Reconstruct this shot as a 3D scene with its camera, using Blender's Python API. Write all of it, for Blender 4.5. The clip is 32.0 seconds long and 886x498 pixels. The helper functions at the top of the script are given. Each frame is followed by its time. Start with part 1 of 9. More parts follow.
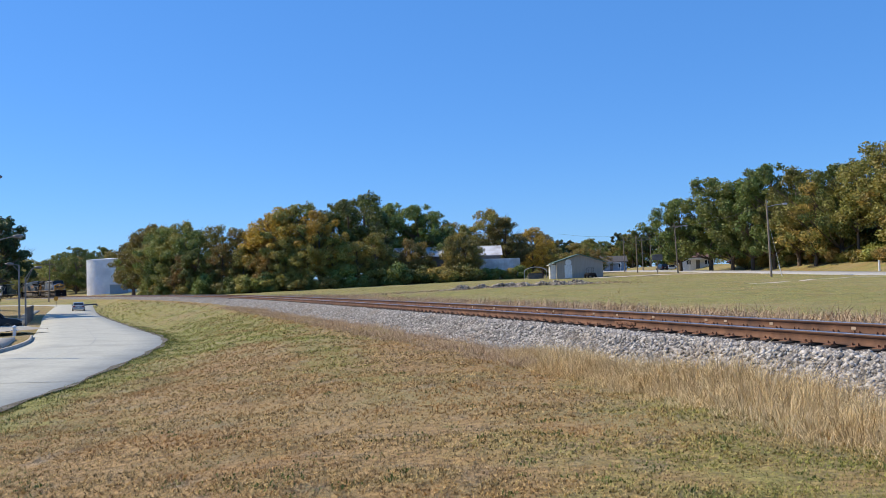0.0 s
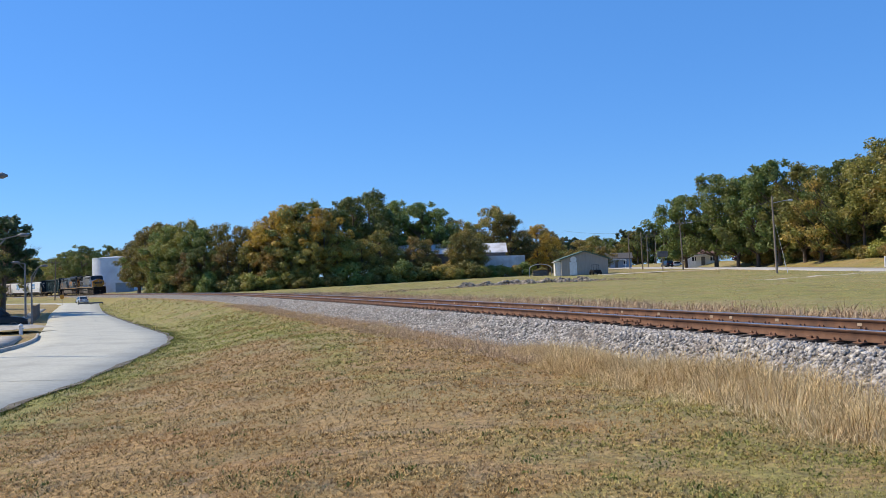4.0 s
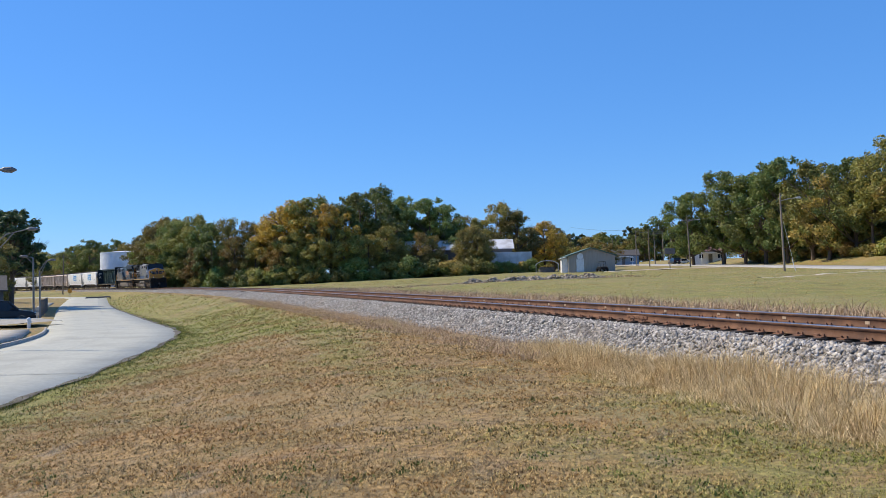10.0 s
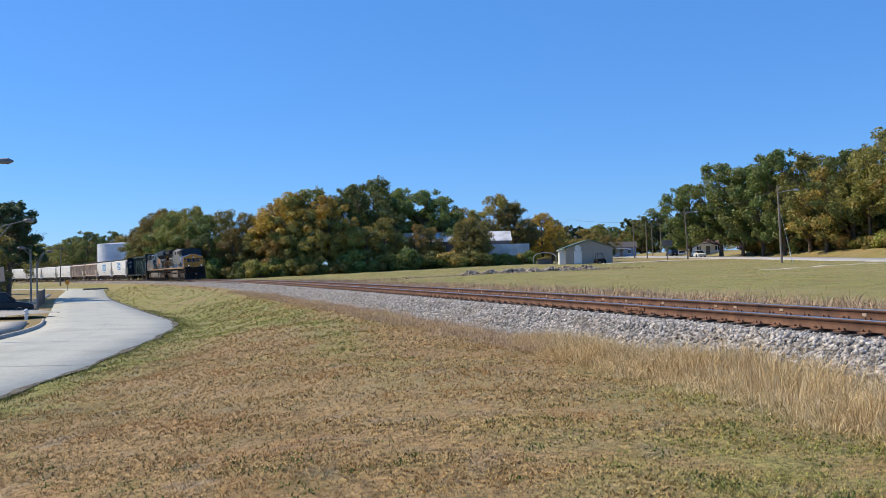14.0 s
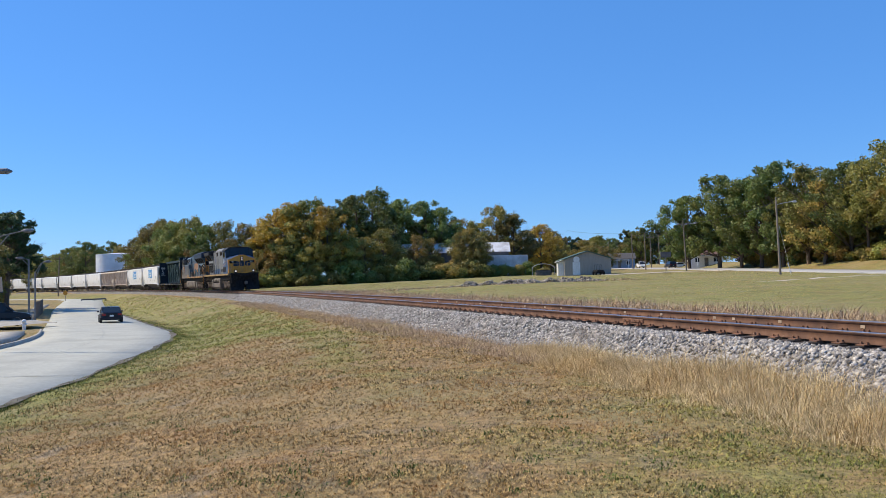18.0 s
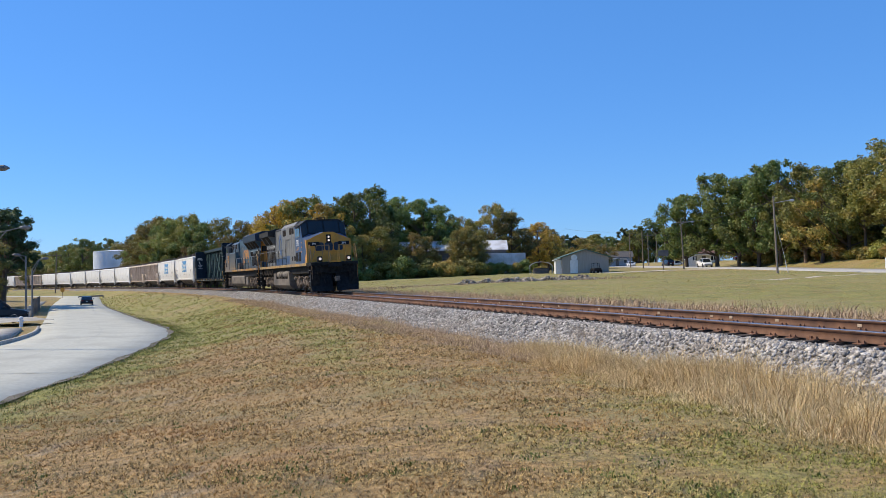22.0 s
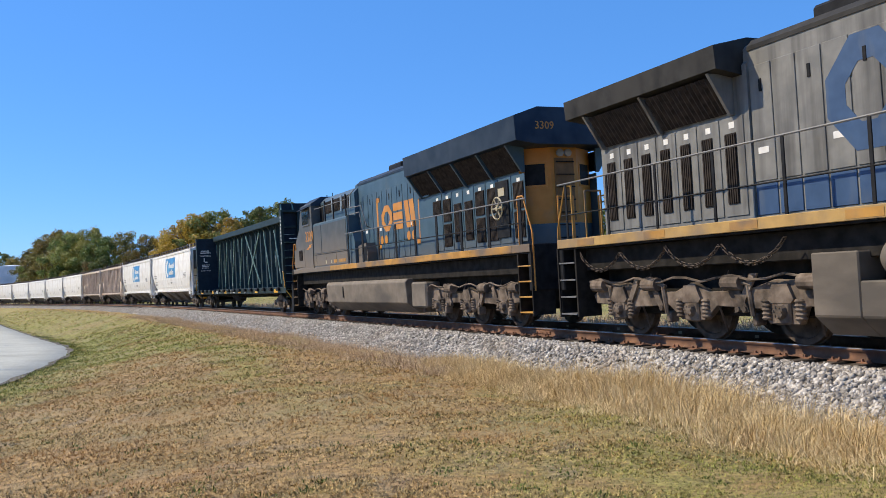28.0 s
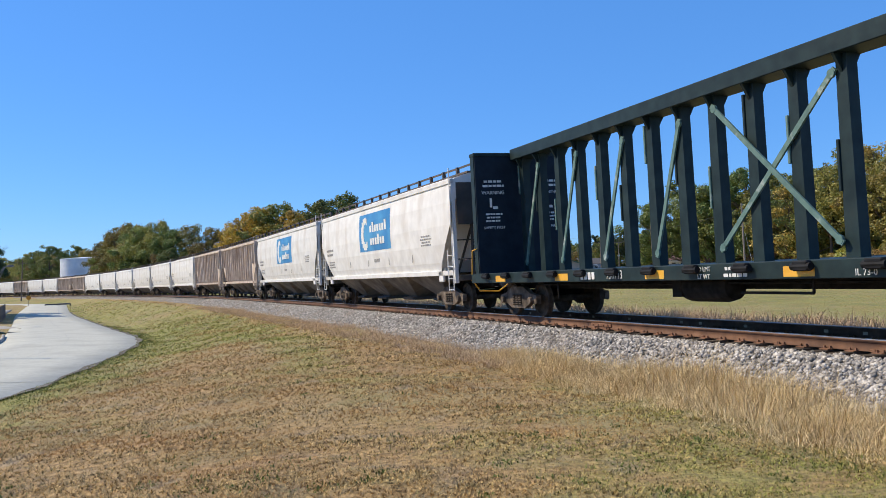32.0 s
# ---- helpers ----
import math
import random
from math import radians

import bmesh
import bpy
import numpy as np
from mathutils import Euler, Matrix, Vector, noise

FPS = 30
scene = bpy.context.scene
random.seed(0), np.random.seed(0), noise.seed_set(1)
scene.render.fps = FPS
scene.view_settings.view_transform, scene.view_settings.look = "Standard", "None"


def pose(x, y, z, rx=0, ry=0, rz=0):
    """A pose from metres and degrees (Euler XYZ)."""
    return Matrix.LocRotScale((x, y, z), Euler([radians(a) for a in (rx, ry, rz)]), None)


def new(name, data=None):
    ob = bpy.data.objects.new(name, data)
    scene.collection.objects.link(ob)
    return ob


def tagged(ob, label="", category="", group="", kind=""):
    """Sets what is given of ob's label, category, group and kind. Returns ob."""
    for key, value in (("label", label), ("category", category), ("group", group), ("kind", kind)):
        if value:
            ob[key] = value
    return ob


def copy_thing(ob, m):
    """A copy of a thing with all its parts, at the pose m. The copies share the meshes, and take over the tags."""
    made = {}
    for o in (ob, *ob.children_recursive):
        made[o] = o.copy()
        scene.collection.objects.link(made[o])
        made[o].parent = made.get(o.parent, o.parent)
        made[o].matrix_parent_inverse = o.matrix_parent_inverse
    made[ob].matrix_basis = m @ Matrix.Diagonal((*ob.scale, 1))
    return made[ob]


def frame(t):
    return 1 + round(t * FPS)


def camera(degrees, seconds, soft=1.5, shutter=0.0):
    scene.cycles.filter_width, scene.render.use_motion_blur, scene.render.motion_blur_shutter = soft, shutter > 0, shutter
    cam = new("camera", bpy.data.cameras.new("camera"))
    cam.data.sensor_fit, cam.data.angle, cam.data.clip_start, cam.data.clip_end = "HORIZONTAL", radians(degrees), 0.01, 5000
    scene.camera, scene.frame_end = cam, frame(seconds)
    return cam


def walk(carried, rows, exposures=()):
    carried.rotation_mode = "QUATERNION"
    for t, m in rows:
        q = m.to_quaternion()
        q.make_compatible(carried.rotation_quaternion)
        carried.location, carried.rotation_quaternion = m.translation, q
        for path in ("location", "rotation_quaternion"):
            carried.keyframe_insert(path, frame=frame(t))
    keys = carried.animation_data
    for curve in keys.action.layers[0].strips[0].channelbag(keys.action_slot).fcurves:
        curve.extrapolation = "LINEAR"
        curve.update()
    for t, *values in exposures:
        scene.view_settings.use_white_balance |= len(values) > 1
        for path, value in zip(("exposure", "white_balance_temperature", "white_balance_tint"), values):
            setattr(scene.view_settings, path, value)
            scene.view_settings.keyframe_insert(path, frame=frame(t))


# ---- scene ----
# camera: a hand-held phone that stands still and only turns; rows are seconds and turns in degrees
EYE = (0.0, 0.0, 0.977)
TURNS = (
    (0, 92.114, 1.455, -0.427), (0.5, 92.139, 1.369, -0.402), (1, 92.081, 1.416, -0.336), (1.5, 92.117, 1.457, -0.326), (2, 92.021, 1.49, -0.277),
    (2.5, 91.976, 1.502, -0.223), (3, 91.968, 1.483, -0.171), (3.5, 91.939, 1.587, -0.147), (5.5, 91.996, 1.572, -0.015), (6, 91.968, 1.544, -0.034),
    (6.5, 91.938, 1.566, -0.047), (7, 91.995, 1.572, -0.038), (7.5, 92.193, 1.648, -0.035), (8, 92.143, 1.634, -0.031), (8.5, 92.121, 1.614, -0.009),
    (9, 91.998, 1.562, 0.055), (9.5, 91.829, 1.449, 0.184), (10, 91.699, 1.318, 0.331), (10.5, 91.543, 1.32, 0.295), (11, 91.466, 1.305, 0.237),
    (11.5, 91.373, 1.367, 0.216), (12, 91.339, 1.387, 0.195), (12.5, 91.274, 1.405, 0.164), (13, 91.214, 1.286, 0.103), (13.5, 91.148, 1.283, 0.099),
    (14, 91.16, 1.284, 0.179), (14.5, 91.507, 1.232, 0.187), (16.5, 91.861, 1.253, 0.096), (17, 91.907, 1.211, 0.117), (17.5, 91.907, 1.198, 0.099),
    (18, 91.881, 1.164, 0.085), (18.5, 91.85, 1.195, 0.082), (19, 91.834, 1.133, 0.067), (19.5, 91.83, 1.115, 0.039), (20, 91.824, 1.111, 0.008),
    (20.5, 91.824, 1.111, -0.009), (21, 91.8, 1.048, -0.023), (21.5, 91.756, 0.973, -0.052), (22, 91.739, 1.028, -0.072),
    (22.5, 91.743, 0.967, -0.286), (23, 91.805, 0.944, -0.593), (23.5, 91.864, 1.011, -1.028), (24, 91.908, 1.048, -1.528),
    (24.5, 91.968, 1.081, -2.444), (25, 92.121, 1.15, -4.032), (25.5, 92.253, 1.35, -5.008), (27.5, 92.588, 1.248, -5.765),
    (28, 92.579, 1.274, -5.832), (28.5, 92.588, 1.238, -5.948), (29, 92.586, 1.236, -6.048), (29.5, 92.64, 1.064, -6.264),
    (30, 92.587, 1.069, -5.965), (30.5, 92.535, 1.037, -5.765), (31, 92.23, 1.086, -4.49), (31.5, 92.192, 1.038, -3.084),
    (32, 92.156, 1.146, -1.909),
)
cam = camera(53.8, 32.0, soft=0.6)
walk(cam, [(t, pose(*EYE, rx, ry, rz)) for t, rx, ry, rz in TURNS], ((0, 0.0), (25.5, 0.0), (27.8, 0.13), (31.0, 0.14), (32.0, 0.06)))

# light: clear autumn sky, sun from the left, a little ahead of the viewer
SUN_EL, SUN_AZ = radians(44), radians(286)     # azimuth clockwise from +y
world = bpy.data.worlds.new("world")
scene.world = world
world.use_nodes = True
wn = world.node_tree.nodes
sky = wn.new("ShaderNodeTexSky")
sky.sky_type, sky.sun_disc = "NISHITA", False
sky.sun_elevation, sky.sun_rotation = SUN_EL, SUN_AZ
sky.air_density, sky.dust_density, sky.ozone_density, sky.altitude = 1.0, 0.0, 4.0, 150
wn["Background"].inputs[1].default_value = 0.099
tone = wn.new("ShaderNodeHueSaturation")
tone.inputs["Saturation"].default_value = 1.12
deep = wn.new("ShaderNodeMix")
deep.data_type, deep.blend_type = "RGBA", "MULTIPLY"
deep.inputs["Factor"].default_value = 1.0
deep.inputs["B"].default_value = (0.90, 1.22, 1.72, 1)
world.node_tree.links.new(sky.outputs[0], tone.inputs["Color"])
world.node_tree.links.new(tone.outputs[0], deep.inputs["A"])
even = wn.new("ShaderNodeMix")
even.data_type = "RGBA"
even.inputs["Factor"].default_value = 0.5
even.inputs["B"].default_value = (1.05, 3.45, 8.3, 1)
world.node_tree.links.new(deep.outputs["Result"], even.inputs["A"])
world.node_tree.links.new(even.outputs["Result"], wn["Background"].inputs[0])
sun = new("sun", bpy.data.lights.new("sun", "SUN"))
sun.data.energy, sun.data.angle, sun.data.color = 5.0, radians(0.53), (1.0, 0.86, 0.64)
sun_way = Vector((math.sin(SUN_AZ) * math.cos(SUN_EL), math.cos(SUN_AZ) * math.cos(SUN_EL), math.sin(SUN_EL)))
sun.matrix_world = Matrix.Translation((-40, -20, 40)) @ sun_way.to_track_quat("Z", "Y").to_matrix().to_4x4()
# ---- materials ----
def link(m, a, b):
    m.node_tree.links.new(a, b)


def bare(name, rough=0.8, metal=0.0):
    m = bpy.data.materials.new(name)
    m.use_nodes = True
    b = m.node_tree.nodes["Principled BSDF"]
    b.inputs["Roughness"].default_value, b.inputs["Metallic"].default_value = rough, metal
    return m, m.node_tree.nodes, b


def noise_fac(m, scale, detail=4.0, lo=0.35, hi=0.65, stretch=None, world=False):
    n = m.node_tree.nodes
    t = n.new("ShaderNodeTexNoise")
    t.inputs["Scale"].default_value, t.inputs["Detail"].default_value = scale, detail
    if world:
        src = n.new("ShaderNodeNewGeometry").outputs["Position"]
    else:
        src = n.new("ShaderNodeTexCoord").outputs["Object"]
    if stretch:
        mp = n.new("ShaderNodeMapping")
        mp.inputs["Scale"].default_value = stretch
        link(m, src, mp.inputs["Vector"])
        src = mp.outputs["Vector"]
    link(m, src, t.inputs["Vector"])
    r = n.new("ShaderNodeMapRange")
    r.inputs["From Min"].default_value, r.inputs["From Max"].default_value = lo, hi
    link(m, t.outputs["Fac"], r.inputs["Value"])
    return r.outputs["Result"], t.outputs["Fac"]


def mixed(m, fac, a, b, blend="MIX"):
    x = m.node_tree.nodes.new("ShaderNodeMix")
    x.data_type, x.blend_type = "RGBA", blend
    for sock, v in ((x.inputs["Factor"], fac), (x.inputs["A"], a), (x.inputs["B"], b)):
        if isinstance(v, (tuple, list)):
            sock.default_value = (*v, 1)
        elif isinstance(v, (int, float)):
            sock.default_value = v
        else:
            link(m, v, sock)
    return x.outputs["Result"]


def bumped(m, b, height, strength=0.3, dist=0.02):
    k = m.node_tree.nodes.new("ShaderNodeBump")
    k.inputs["Strength"].default_value, k.inputs["Distance"].default_value = strength, dist
    link(m, height, k.inputs["Height"])
    link(m, k.outputs["Normal"], b.inputs["Normal"])


def times_value(m, a, k):
    x = m.node_tree.nodes.new("ShaderNodeMath")
    x.operation = "MULTIPLY"
    x.inputs[1].default_value = k
    link(m, a, x.inputs[0])
    return x.outputs[0]


def surf(name, c1, c2, scale=4.0, rough=0.8, metal=0.0, c3=None, scale3=0.6, bump=0.2, bscale=30.0, vary=0.0, lo=0.35, hi=0.65,
         lo3=0.45, hi3=0.7, stretch=None, stretch3=None, bdist=0.01, world=False, island=0.0):
    """A two-scale surface: c1/c2 grain, c3 broad stains, fine relief, and a change of value from thing to thing."""
    m, n, b = bare(name, rough, metal)
    f, _ = noise_fac(m, scale, 5.0, lo, hi, stretch, world)
    col = mixed(m, f, c1, c2)
    if c3:
        g, _ = noise_fac(m, scale3, 6.0, lo3, hi3, stretch3, world)
        col = mixed(m, g, col, c3)
    for kind, amount in (("obj", vary), ("isl", island)):
        if amount:
            src = n.new("ShaderNodeObjectInfo").outputs["Random"] if kind == "obj" else n.new("ShaderNodeNewGeometry").outputs["Random Per Island"]
            r = n.new("ShaderNodeMapRange")
            r.inputs["To Min"].default_value, r.inputs["To Max"].default_value = 1 - amount, 1 + amount
            link(m, src, r.inputs["Value"])
            h = n.new("ShaderNodeHueSaturation")
            link(m, r.outputs["Result"], h.inputs["Value"])
            link(m, col, h.inputs["Color"])
            col = h.outputs["Color"]
    link(m, col, b.inputs["Base Color"])
    if bump:
        _, raw = noise_fac(m, bscale, 6.0, 0.3, 0.7, stretch, world)
        bumped(m, b, raw, bump, bdist)
    return m


def leafy(name, c1, c2, c3, clump=0.9):
    """Leaves: each leaf its own shade, clumps of other hue, a little light through the blade."""
    m, n, b = bare(name, 0.55)
    isl = n.new("ShaderNodeNewGeometry").outputs["Random Per Island"]
    col = mixed(m, isl, c1, c2)
    f, _ = noise_fac(m, clump, 3.0, 0.4, 0.62)
    col = mixed(m, f, col, c3)
    o = n.new("ShaderNodeObjectInfo").outputs["Random"]
    r = n.new("ShaderNodeMapRange")
    r.inputs["To Min"].default_value, r.inputs["To Max"].default_value = 1.25, 2.35
    link(m, o, r.inputs["Value"])
    h = n.new("ShaderNodeHueSaturation")
    r2 = n.new("ShaderNodeMapRange")
    r2.inputs["To Min"].default_value, r2.inputs["To Max"].default_value = 0.49, 0.535
    sw = n.new("ShaderNodeMath")
    sw.operation = "FRACT"
    link(m, times_value(m, o, 7.3), sw.inputs[0])
    link(m, sw.outputs[0], r2.inputs["Value"])
    link(m, r2.outputs["Result"], h.inputs["Hue"])
    link(m, r.outputs["Result"], h.inputs["Value"])
    link(m, col, h.inputs["Color"])
    link(m, h.outputs["Color"], b.inputs["Base Color"])
    tr = n.new("ShaderNodeBsdfTranslucent")
    link(m, h.outputs["Color"], tr.inputs["Color"])
    mx = n.new("ShaderNodeMixShader")
    mx.inputs[0].default_value = 0.30
    link(m, b.outputs[0], mx.inputs[1])
    link(m, tr.outputs[0], mx.inputs[2])
    link(m, mx.outputs[0], n["Material Output"].inputs["Surface"])
    return m


def glow(name, color, power):
    m, n, b = bare(name, 0.3)
    b.inputs["Base Color"].default_value = (*color, 1)
    b.inputs["Emission Color"].default_value = (*color, 1)
    b.inputs["Emission Strength"].default_value = power
    return m


def glassy(name, tint=(0.02, 0.025, 0.03), rough=0.06):
    m, n, b = bare(name, rough)
    b.inputs["Base Color"].default_value = (*tint, 1)
    b.inputs["Specular IOR Level"].default_value = 0.35
    return m


def lawn_material():
    """Dormant lawn: straw brown with green where it is damp (beside the road, on the bank) and dark specks painted for
    bare soil and the shade between blades.
    """
    m, n, b = bare("dormant lawn", 0.95)
    f1, _ = noise_fac(m, 9.0, 6.0, 0.35, 0.65, None, True)
    straw = mixed(m, f1, (0.175, 0.110, 0.041), (0.47, 0.305, 0.126))
    f2, _ = noise_fac(m, 14.0, 5.0, 0.35, 0.65, None, True)
    green = mixed(m, f2, (0.135, 0.138, 0.030), (0.40, 0.365, 0.100))
    sep = n.new("ShaderNodeAttribute")
    sep.attribute_name = "damp"
    g1, _ = noise_fac(m, 0.35, 5.0, 0.3, 0.7, None, True)
    g2, _ = noise_fac(m, 2.2, 4.0, 0.3, 0.7, None, True)
    add = n.new("ShaderNodeMath")
    add.operation = "ADD"
    link(m, times_value(m, g1, 0.55), add.inputs[0])
    link(m, times_value(m, g2, 0.35), add.inputs[1])
    sub = n.new("ShaderNodeMath")
    sub.operation = "SUBTRACT"
    link(m, sep.outputs["Fac"], sub.inputs[0])
    link(m, add.outputs[0], sub.inputs[1])
    rng = n.new("ShaderNodeMapRange")
    rng.inputs["From Min"].default_value, rng.inputs["From Max"].default_value = -0.25, 0.3
    link(m, sub.outputs[0], rng.inputs["Value"])
    col = mixed(m, rng.outputs["Result"], straw, green)
    p1, _ = noise_fac(m, 1.3, 5.0, 0.56, 0.72, None, True)
    col = mixed(m, times_value(m, p1, 0.5), col, (0.33, 0.28, 0.20))
    p2, _ = noise_fac(m, 0.5, 6.0, 0.5, 0.66, None, True)
    col = mixed(m, times_value(m, p2, 0.4), col, (0.105, 0.112, 0.026))
    p3, _ = noise_fac(m, 0.09, 5.0, 0.48, 0.62, (0.8, 1.5, 1.0), True)
    col = mixed(m, times_value(m, p3, 0.55), col, (0.34, 0.27, 0.125))
    # dark specks: shade between blades and bare soil, painted into the ground colour
    s1, _ = noise_fac(m, 26.0, 4.0, 0.52, 0.66, None, True)
    col = mixed(m, times_value(m, s1, 0.5), col, (0.055, 0.042, 0.020))
    s2, _ = noise_fac(m, 6.0, 5.0, 0.58, 0.72, None, True)
    col = mixed(m, times_value(m, s2, 0.45), col, (0.065, 0.062, 0.020))
    r1, _ = noise_fac(m, 0.9, 5.0, 0.5, 0.75, None, True)
    col = mixed(m, times_value(m, r1, 0.4), col, (0.31, 0.16, 0.065))
    link(m, col, b.inputs["Base Color"])
    _, raw = noise_fac(m, 22.0, 6.0, 0.3, 0.7, None, True)
    bumped(m, b, raw, 0.8, 0.05)
    return m


M_LAWN = lawn_material()
M_ROAD = surf("worn concrete road", (0.42, 0.42, 0.36), (0.49, 0.49, 0.42), 6.0, 0.9, c3=(0.38, 0.375, 0.32), scale3=0.5, bump=0.25, bscale=60, world=True)
M_ROAD2 = surf("pale asphalt road", (0.36, 0.345, 0.32), (0.45, 0.43, 0.40), 1.5, 0.9, c3=(0.32, 0.31, 0.29), scale3=0.2, bump=0.2, bscale=40, world=True)
M_WALKWAY = surf("weathered pavement concrete", (0.36, 0.33, 0.28), (0.46, 0.43, 0.37), 2.5, 0.9, c3=(0.28, 0.25, 0.20), scale3=0.5, bump=0.25, world=True)
M_DIRT = surf("pale gravel", (0.50, 0.44, 0.35), (0.62, 0.56, 0.46), 3.0, 0.95, c3=(0.36, 0.29, 0.19), scale3=0.3, bump=0.5, bscale=25, bdist=0.03, world=True)
M_SOIL = surf("dark verge soil", (0.055, 0.045, 0.032), (0.13, 0.11, 0.08), 5.0, 0.95, c3=(0.20, 0.18, 0.14), scale3=1.5, bump=0.6, bscale=20, bdist=0.03, world=True)
M_TAR = surf("tar joint", (0.28, 0.28, 0.27), (0.36, 0.36, 0.34), 6.0, 0.8)
M_BALLAST = surf("granite ballast", (0.05, 0.046, 0.042), (0.30, 0.285, 0.265), 12.0, 0.9, c3=(0.16, 0.13, 0.10), scale3=0.7, lo=0.42, hi=0.58, bump=0.9, bscale=18, bdist=0.05, world=True)
M_STONE = surf("ballast stones", (0.19, 0.172, 0.152), (0.51, 0.475, 0.43), 9.0, 0.85, c3=(0.30, 0.25, 0.20), scale3=0.8, bump=0.4, bscale=40, island=0.5, lo3=0.52, hi3=0.75)
M_RAIL = surf("rusted rail side", (0.125, 0.058, 0.030), (0.19, 0.092, 0.05), 5.0, 0.85, c3=(0.075, 0.036, 0.022), scale3=1.5, bump=0.4, bscale=60)
M_HEAD = surf("polished rail head", (0.30, 0.31, 0.34), (0.42, 0.43, 0.46), 3.0, 0.28, 0.9, bump=0.05)
M_TIE = surf("creosoted timber", (0.035, 0.026, 0.02), (0.085, 0.062, 0.045), 6.0, 0.9, bump=0.5, stretch=(1, 9, 9), vary=0.3)
M_STEEL = surf("rusty plate", (0.16, 0.075, 0.04), (0.26, 0.13, 0.075), 9.0, 0.8, bump=0.3, vary=0.25)
M_TAN = surf("bare worn steel", (0.42, 0.30, 0.20), (0.52, 0.40, 0.28), 9.0, 0.7, bump=0.2, vary=0.2)
M_BARK = surf("bark", (0.085, 0.06, 0.042), (0.16, 0.12, 0.09), 5.0, 0.95, bump=0.7, stretch=(3, 3, 0.6), vary=0.25)
M_LEAF = {
    "green": leafy("oak leaves", (0.056, 0.076, 0.018), (0.150, 0.172, 0.044), (0.118, 0.116, 0.028)),
    "dark": leafy("pine needles", (0.026, 0.042, 0.016), (0.062, 0.082, 0.032), (0.044, 0.054, 0.020)),
    "yellow": leafy("yellowing leaves", (0.24, 0.155, 0.025), (0.48, 0.30, 0.045), (0.20, 0.135, 0.03), 0.5),
    "brown": leafy("russet leaves", (0.16, 0.11, 0.032), (0.29, 0.185, 0.055), (0.11, 0.115, 0.03), 0.6),
    "olive": leafy("olive leaves", (0.088, 0.090, 0.022), (0.215, 0.190, 0.050), (0.17, 0.125, 0.034), 0.7),
}

# paint and metal of the train
M_GREY = surf("faded grey loco paint", (0.150, 0.148, 0.138), (0.215, 0.210, 0.192), 3.0, 0.55, c3=(0.045, 0.041, 0.036), scale3=1.6, bump=0.05, stretch3=(3.0, 3.0, 0.22), lo3=0.47, hi3=0.78)
M_GRIME = surf("sooty grey roof paint", (0.018, 0.018, 0.018), (0.045, 0.044, 0.042), 2.5, 0.7, c3=(0.045, 0.043, 0.04), scale3=1.1, bump=0.1, stretch3=(1.5, 1.5, 0.5))
M_BLUE = surf("faded blue paint", (0.022, 0.058, 0.135), (0.040, 0.086, 0.180), 3.0, 0.5, c3=(0.10, 0.12, 0.15), scale3=1.6, bump=0.04, stretch3=(2, 2, 0.4), lo3=0.55, hi3=0.85)
M_NAVY = surf("dusty dark blue loco paint", (0.036, 0.076, 0.108), (0.058, 0.104, 0.140), 2.0, 0.45, c3=(0.075, 0.076, 0.072), scale3=0.9, bump=0.04, stretch3=(1.4, 1.4, 0.5), lo3=0.56, hi3=0.85)
M_DUSTY = surf("dark blue paint under brown dust", (0.046, 0.056, 0.062), (0.076, 0.084, 0.088), 2.0, 0.6, c3=(0.11, 0.105, 0.095), scale3=0.8, bump=0.05, stretch3=(1.2, 1.2, 0.6), lo3=0.5, hi3=0.8)


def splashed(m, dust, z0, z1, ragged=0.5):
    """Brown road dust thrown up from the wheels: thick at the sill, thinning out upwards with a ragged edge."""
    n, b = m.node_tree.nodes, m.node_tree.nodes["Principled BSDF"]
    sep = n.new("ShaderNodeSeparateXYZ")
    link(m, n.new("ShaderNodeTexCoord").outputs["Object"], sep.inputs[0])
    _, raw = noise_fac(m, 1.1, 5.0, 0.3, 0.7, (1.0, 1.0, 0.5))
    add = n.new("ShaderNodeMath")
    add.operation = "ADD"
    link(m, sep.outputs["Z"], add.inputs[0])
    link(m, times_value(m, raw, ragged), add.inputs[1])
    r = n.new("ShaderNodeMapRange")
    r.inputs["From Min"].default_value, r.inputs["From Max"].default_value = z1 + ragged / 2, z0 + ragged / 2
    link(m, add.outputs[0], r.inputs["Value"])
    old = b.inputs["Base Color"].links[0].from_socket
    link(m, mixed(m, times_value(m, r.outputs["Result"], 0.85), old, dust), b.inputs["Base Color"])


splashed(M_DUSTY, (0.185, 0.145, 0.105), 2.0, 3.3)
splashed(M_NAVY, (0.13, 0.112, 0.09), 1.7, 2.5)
M_ROOF2 = surf("dark blue roof paint", (0.018, 0.030, 0.050), (0.036, 0.050, 0.072), 2.0, 0.5, bump=0.05)
M_YELLOW = surf("weathered yellow paint", (0.52, 0.225, 0.018), (0.62, 0.280, 0.026), 3.0, 0.5, c3=(0.30, 0.17, 0.05), scale3=1.8, bump=0.05, lo3=0.5, hi3=0.85)
M_SILL = surf("dirty yellow sill paint", (0.33, 0.205, 0.065), (0.48, 0.30, 0.095), 3.0, 0.6, c3=(0.22, 0.16, 0.10), scale3=1.6, bump=0.1, lo3=0.45, hi3=0.75)
M_ORANGE = surf("worn orange-yellow lettering paint", (0.50, 0.195, 0.020), (0.58, 0.240, 0.030), 3.0, 0.5, c3=(0.33, 0.19, 0.07), scale3=2.0, bump=0.0, lo3=0.55, hi3=0.9)
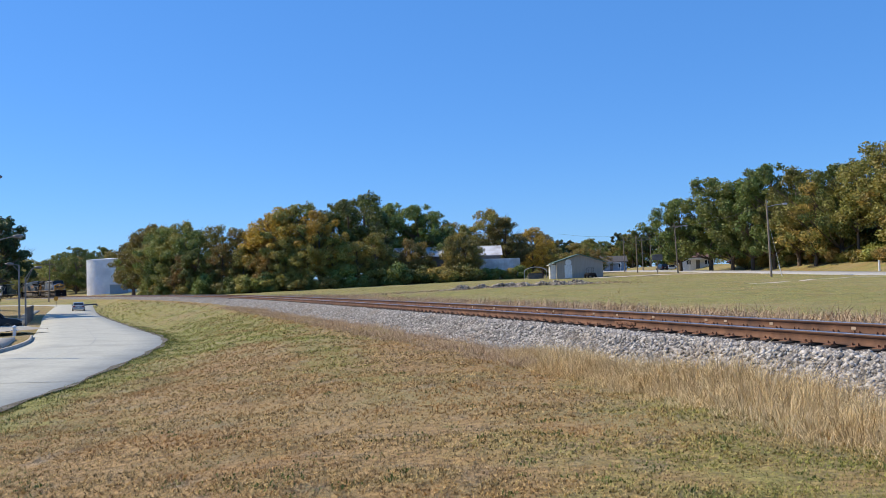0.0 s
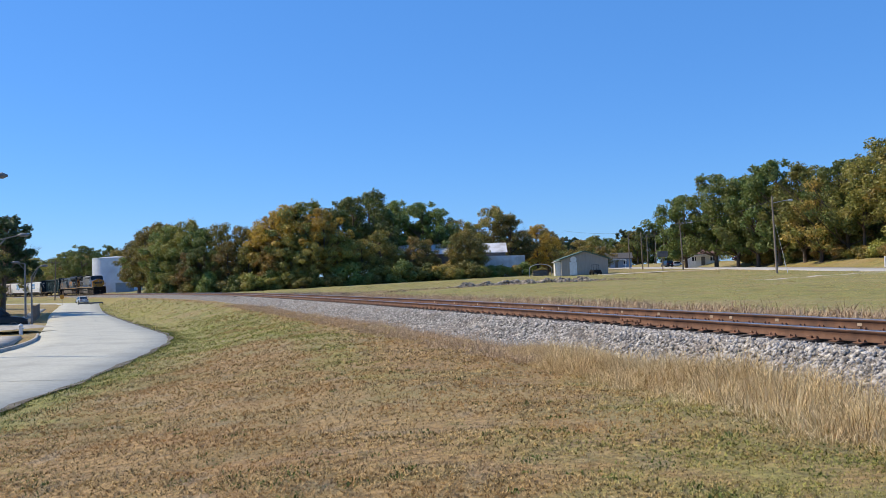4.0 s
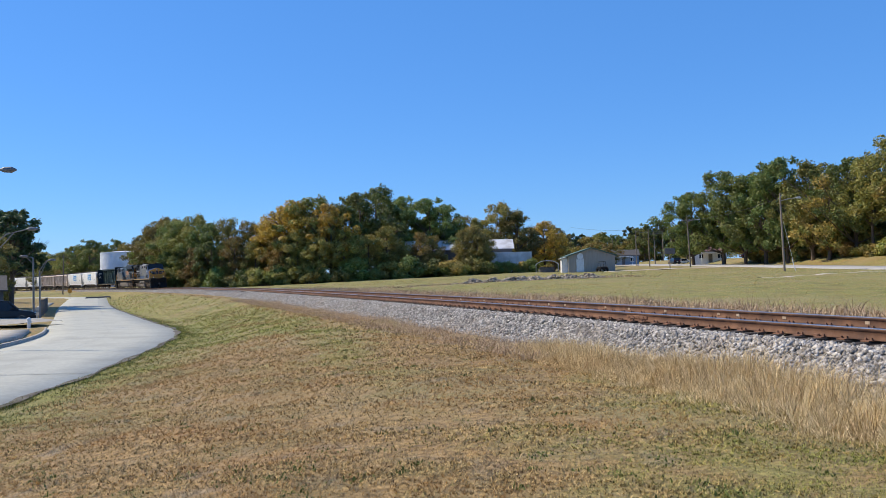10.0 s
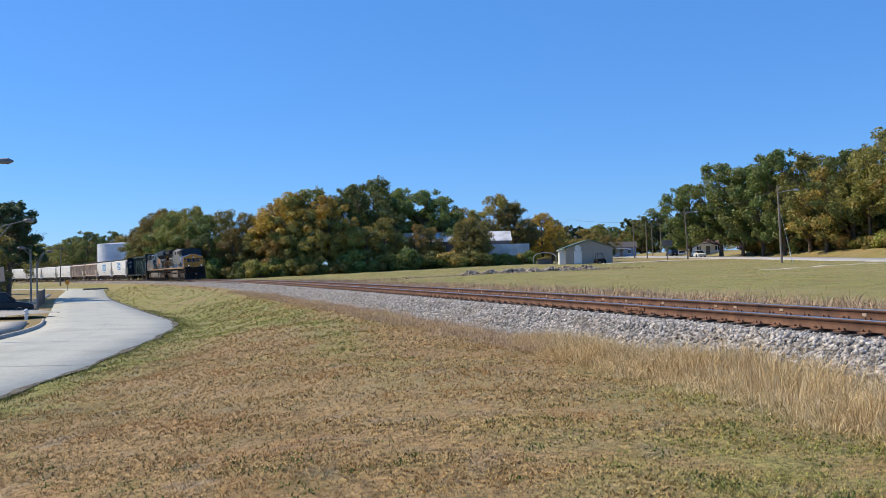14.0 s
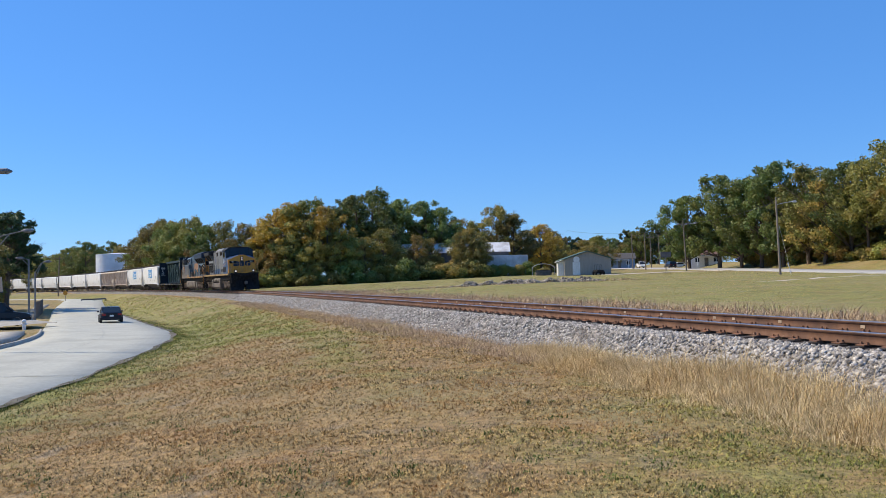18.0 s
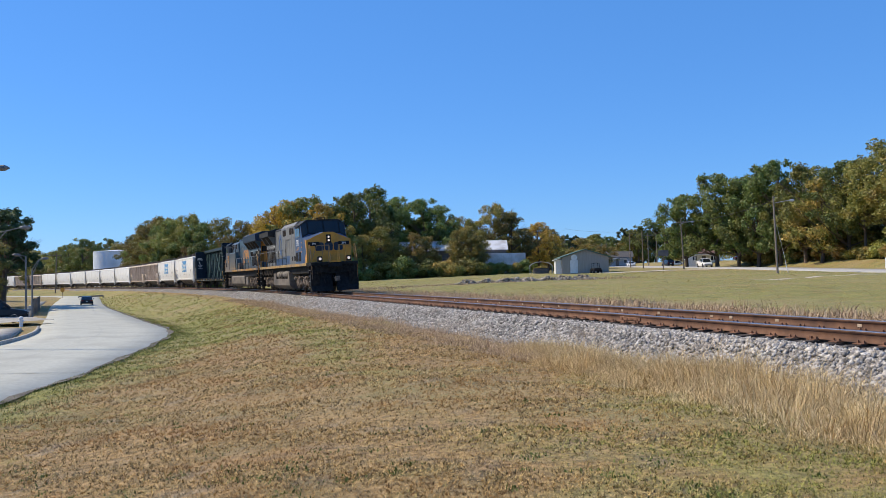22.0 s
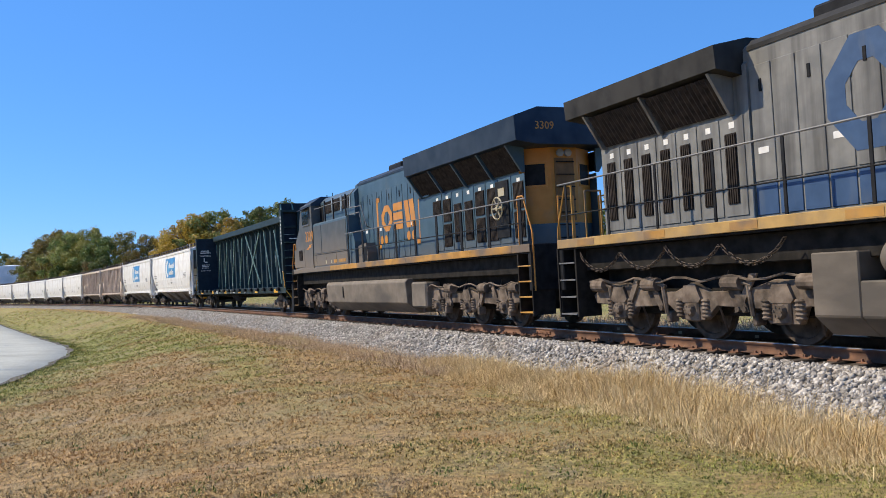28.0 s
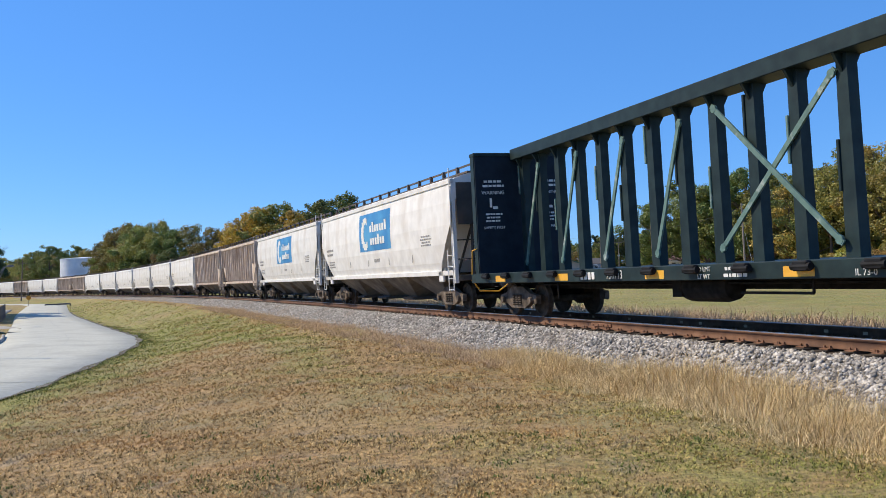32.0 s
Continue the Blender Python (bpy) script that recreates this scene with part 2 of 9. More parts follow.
M_TRUCK = surf("dust-caked cast steel", (0.125, 0.095, 0.074), (0.235, 0.188, 0.148), 6.0, 0.9, c3=(0.045, 0.037, 0.030), scale3=2.2, bump=0.4, bscale=25)
M_TANK = surf("dusty brown-grey tank paint", (0.145, 0.120, 0.092), (0.20, 0.165, 0.128), 3.0, 0.75, c3=(0.085, 0.072, 0.058), scale3=1.2, bump=0.08, stretch3=(0.4, 1, 1.2))
M_UNDER = surf("black grimy underframe", (0.012, 0.011, 0.010), (0.03, 0.027, 0.024), 5.0, 0.85, bump=0.2)
M_WHEEL = surf("brown wheel steel", (0.06, 0.045, 0.035), (0.11, 0.085, 0.065), 7.0, 0.8, bump=0.2)
M_TREAD = surf("shiny wheel tread", (0.32, 0.32, 0.33), (0.45, 0.45, 0.45), 5.0, 0.3, 0.9, bump=0.0)
M_GRILL = surf("dark louvre metal", (0.020, 0.016, 0.014), (0.048, 0.037, 0.030), 8.0, 0.7, bump=0.1)
M_BLACK = surf("black paint", (0.008, 0.008, 0.009), (0.02, 0.02, 0.021), 5.0, 0.6, bump=0.1)
M_PIPE = surf("grey handrail paint", (0.10, 0.10, 0.105), (0.17, 0.17, 0.17), 6.0, 0.5, bump=0.0)
M_WHITEP = surf("white stencil paint", (0.66, 0.65, 0.62), (0.78, 0.77, 0.74), 6.0, 0.7, bump=0.0)
M_GLASS = glassy("dark cab glass")
M_ALULOCO = surf("pale blue-grey frame paint", (0.20, 0.25, 0.30), (0.30, 0.35, 0.40), 4.0, 0.5, bump=0.0)
M_CREAM = surf("dusty cream paint", (0.36, 0.31, 0.20), (0.46, 0.41, 0.29), 4.0, 0.6, bump=0.05)
M_LAMP = glow("lit headlamp", (1.0, 0.80, 0.66), 0.55)
M_SILL2 = surf("dusty orange-yellow sill paint", (0.36, 0.18, 0.03), (0.50, 0.255, 0.045), 3.0, 0.6, c3=(0.15, 0.11, 0.075), scale3=0.9, bump=0.1, lo3=0.42, hi3=0.62)
for _m in (M_BLACK, M_UNDER, M_GRILL, M_TRUCK, M_GRIME, M_WHEEL, M_ROOF2):
    _m.node_tree.nodes["Principled BSDF"].inputs["Specular IOR Level"].default_value = 0.15
M_RUSTDOOR = surf("dull brown-orange door paint", (0.16, 0.075, 0.02), (0.24, 0.115, 0.03), 4.0, 0.6, bump=0.05)
M_OFF = glassy("unlit lamp lens", (0.35, 0.35, 0.35), 0.1)


# ---- helpers for meshes ----
def box(bm, x0, x1, y0, y1, z0, z1, bev=0.0):
    v = [bm.verts.new((x, y, z)) for x in (x0, x1) for y in (y0, y1) for z in (z0, z1)]
    fs = [bm.faces.new([v[i] for i in q]) for q in ((0, 1, 3, 2), (4, 6, 7, 5), (0, 4, 5, 1), (2, 3, 7, 6), (0, 2, 6, 4), (1, 5, 7, 3))]
    if bev:
        es = list({e for f in fs for e in f.edges})
        bmesh.ops.bevel(bm, geom=es, offset=bev, segments=1, affect="EDGES")
    return v


def prism(bm, outline, axis, a0, a1):
    """Extrudes an outline of (u, v) points along an axis: x takes (y, z), y takes (x, z), z takes (x, y)."""
    def at(u, v, a):
        return {"x": (a, u, v), "y": (u, a, v), "z": (u, v, a)}[axis]
    lo = [bm.verts.new(at(u, v, a0)) for u, v in outline]
    hi = [bm.verts.new(at(u, v, a1)) for u, v in outline]
    n = len(outline)
    out = [bm.faces.new(lo[::-1]), bm.faces.new(hi)]
    for i in range(n):
        out.append(bm.faces.new((lo[i], lo[(i + 1) % n], hi[(i + 1) % n], hi[i])))
    bmesh.ops.recalc_face_normals(bm, faces=out)
    return lo + hi


def tube(bm, p, q, r, r2=None, n=8, caps=True):
    p, q = Vector(p), Vector(q)
    r2 = r if r2 is None else r2
    turn = (q - p).to_track_quat("Z", "Y")
    rings = []
    for c, rad in ((p, r), (q, r2)):
        rings.append([bm.verts.new(c + turn @ Vector((rad * math.cos(2 * math.pi * i / n), rad * math.sin(2 * math.pi * i / n), 0))) for i in range(n)])
    for i in range(n):
        bm.faces.new((rings[0][i], rings[0][(i + 1) % n], rings[1][(i + 1) % n], rings[1][i]))
    if caps:
        bm.faces.new(rings[0][::-1])
        bm.faces.new(rings[1])
    return rings[0] + rings[1]


def pipe(bm, pts, r, n=6):
    for a, b in zip(pts, pts[1:]):
        tube(bm, a, b, r, n=n)


def lathe(bm, prof, axis="z", n=16, origin=(0, 0, 0)):
    """Turns a profile of (radius, along) points round an axis."""
    o = Vector(origin)
    rings = []
    for r, a in prof:
        ring = []
        for i in range(n):
            c, s = r * math.cos(2 * math.pi * i / n), r * math.sin(2 * math.pi * i / n)
            ring.append(bm.verts.new(o + Vector({"x": (a, c, s), "y": (s, a, c), "z": (c, s, a)}[axis])))
        rings.append(ring)
    fs = []
    for a, b in zip(rings, rings[1:]):
        for i in range(n):
            fs.append(bm.faces.new((a[i], a[(i + 1) % n], b[(i + 1) % n], b[i])))
    if prof[0][0] > 1e-4:
        fs.append(bm.faces.new(rings[0][::-1]))
    if prof[-1][0] > 1e-4:
        fs.append(bm.faces.new(rings[-1]))
    bmesh.ops.recalc_face_normals(bm, faces=fs)


def mesh_of(name, bm, *mats, smooth=False):
    me = bpy.data.meshes.new(name)
    bm.to_mesh(me)
    bm.free()
    for m in mats:
        me.materials.append(m)
    if smooth:
        me.shade_smooth()
    return me


def part(name, bm, material, parent=None, label="", smooth=False):
    ob = new(name, mesh_of(name, bm, material, smooth=smooth))
    ob.parent = parent
    if label:
        ob["label"] = label
    return ob


def fast_mesh(name, verts, faces, mat):
    """A mesh from arrays of points and of equal-sized faces."""
    me = bpy.data.meshes.new(name)
    k = faces.shape[1]
    me.vertices.add(len(verts))
    me.vertices.foreach_set("co", np.asarray(verts, dtype=np.float32).ravel())
    me.loops.add(faces.size)
    me.loops.foreach_set("vertex_index", faces.astype(np.int32).ravel())
    me.polygons.add(len(faces))
    me.polygons.foreach_set("loop_start", np.arange(0, faces.size, k, dtype=np.int32))
    me.update(calc_edges=True)
    me.materials.append(mat)
    return me


# ---- the lie of the land ----
# the track: near-rail head at z = 0, curvature grows from right to left; s runs away from the viewer
TILT = 0.0353                                  # superelevation
_s = np.arange(-90, 760, 0.5)
_k = np.where(_s < 250, 7.526e-4 + 3.827e-6 * _s - 4.9e-9 * _s ** 2, 1.40e-3)
_h = np.concatenate([[0], np.cumsum((_k[1:] + _k[:-1]) / 2 * 0.5)])
_h += 1.88132 - np.interp(0, _s, _h)
_cx = np.concatenate([[0], np.cumsum((np.cos(_h[1:]) + np.cos(_h[:-1])) / 2 * 0.5)])
_cy = np.concatenate([[0], np.cumsum((np.sin(_h[1:]) + np.sin(_h[:-1])) / 2 * 0.5)])
_cx += 6.0 - np.interp(0, _s, _cx)
_cy += 15.2773 - np.interp(0, _s, _cy)


def track_drop(s):
    """The line falls slightly away from the viewer."""
    return np.interp(s, (80, 120, 160, 240, 310, 420), (0, -0.12, -0.28, -0.55, -0.9, -1.3))


def track_at(s, lat=0.0, up=0.0):
    """A point beside the track: lat from its middle (positive away from the viewer), up from the tilted plane of the rail heads; and the heading."""
    x, y, a = np.interp(s, _s, _cx), np.interp(s, _s, _cy), np.interp(s, _s, _h)
    q = lat + 0.7525
    hor, ver = q * math.cos(TILT) - up * math.sin(TILT), q * math.sin(TILT) + up * math.cos(TILT)
    return Vector((x + np.sin(a) * hor, y - np.cos(a) * hor, ver + track_drop(s))), a


def smooth01(x):
    x = np.clip(x, 0, 1)
    return x * x * (3 - 2 * x)


def near_line(px, py, x, y):
    """Distance along and across (left positive) of points from a polyline."""
    best = np.full(x.shape, 1e9)
    along, across = np.zeros(x.shape), np.zeros(x.shape)
    seg = np.hypot(np.diff(px), np.diff(py))
    acc = np.concatenate([[0], np.cumsum(seg)])
    for i in range(len(seg)):
        dx, dy = (px[i + 1] - px[i]) / seg[i], (py[i + 1] - py[i]) / seg[i]
        u = (x - px[i]) * dx + (y - py[i]) * dy
        uc = np.clip(u, 0, seg[i])
        d = np.hypot(x - px[i] - uc * dx, y - py[i] - uc * dy)
        c = -(x - px[i]) * dy + (y - py[i]) * dx
        hit = d < best
        best = np.where(hit, d, best)
        along = np.where(hit, acc[i] + uc, along)
        across = np.where(hit, np.sign(c) * d, across)
    return along, across


def spline(pts, step=3.0):
    """A smooth line through a few points."""
    out = []
    p = [Vector(q) for q in pts]
    p = [2 * p[0] - p[1]] + p + [2 * p[-1] - p[-2]]
    for a, b, c, d in zip(p, p[1:], p[2:], p[3:]):
        n = max(2, int((c - b).length / step))
        for i in range(n):
            t = i / n
            out.append(0.5 * (2 * b + (c - a) * t + (2 * a - 5 * b + 4 * c - d) * t * t + (3 * b - a - 3 * c + d) * t ** 3))
    return out + [p[-2]]


# the lane beside the bank: middle line with heights
LANE = spline([(-13.6, -150, -1.7), (-13.2, -60, -1.7), (-13.0, 0, -1.72), (-13.7, 20, -1.74), (-15.0, 31, -1.75), (-16.9, 42, -1.78), (-19.6, 50.5, -1.84),
               (-24.0, 60.5, -1.95), (-35.5, 87, -2.25), (-48.3, 116, -2.38), (-59.5, 143, -2.3), (-68.0, 164, -2.15), (-76.5, 182, -2.0),
               (-92.0, 191, -1.95), (-120, 196, -1.9), (-160, 201, -1.9), (-260, 214, -1.9)], 5.0)
LANE_X, LANE_Y, LANE_Z = (np.array([v[i] for v in LANE]) for i in range(3))
LANE_ACC = np.concatenate([[0], np.cumsum(np.hypot(np.diff(LANE_X), np.diff(LANE_Y)))])
LANE_HALF = 3.45
# the through road beyond the field
HIGHWAY = [(60, -200, -1.5), (56.5, 20, -0.2), (54.5, 60, 0.15), (53.5, 100, 0.55), (53.0, 150, 1.35), (53.5, 200, 2.0), (55.5, 260, 2.7), (63, 360, 3.2), (90, 520, 3.6)]
HW_X, HW_Y, HW_Z = (np.array([float(v[i]) for v in HIGHWAY]) for i in range(3))
HW_HALF = 4.6
TR_X, TR_Y = _cx[::20], _cy[::20]


def lane_z(y):
    return np.interp(y, LANE_Y, LANE_Z)


def ground_z(x, y):
    x, y = np.atleast_1d(np.asarray(x, float)), np.atleast_1d(np.asarray(y, float))
    ts, q = near_line(TR_X, TR_Y, x, y)         # q is positive on the viewer's side
    drop = track_drop(ts - 90)
    al, c = near_line(LANE_X, LANE_Y, x, y)
    d = -c - LANE_HALF                          # metres to the track's side of the lane's edge
    zl = np.interp(al, LANE_ACC, LANE_Z)
    top = -0.66 - 0.10 * smooth01((y - 5) / 25) + drop
    ditch = -0.18 * np.exp(-((d - 1.6) / 1.0) ** 2) * smooth01((y - 35) / 15)
    width = 8.5 + 3.0 * smooth01((32 - y) / 25)
    bank = zl - 0.03 + np.maximum(top - zl, 0) * smooth01((d + 0.1) / width) + ditch
    far_left = zl - 0.05 + 0.9 * smooth01((-d - 2 * LANE_HALF - 1) / 26)
    side = np.where(d > 0, bank, np.where(d < -2 * LANE_HALF, far_left, zl - 0.12))
    r = -q
    # field beyond the track: a swale, then a gentle rise to the road and the trees
    field = -0.75 + 0.022 * np.clip(r - 3, 0, 75) * smooth01((y - 10) / 70 + 0.25) + 0.006 * np.clip(y - 105, 0, 250) * smooth01(r / 40)
    field += 0.40 * np.exp(-((r - 3.5) / 6.5) ** 2) * smooth01((130 - y) / 60)
    field += 0.35 * np.exp(-(((x - 9) / 16) ** 2 + ((y - 92) / 7) ** 2))
    ah, ch = near_line(HW_X, HW_Y, x, y)
    e = -ch                                     # positive beyond the road
    seg = np.concatenate([[0], np.cumsum(np.hypot(np.diff(HW_X), np.diff(HW_Y)))])
    zh = np.interp(ah, seg, HW_Z)
    w = smooth01(1 - (np.abs(e) - HW_HALF) / 14)
    field = field * (1 - w) + (zh - 0.10) * w
    field = np.where(e > HW_HALF, np.maximum(field * 0 + zh - 0.08 + 1.3 * smooth01((e - HW_HALF - 1.5) / 7.0), zh - 0.08), field)
    # roadbed under the ballast
    m = smooth01((r + 3.0) / 6.0)
    z = side * (1 - m) + field * m
    bed = smooth01((np.where(q > 0, 4.6, 4.1) - np.abs(q)) / 2.0)
    z = z * (1 - bed) + (drop - 0.74) * bed
    bump = 0.05 * np.sin(x * 0.9 + 1.3 * np.sin(y * 0.41)) * np.sin(y * 0.73 + 0.9 * np.sin(x * 0.37)) + 0.025 * np.sin(x * 2.3 + y) * np.sin(y * 1.9 - x * 0.7)
    onroad = (np.abs(d + LANE_HALF) < LANE_HALF + 0.6) | (np.abs(e) < HW_HALF + 0.6)
    return z + np.where(onroad, 0, bump)


def damp_at(x, y):
    """Where the lawn stays green: along the lane, down the bank, in a strip beside the ballast and across the far field."""
    al, q = near_line(TR_X, TR_Y, x, y)
    _, c = near_line(LANE_X, LANE_Y, x, y)
    d = -c - LANE_HALF
    g = 0.98 * np.exp(-(np.clip(d, 0, None) / (2.4 + 4.5 * smooth01((y - 20) / 30))) ** 2) * (d > -0.5)
    g = np.maximum(g, 0.74 * smooth01((y - 24) / 18) * (q > 4.0))
    strip = 5.6 + 0.5 * np.sin(al * 0.23) + 0.9 * smooth01((112 - al) / 14)
    g = np.maximum(g, (0.52 + 0.26 * smooth01((al - 96) / 14)) * np.exp(-((q - strip) / 1.15) ** 2))
    g = np.maximum(g, (0.22 + 0.32 * smooth01((x - 0.3) / 3)) * (q > 0))
    worn = np.exp(-(((x + 2.2) / 3.6) ** 2 + ((y - 12) / 6.5) ** 2))
    g = np.where(q > 0, g - 0.30 * worn * (g < 0.8), g)
    g = np.where(q < 0, np.where(q > -8.0, 0.0, 0.80 - 0.25 * smooth01((-q - 70) / 6)), g)
    g = np.where(d < -2 * LANE_HALF, 0.35, g)
    return g


def grid_axis(lo, hi, fine_lo, fine_hi, step, grow=1.18):
    mid = list(np.arange(fine_lo, fine_hi, step))
    a, s = [], step
    x = fine_lo
    while x > lo:
        s *= grow
        x -= s
        a.append(x)
    b, s = [], step
    x = mid[-1]
    while x < hi:
        s *= grow
        x += s
        b.append(x)
    return np.array(a[::-1] + mid + b)


def build_ground():
    gx = grid_axis(-3000, 3000, -62, 72, 0.55)
    gy = grid_axis(-2500, 4000, 2, 215, 0.7)
    X, Y = np.meshgrid(gx, gy)
    x, y = X.ravel(), Y.ravel()
    z = ground_z(x, y)
    n, k = len(gx), len(gy)
    i = (np.arange(k - 1)[:, None] * n + np.arange(n - 1)[None]).ravel()
    me = fast_mesh("ground", np.stack([x, y, z], 1), np.stack([i, i + 1, i + n + 1, i + n], 1), M_LAWN)
    att = me.attributes.new("damp", "FLOAT", "POINT")
    att.data.foreach_set("value", damp_at(x, y).astype(np.float32))
    me.shade_smooth()
    tagged(new("ground", me), "dormant brown and green mown grass field and bank", "ground", kind="structure")


def ribbon(name, line, offsets, mat, lift=0.0):
    """A strip along a line; offsets are (across, dz) from left to right."""
    v, f = [], []
    k = len(offsets)
    for j, p in enumerate(line):
        a, b = line[max(j - 1, 0)], line[min(j + 1, len(line) - 1)]
        t = Vector((b[0] - a[0], b[1] - a[1])).normalized()
        for o, dz in offsets:
            v.append((p[0] - t.y * o, p[1] + t.x * o, p[2] + dz + lift))
        if j:
            for i in range(k - 1):
                c = (j - 1) * k + i
                f.append((c, c + k, c + k + 1, c + 1))
    me = fast_mesh(name, np.array(v), np.array(f), mat)
    return new(name, me)


build_ground()
lane_fine = spline([tuple(v) for v in LANE], 1.0)
H = LANE_HALF
lane = ribbon("road", lane_fine, [(H + 0.1, -0.15), (H, -0.02), (H * 0.5, 0.03), (0, 0.05), (-H * 0.5, 0.03), (-H, -0.02), (-H - 0.1, -0.15)], M_ROAD)
tagged(lane, "pale worn concrete lane curving along the bank", "road", kind="structure")
edge_v, edge_f = [], []
edge_line = [q_ for q_ in lane_fine if -5 < q_[1] < 130]
for k_, q_ in enumerate(edge_line):
    n_ = edge_line[min(k_ + 1, len(edge_line) - 1)]
    p_ = edge_line[max(k_ - 1, 0)]
    t_ = Vector((n_[0] - p_[0], n_[1] - p_[1])).normalized()
    w_ = 0.03 + 0.07 * math.sin(k_ * 0.83) + 0.07 * math.sin(k_ * 2.1 + 1)
    for o_, z_ in ((-H + w_, 0.006), (-H - 0.18 + 0.1 * math.sin(k_ * 1.3), 0.02)):
        edge_v.append((q_[0] - t_.y * o_, q_[1] + t_.x * o_, q_[2] - 0.012 + z_))
    if k_:
        c_ = 2 * k_
        edge_f.append((c_ - 2, c_, c_ + 1, c_ - 1))
soil_edge = new("road_edge", fast_mesh("road_edge", np.array(edge_v), np.array(edge_f), M_SOIL))
soil_edge.parent = lane
soil_edge["label"] = "ragged edge of dark soil and crumbled concrete"
highway = ribbon("road", spline(HIGHWAY, 4.0), [(HW_HALF + 0.2, -0.25), (HW_HALF, 0), (0, 0.05), (-HW_HALF, 0), (-HW_HALF - 0.2, -0.25)], M_ROAD2, 0.03)
tagged(highway, "pale asphalt through road beyond the field", "road", kind="structure")
# ---- the railway track ----
def sweep(name, outline, s0, s1, step, lat, mat, parent, label=""):
    """A closed outline of (lat, up) carried along the track."""
    ss = np.arange(s0, s1 + 0.01, step)
    k = len(outline)
    v, f = [], []
    for j, s in enumerate(ss):
        for u, w in outline:
            v.append(track_at(s, lat + u, w)[0])
        if j:
            for i in range(k):
                c, d = (j - 1) * k, (i + 1) % k
                f.append((c + i, c + d, c + k + d, c + k + i))
    ob = new(name, fast_mesh(name, np.array(v), np.array(f), mat))
    ob.parent = parent
    if label:
        ob["label"] = label
    return ob


RAIL = [(-0.036, -0.012), (-0.036, -0.036), (-0.009, -0.055), (-0.009, -0.155), (-0.070, -0.172), (-0.070, -0.186),
        (0.070, -0.186), (0.070, -0.172), (0.009, -0.155), (0.009, -0.055), (0.036, -0.036), (0.036, -0.012)]
HEAD = [(-0.036, -0.012), (-0.028, 0.0), (0.028, 0.0), (0.036, -0.012), (0.034, -0.014), (-0.034, -0.014)]


def on_track(s, lat, up):
    """A pose beside the track: x along it towards the viewer's right, y away from the viewer, z up."""
    p, a = track_at(s, lat, up)
    return Matrix.Translation(p) @ Matrix.Rotation(a + math.pi, 4, "Z") @ Matrix.Rotation(TILT, 4, "X")


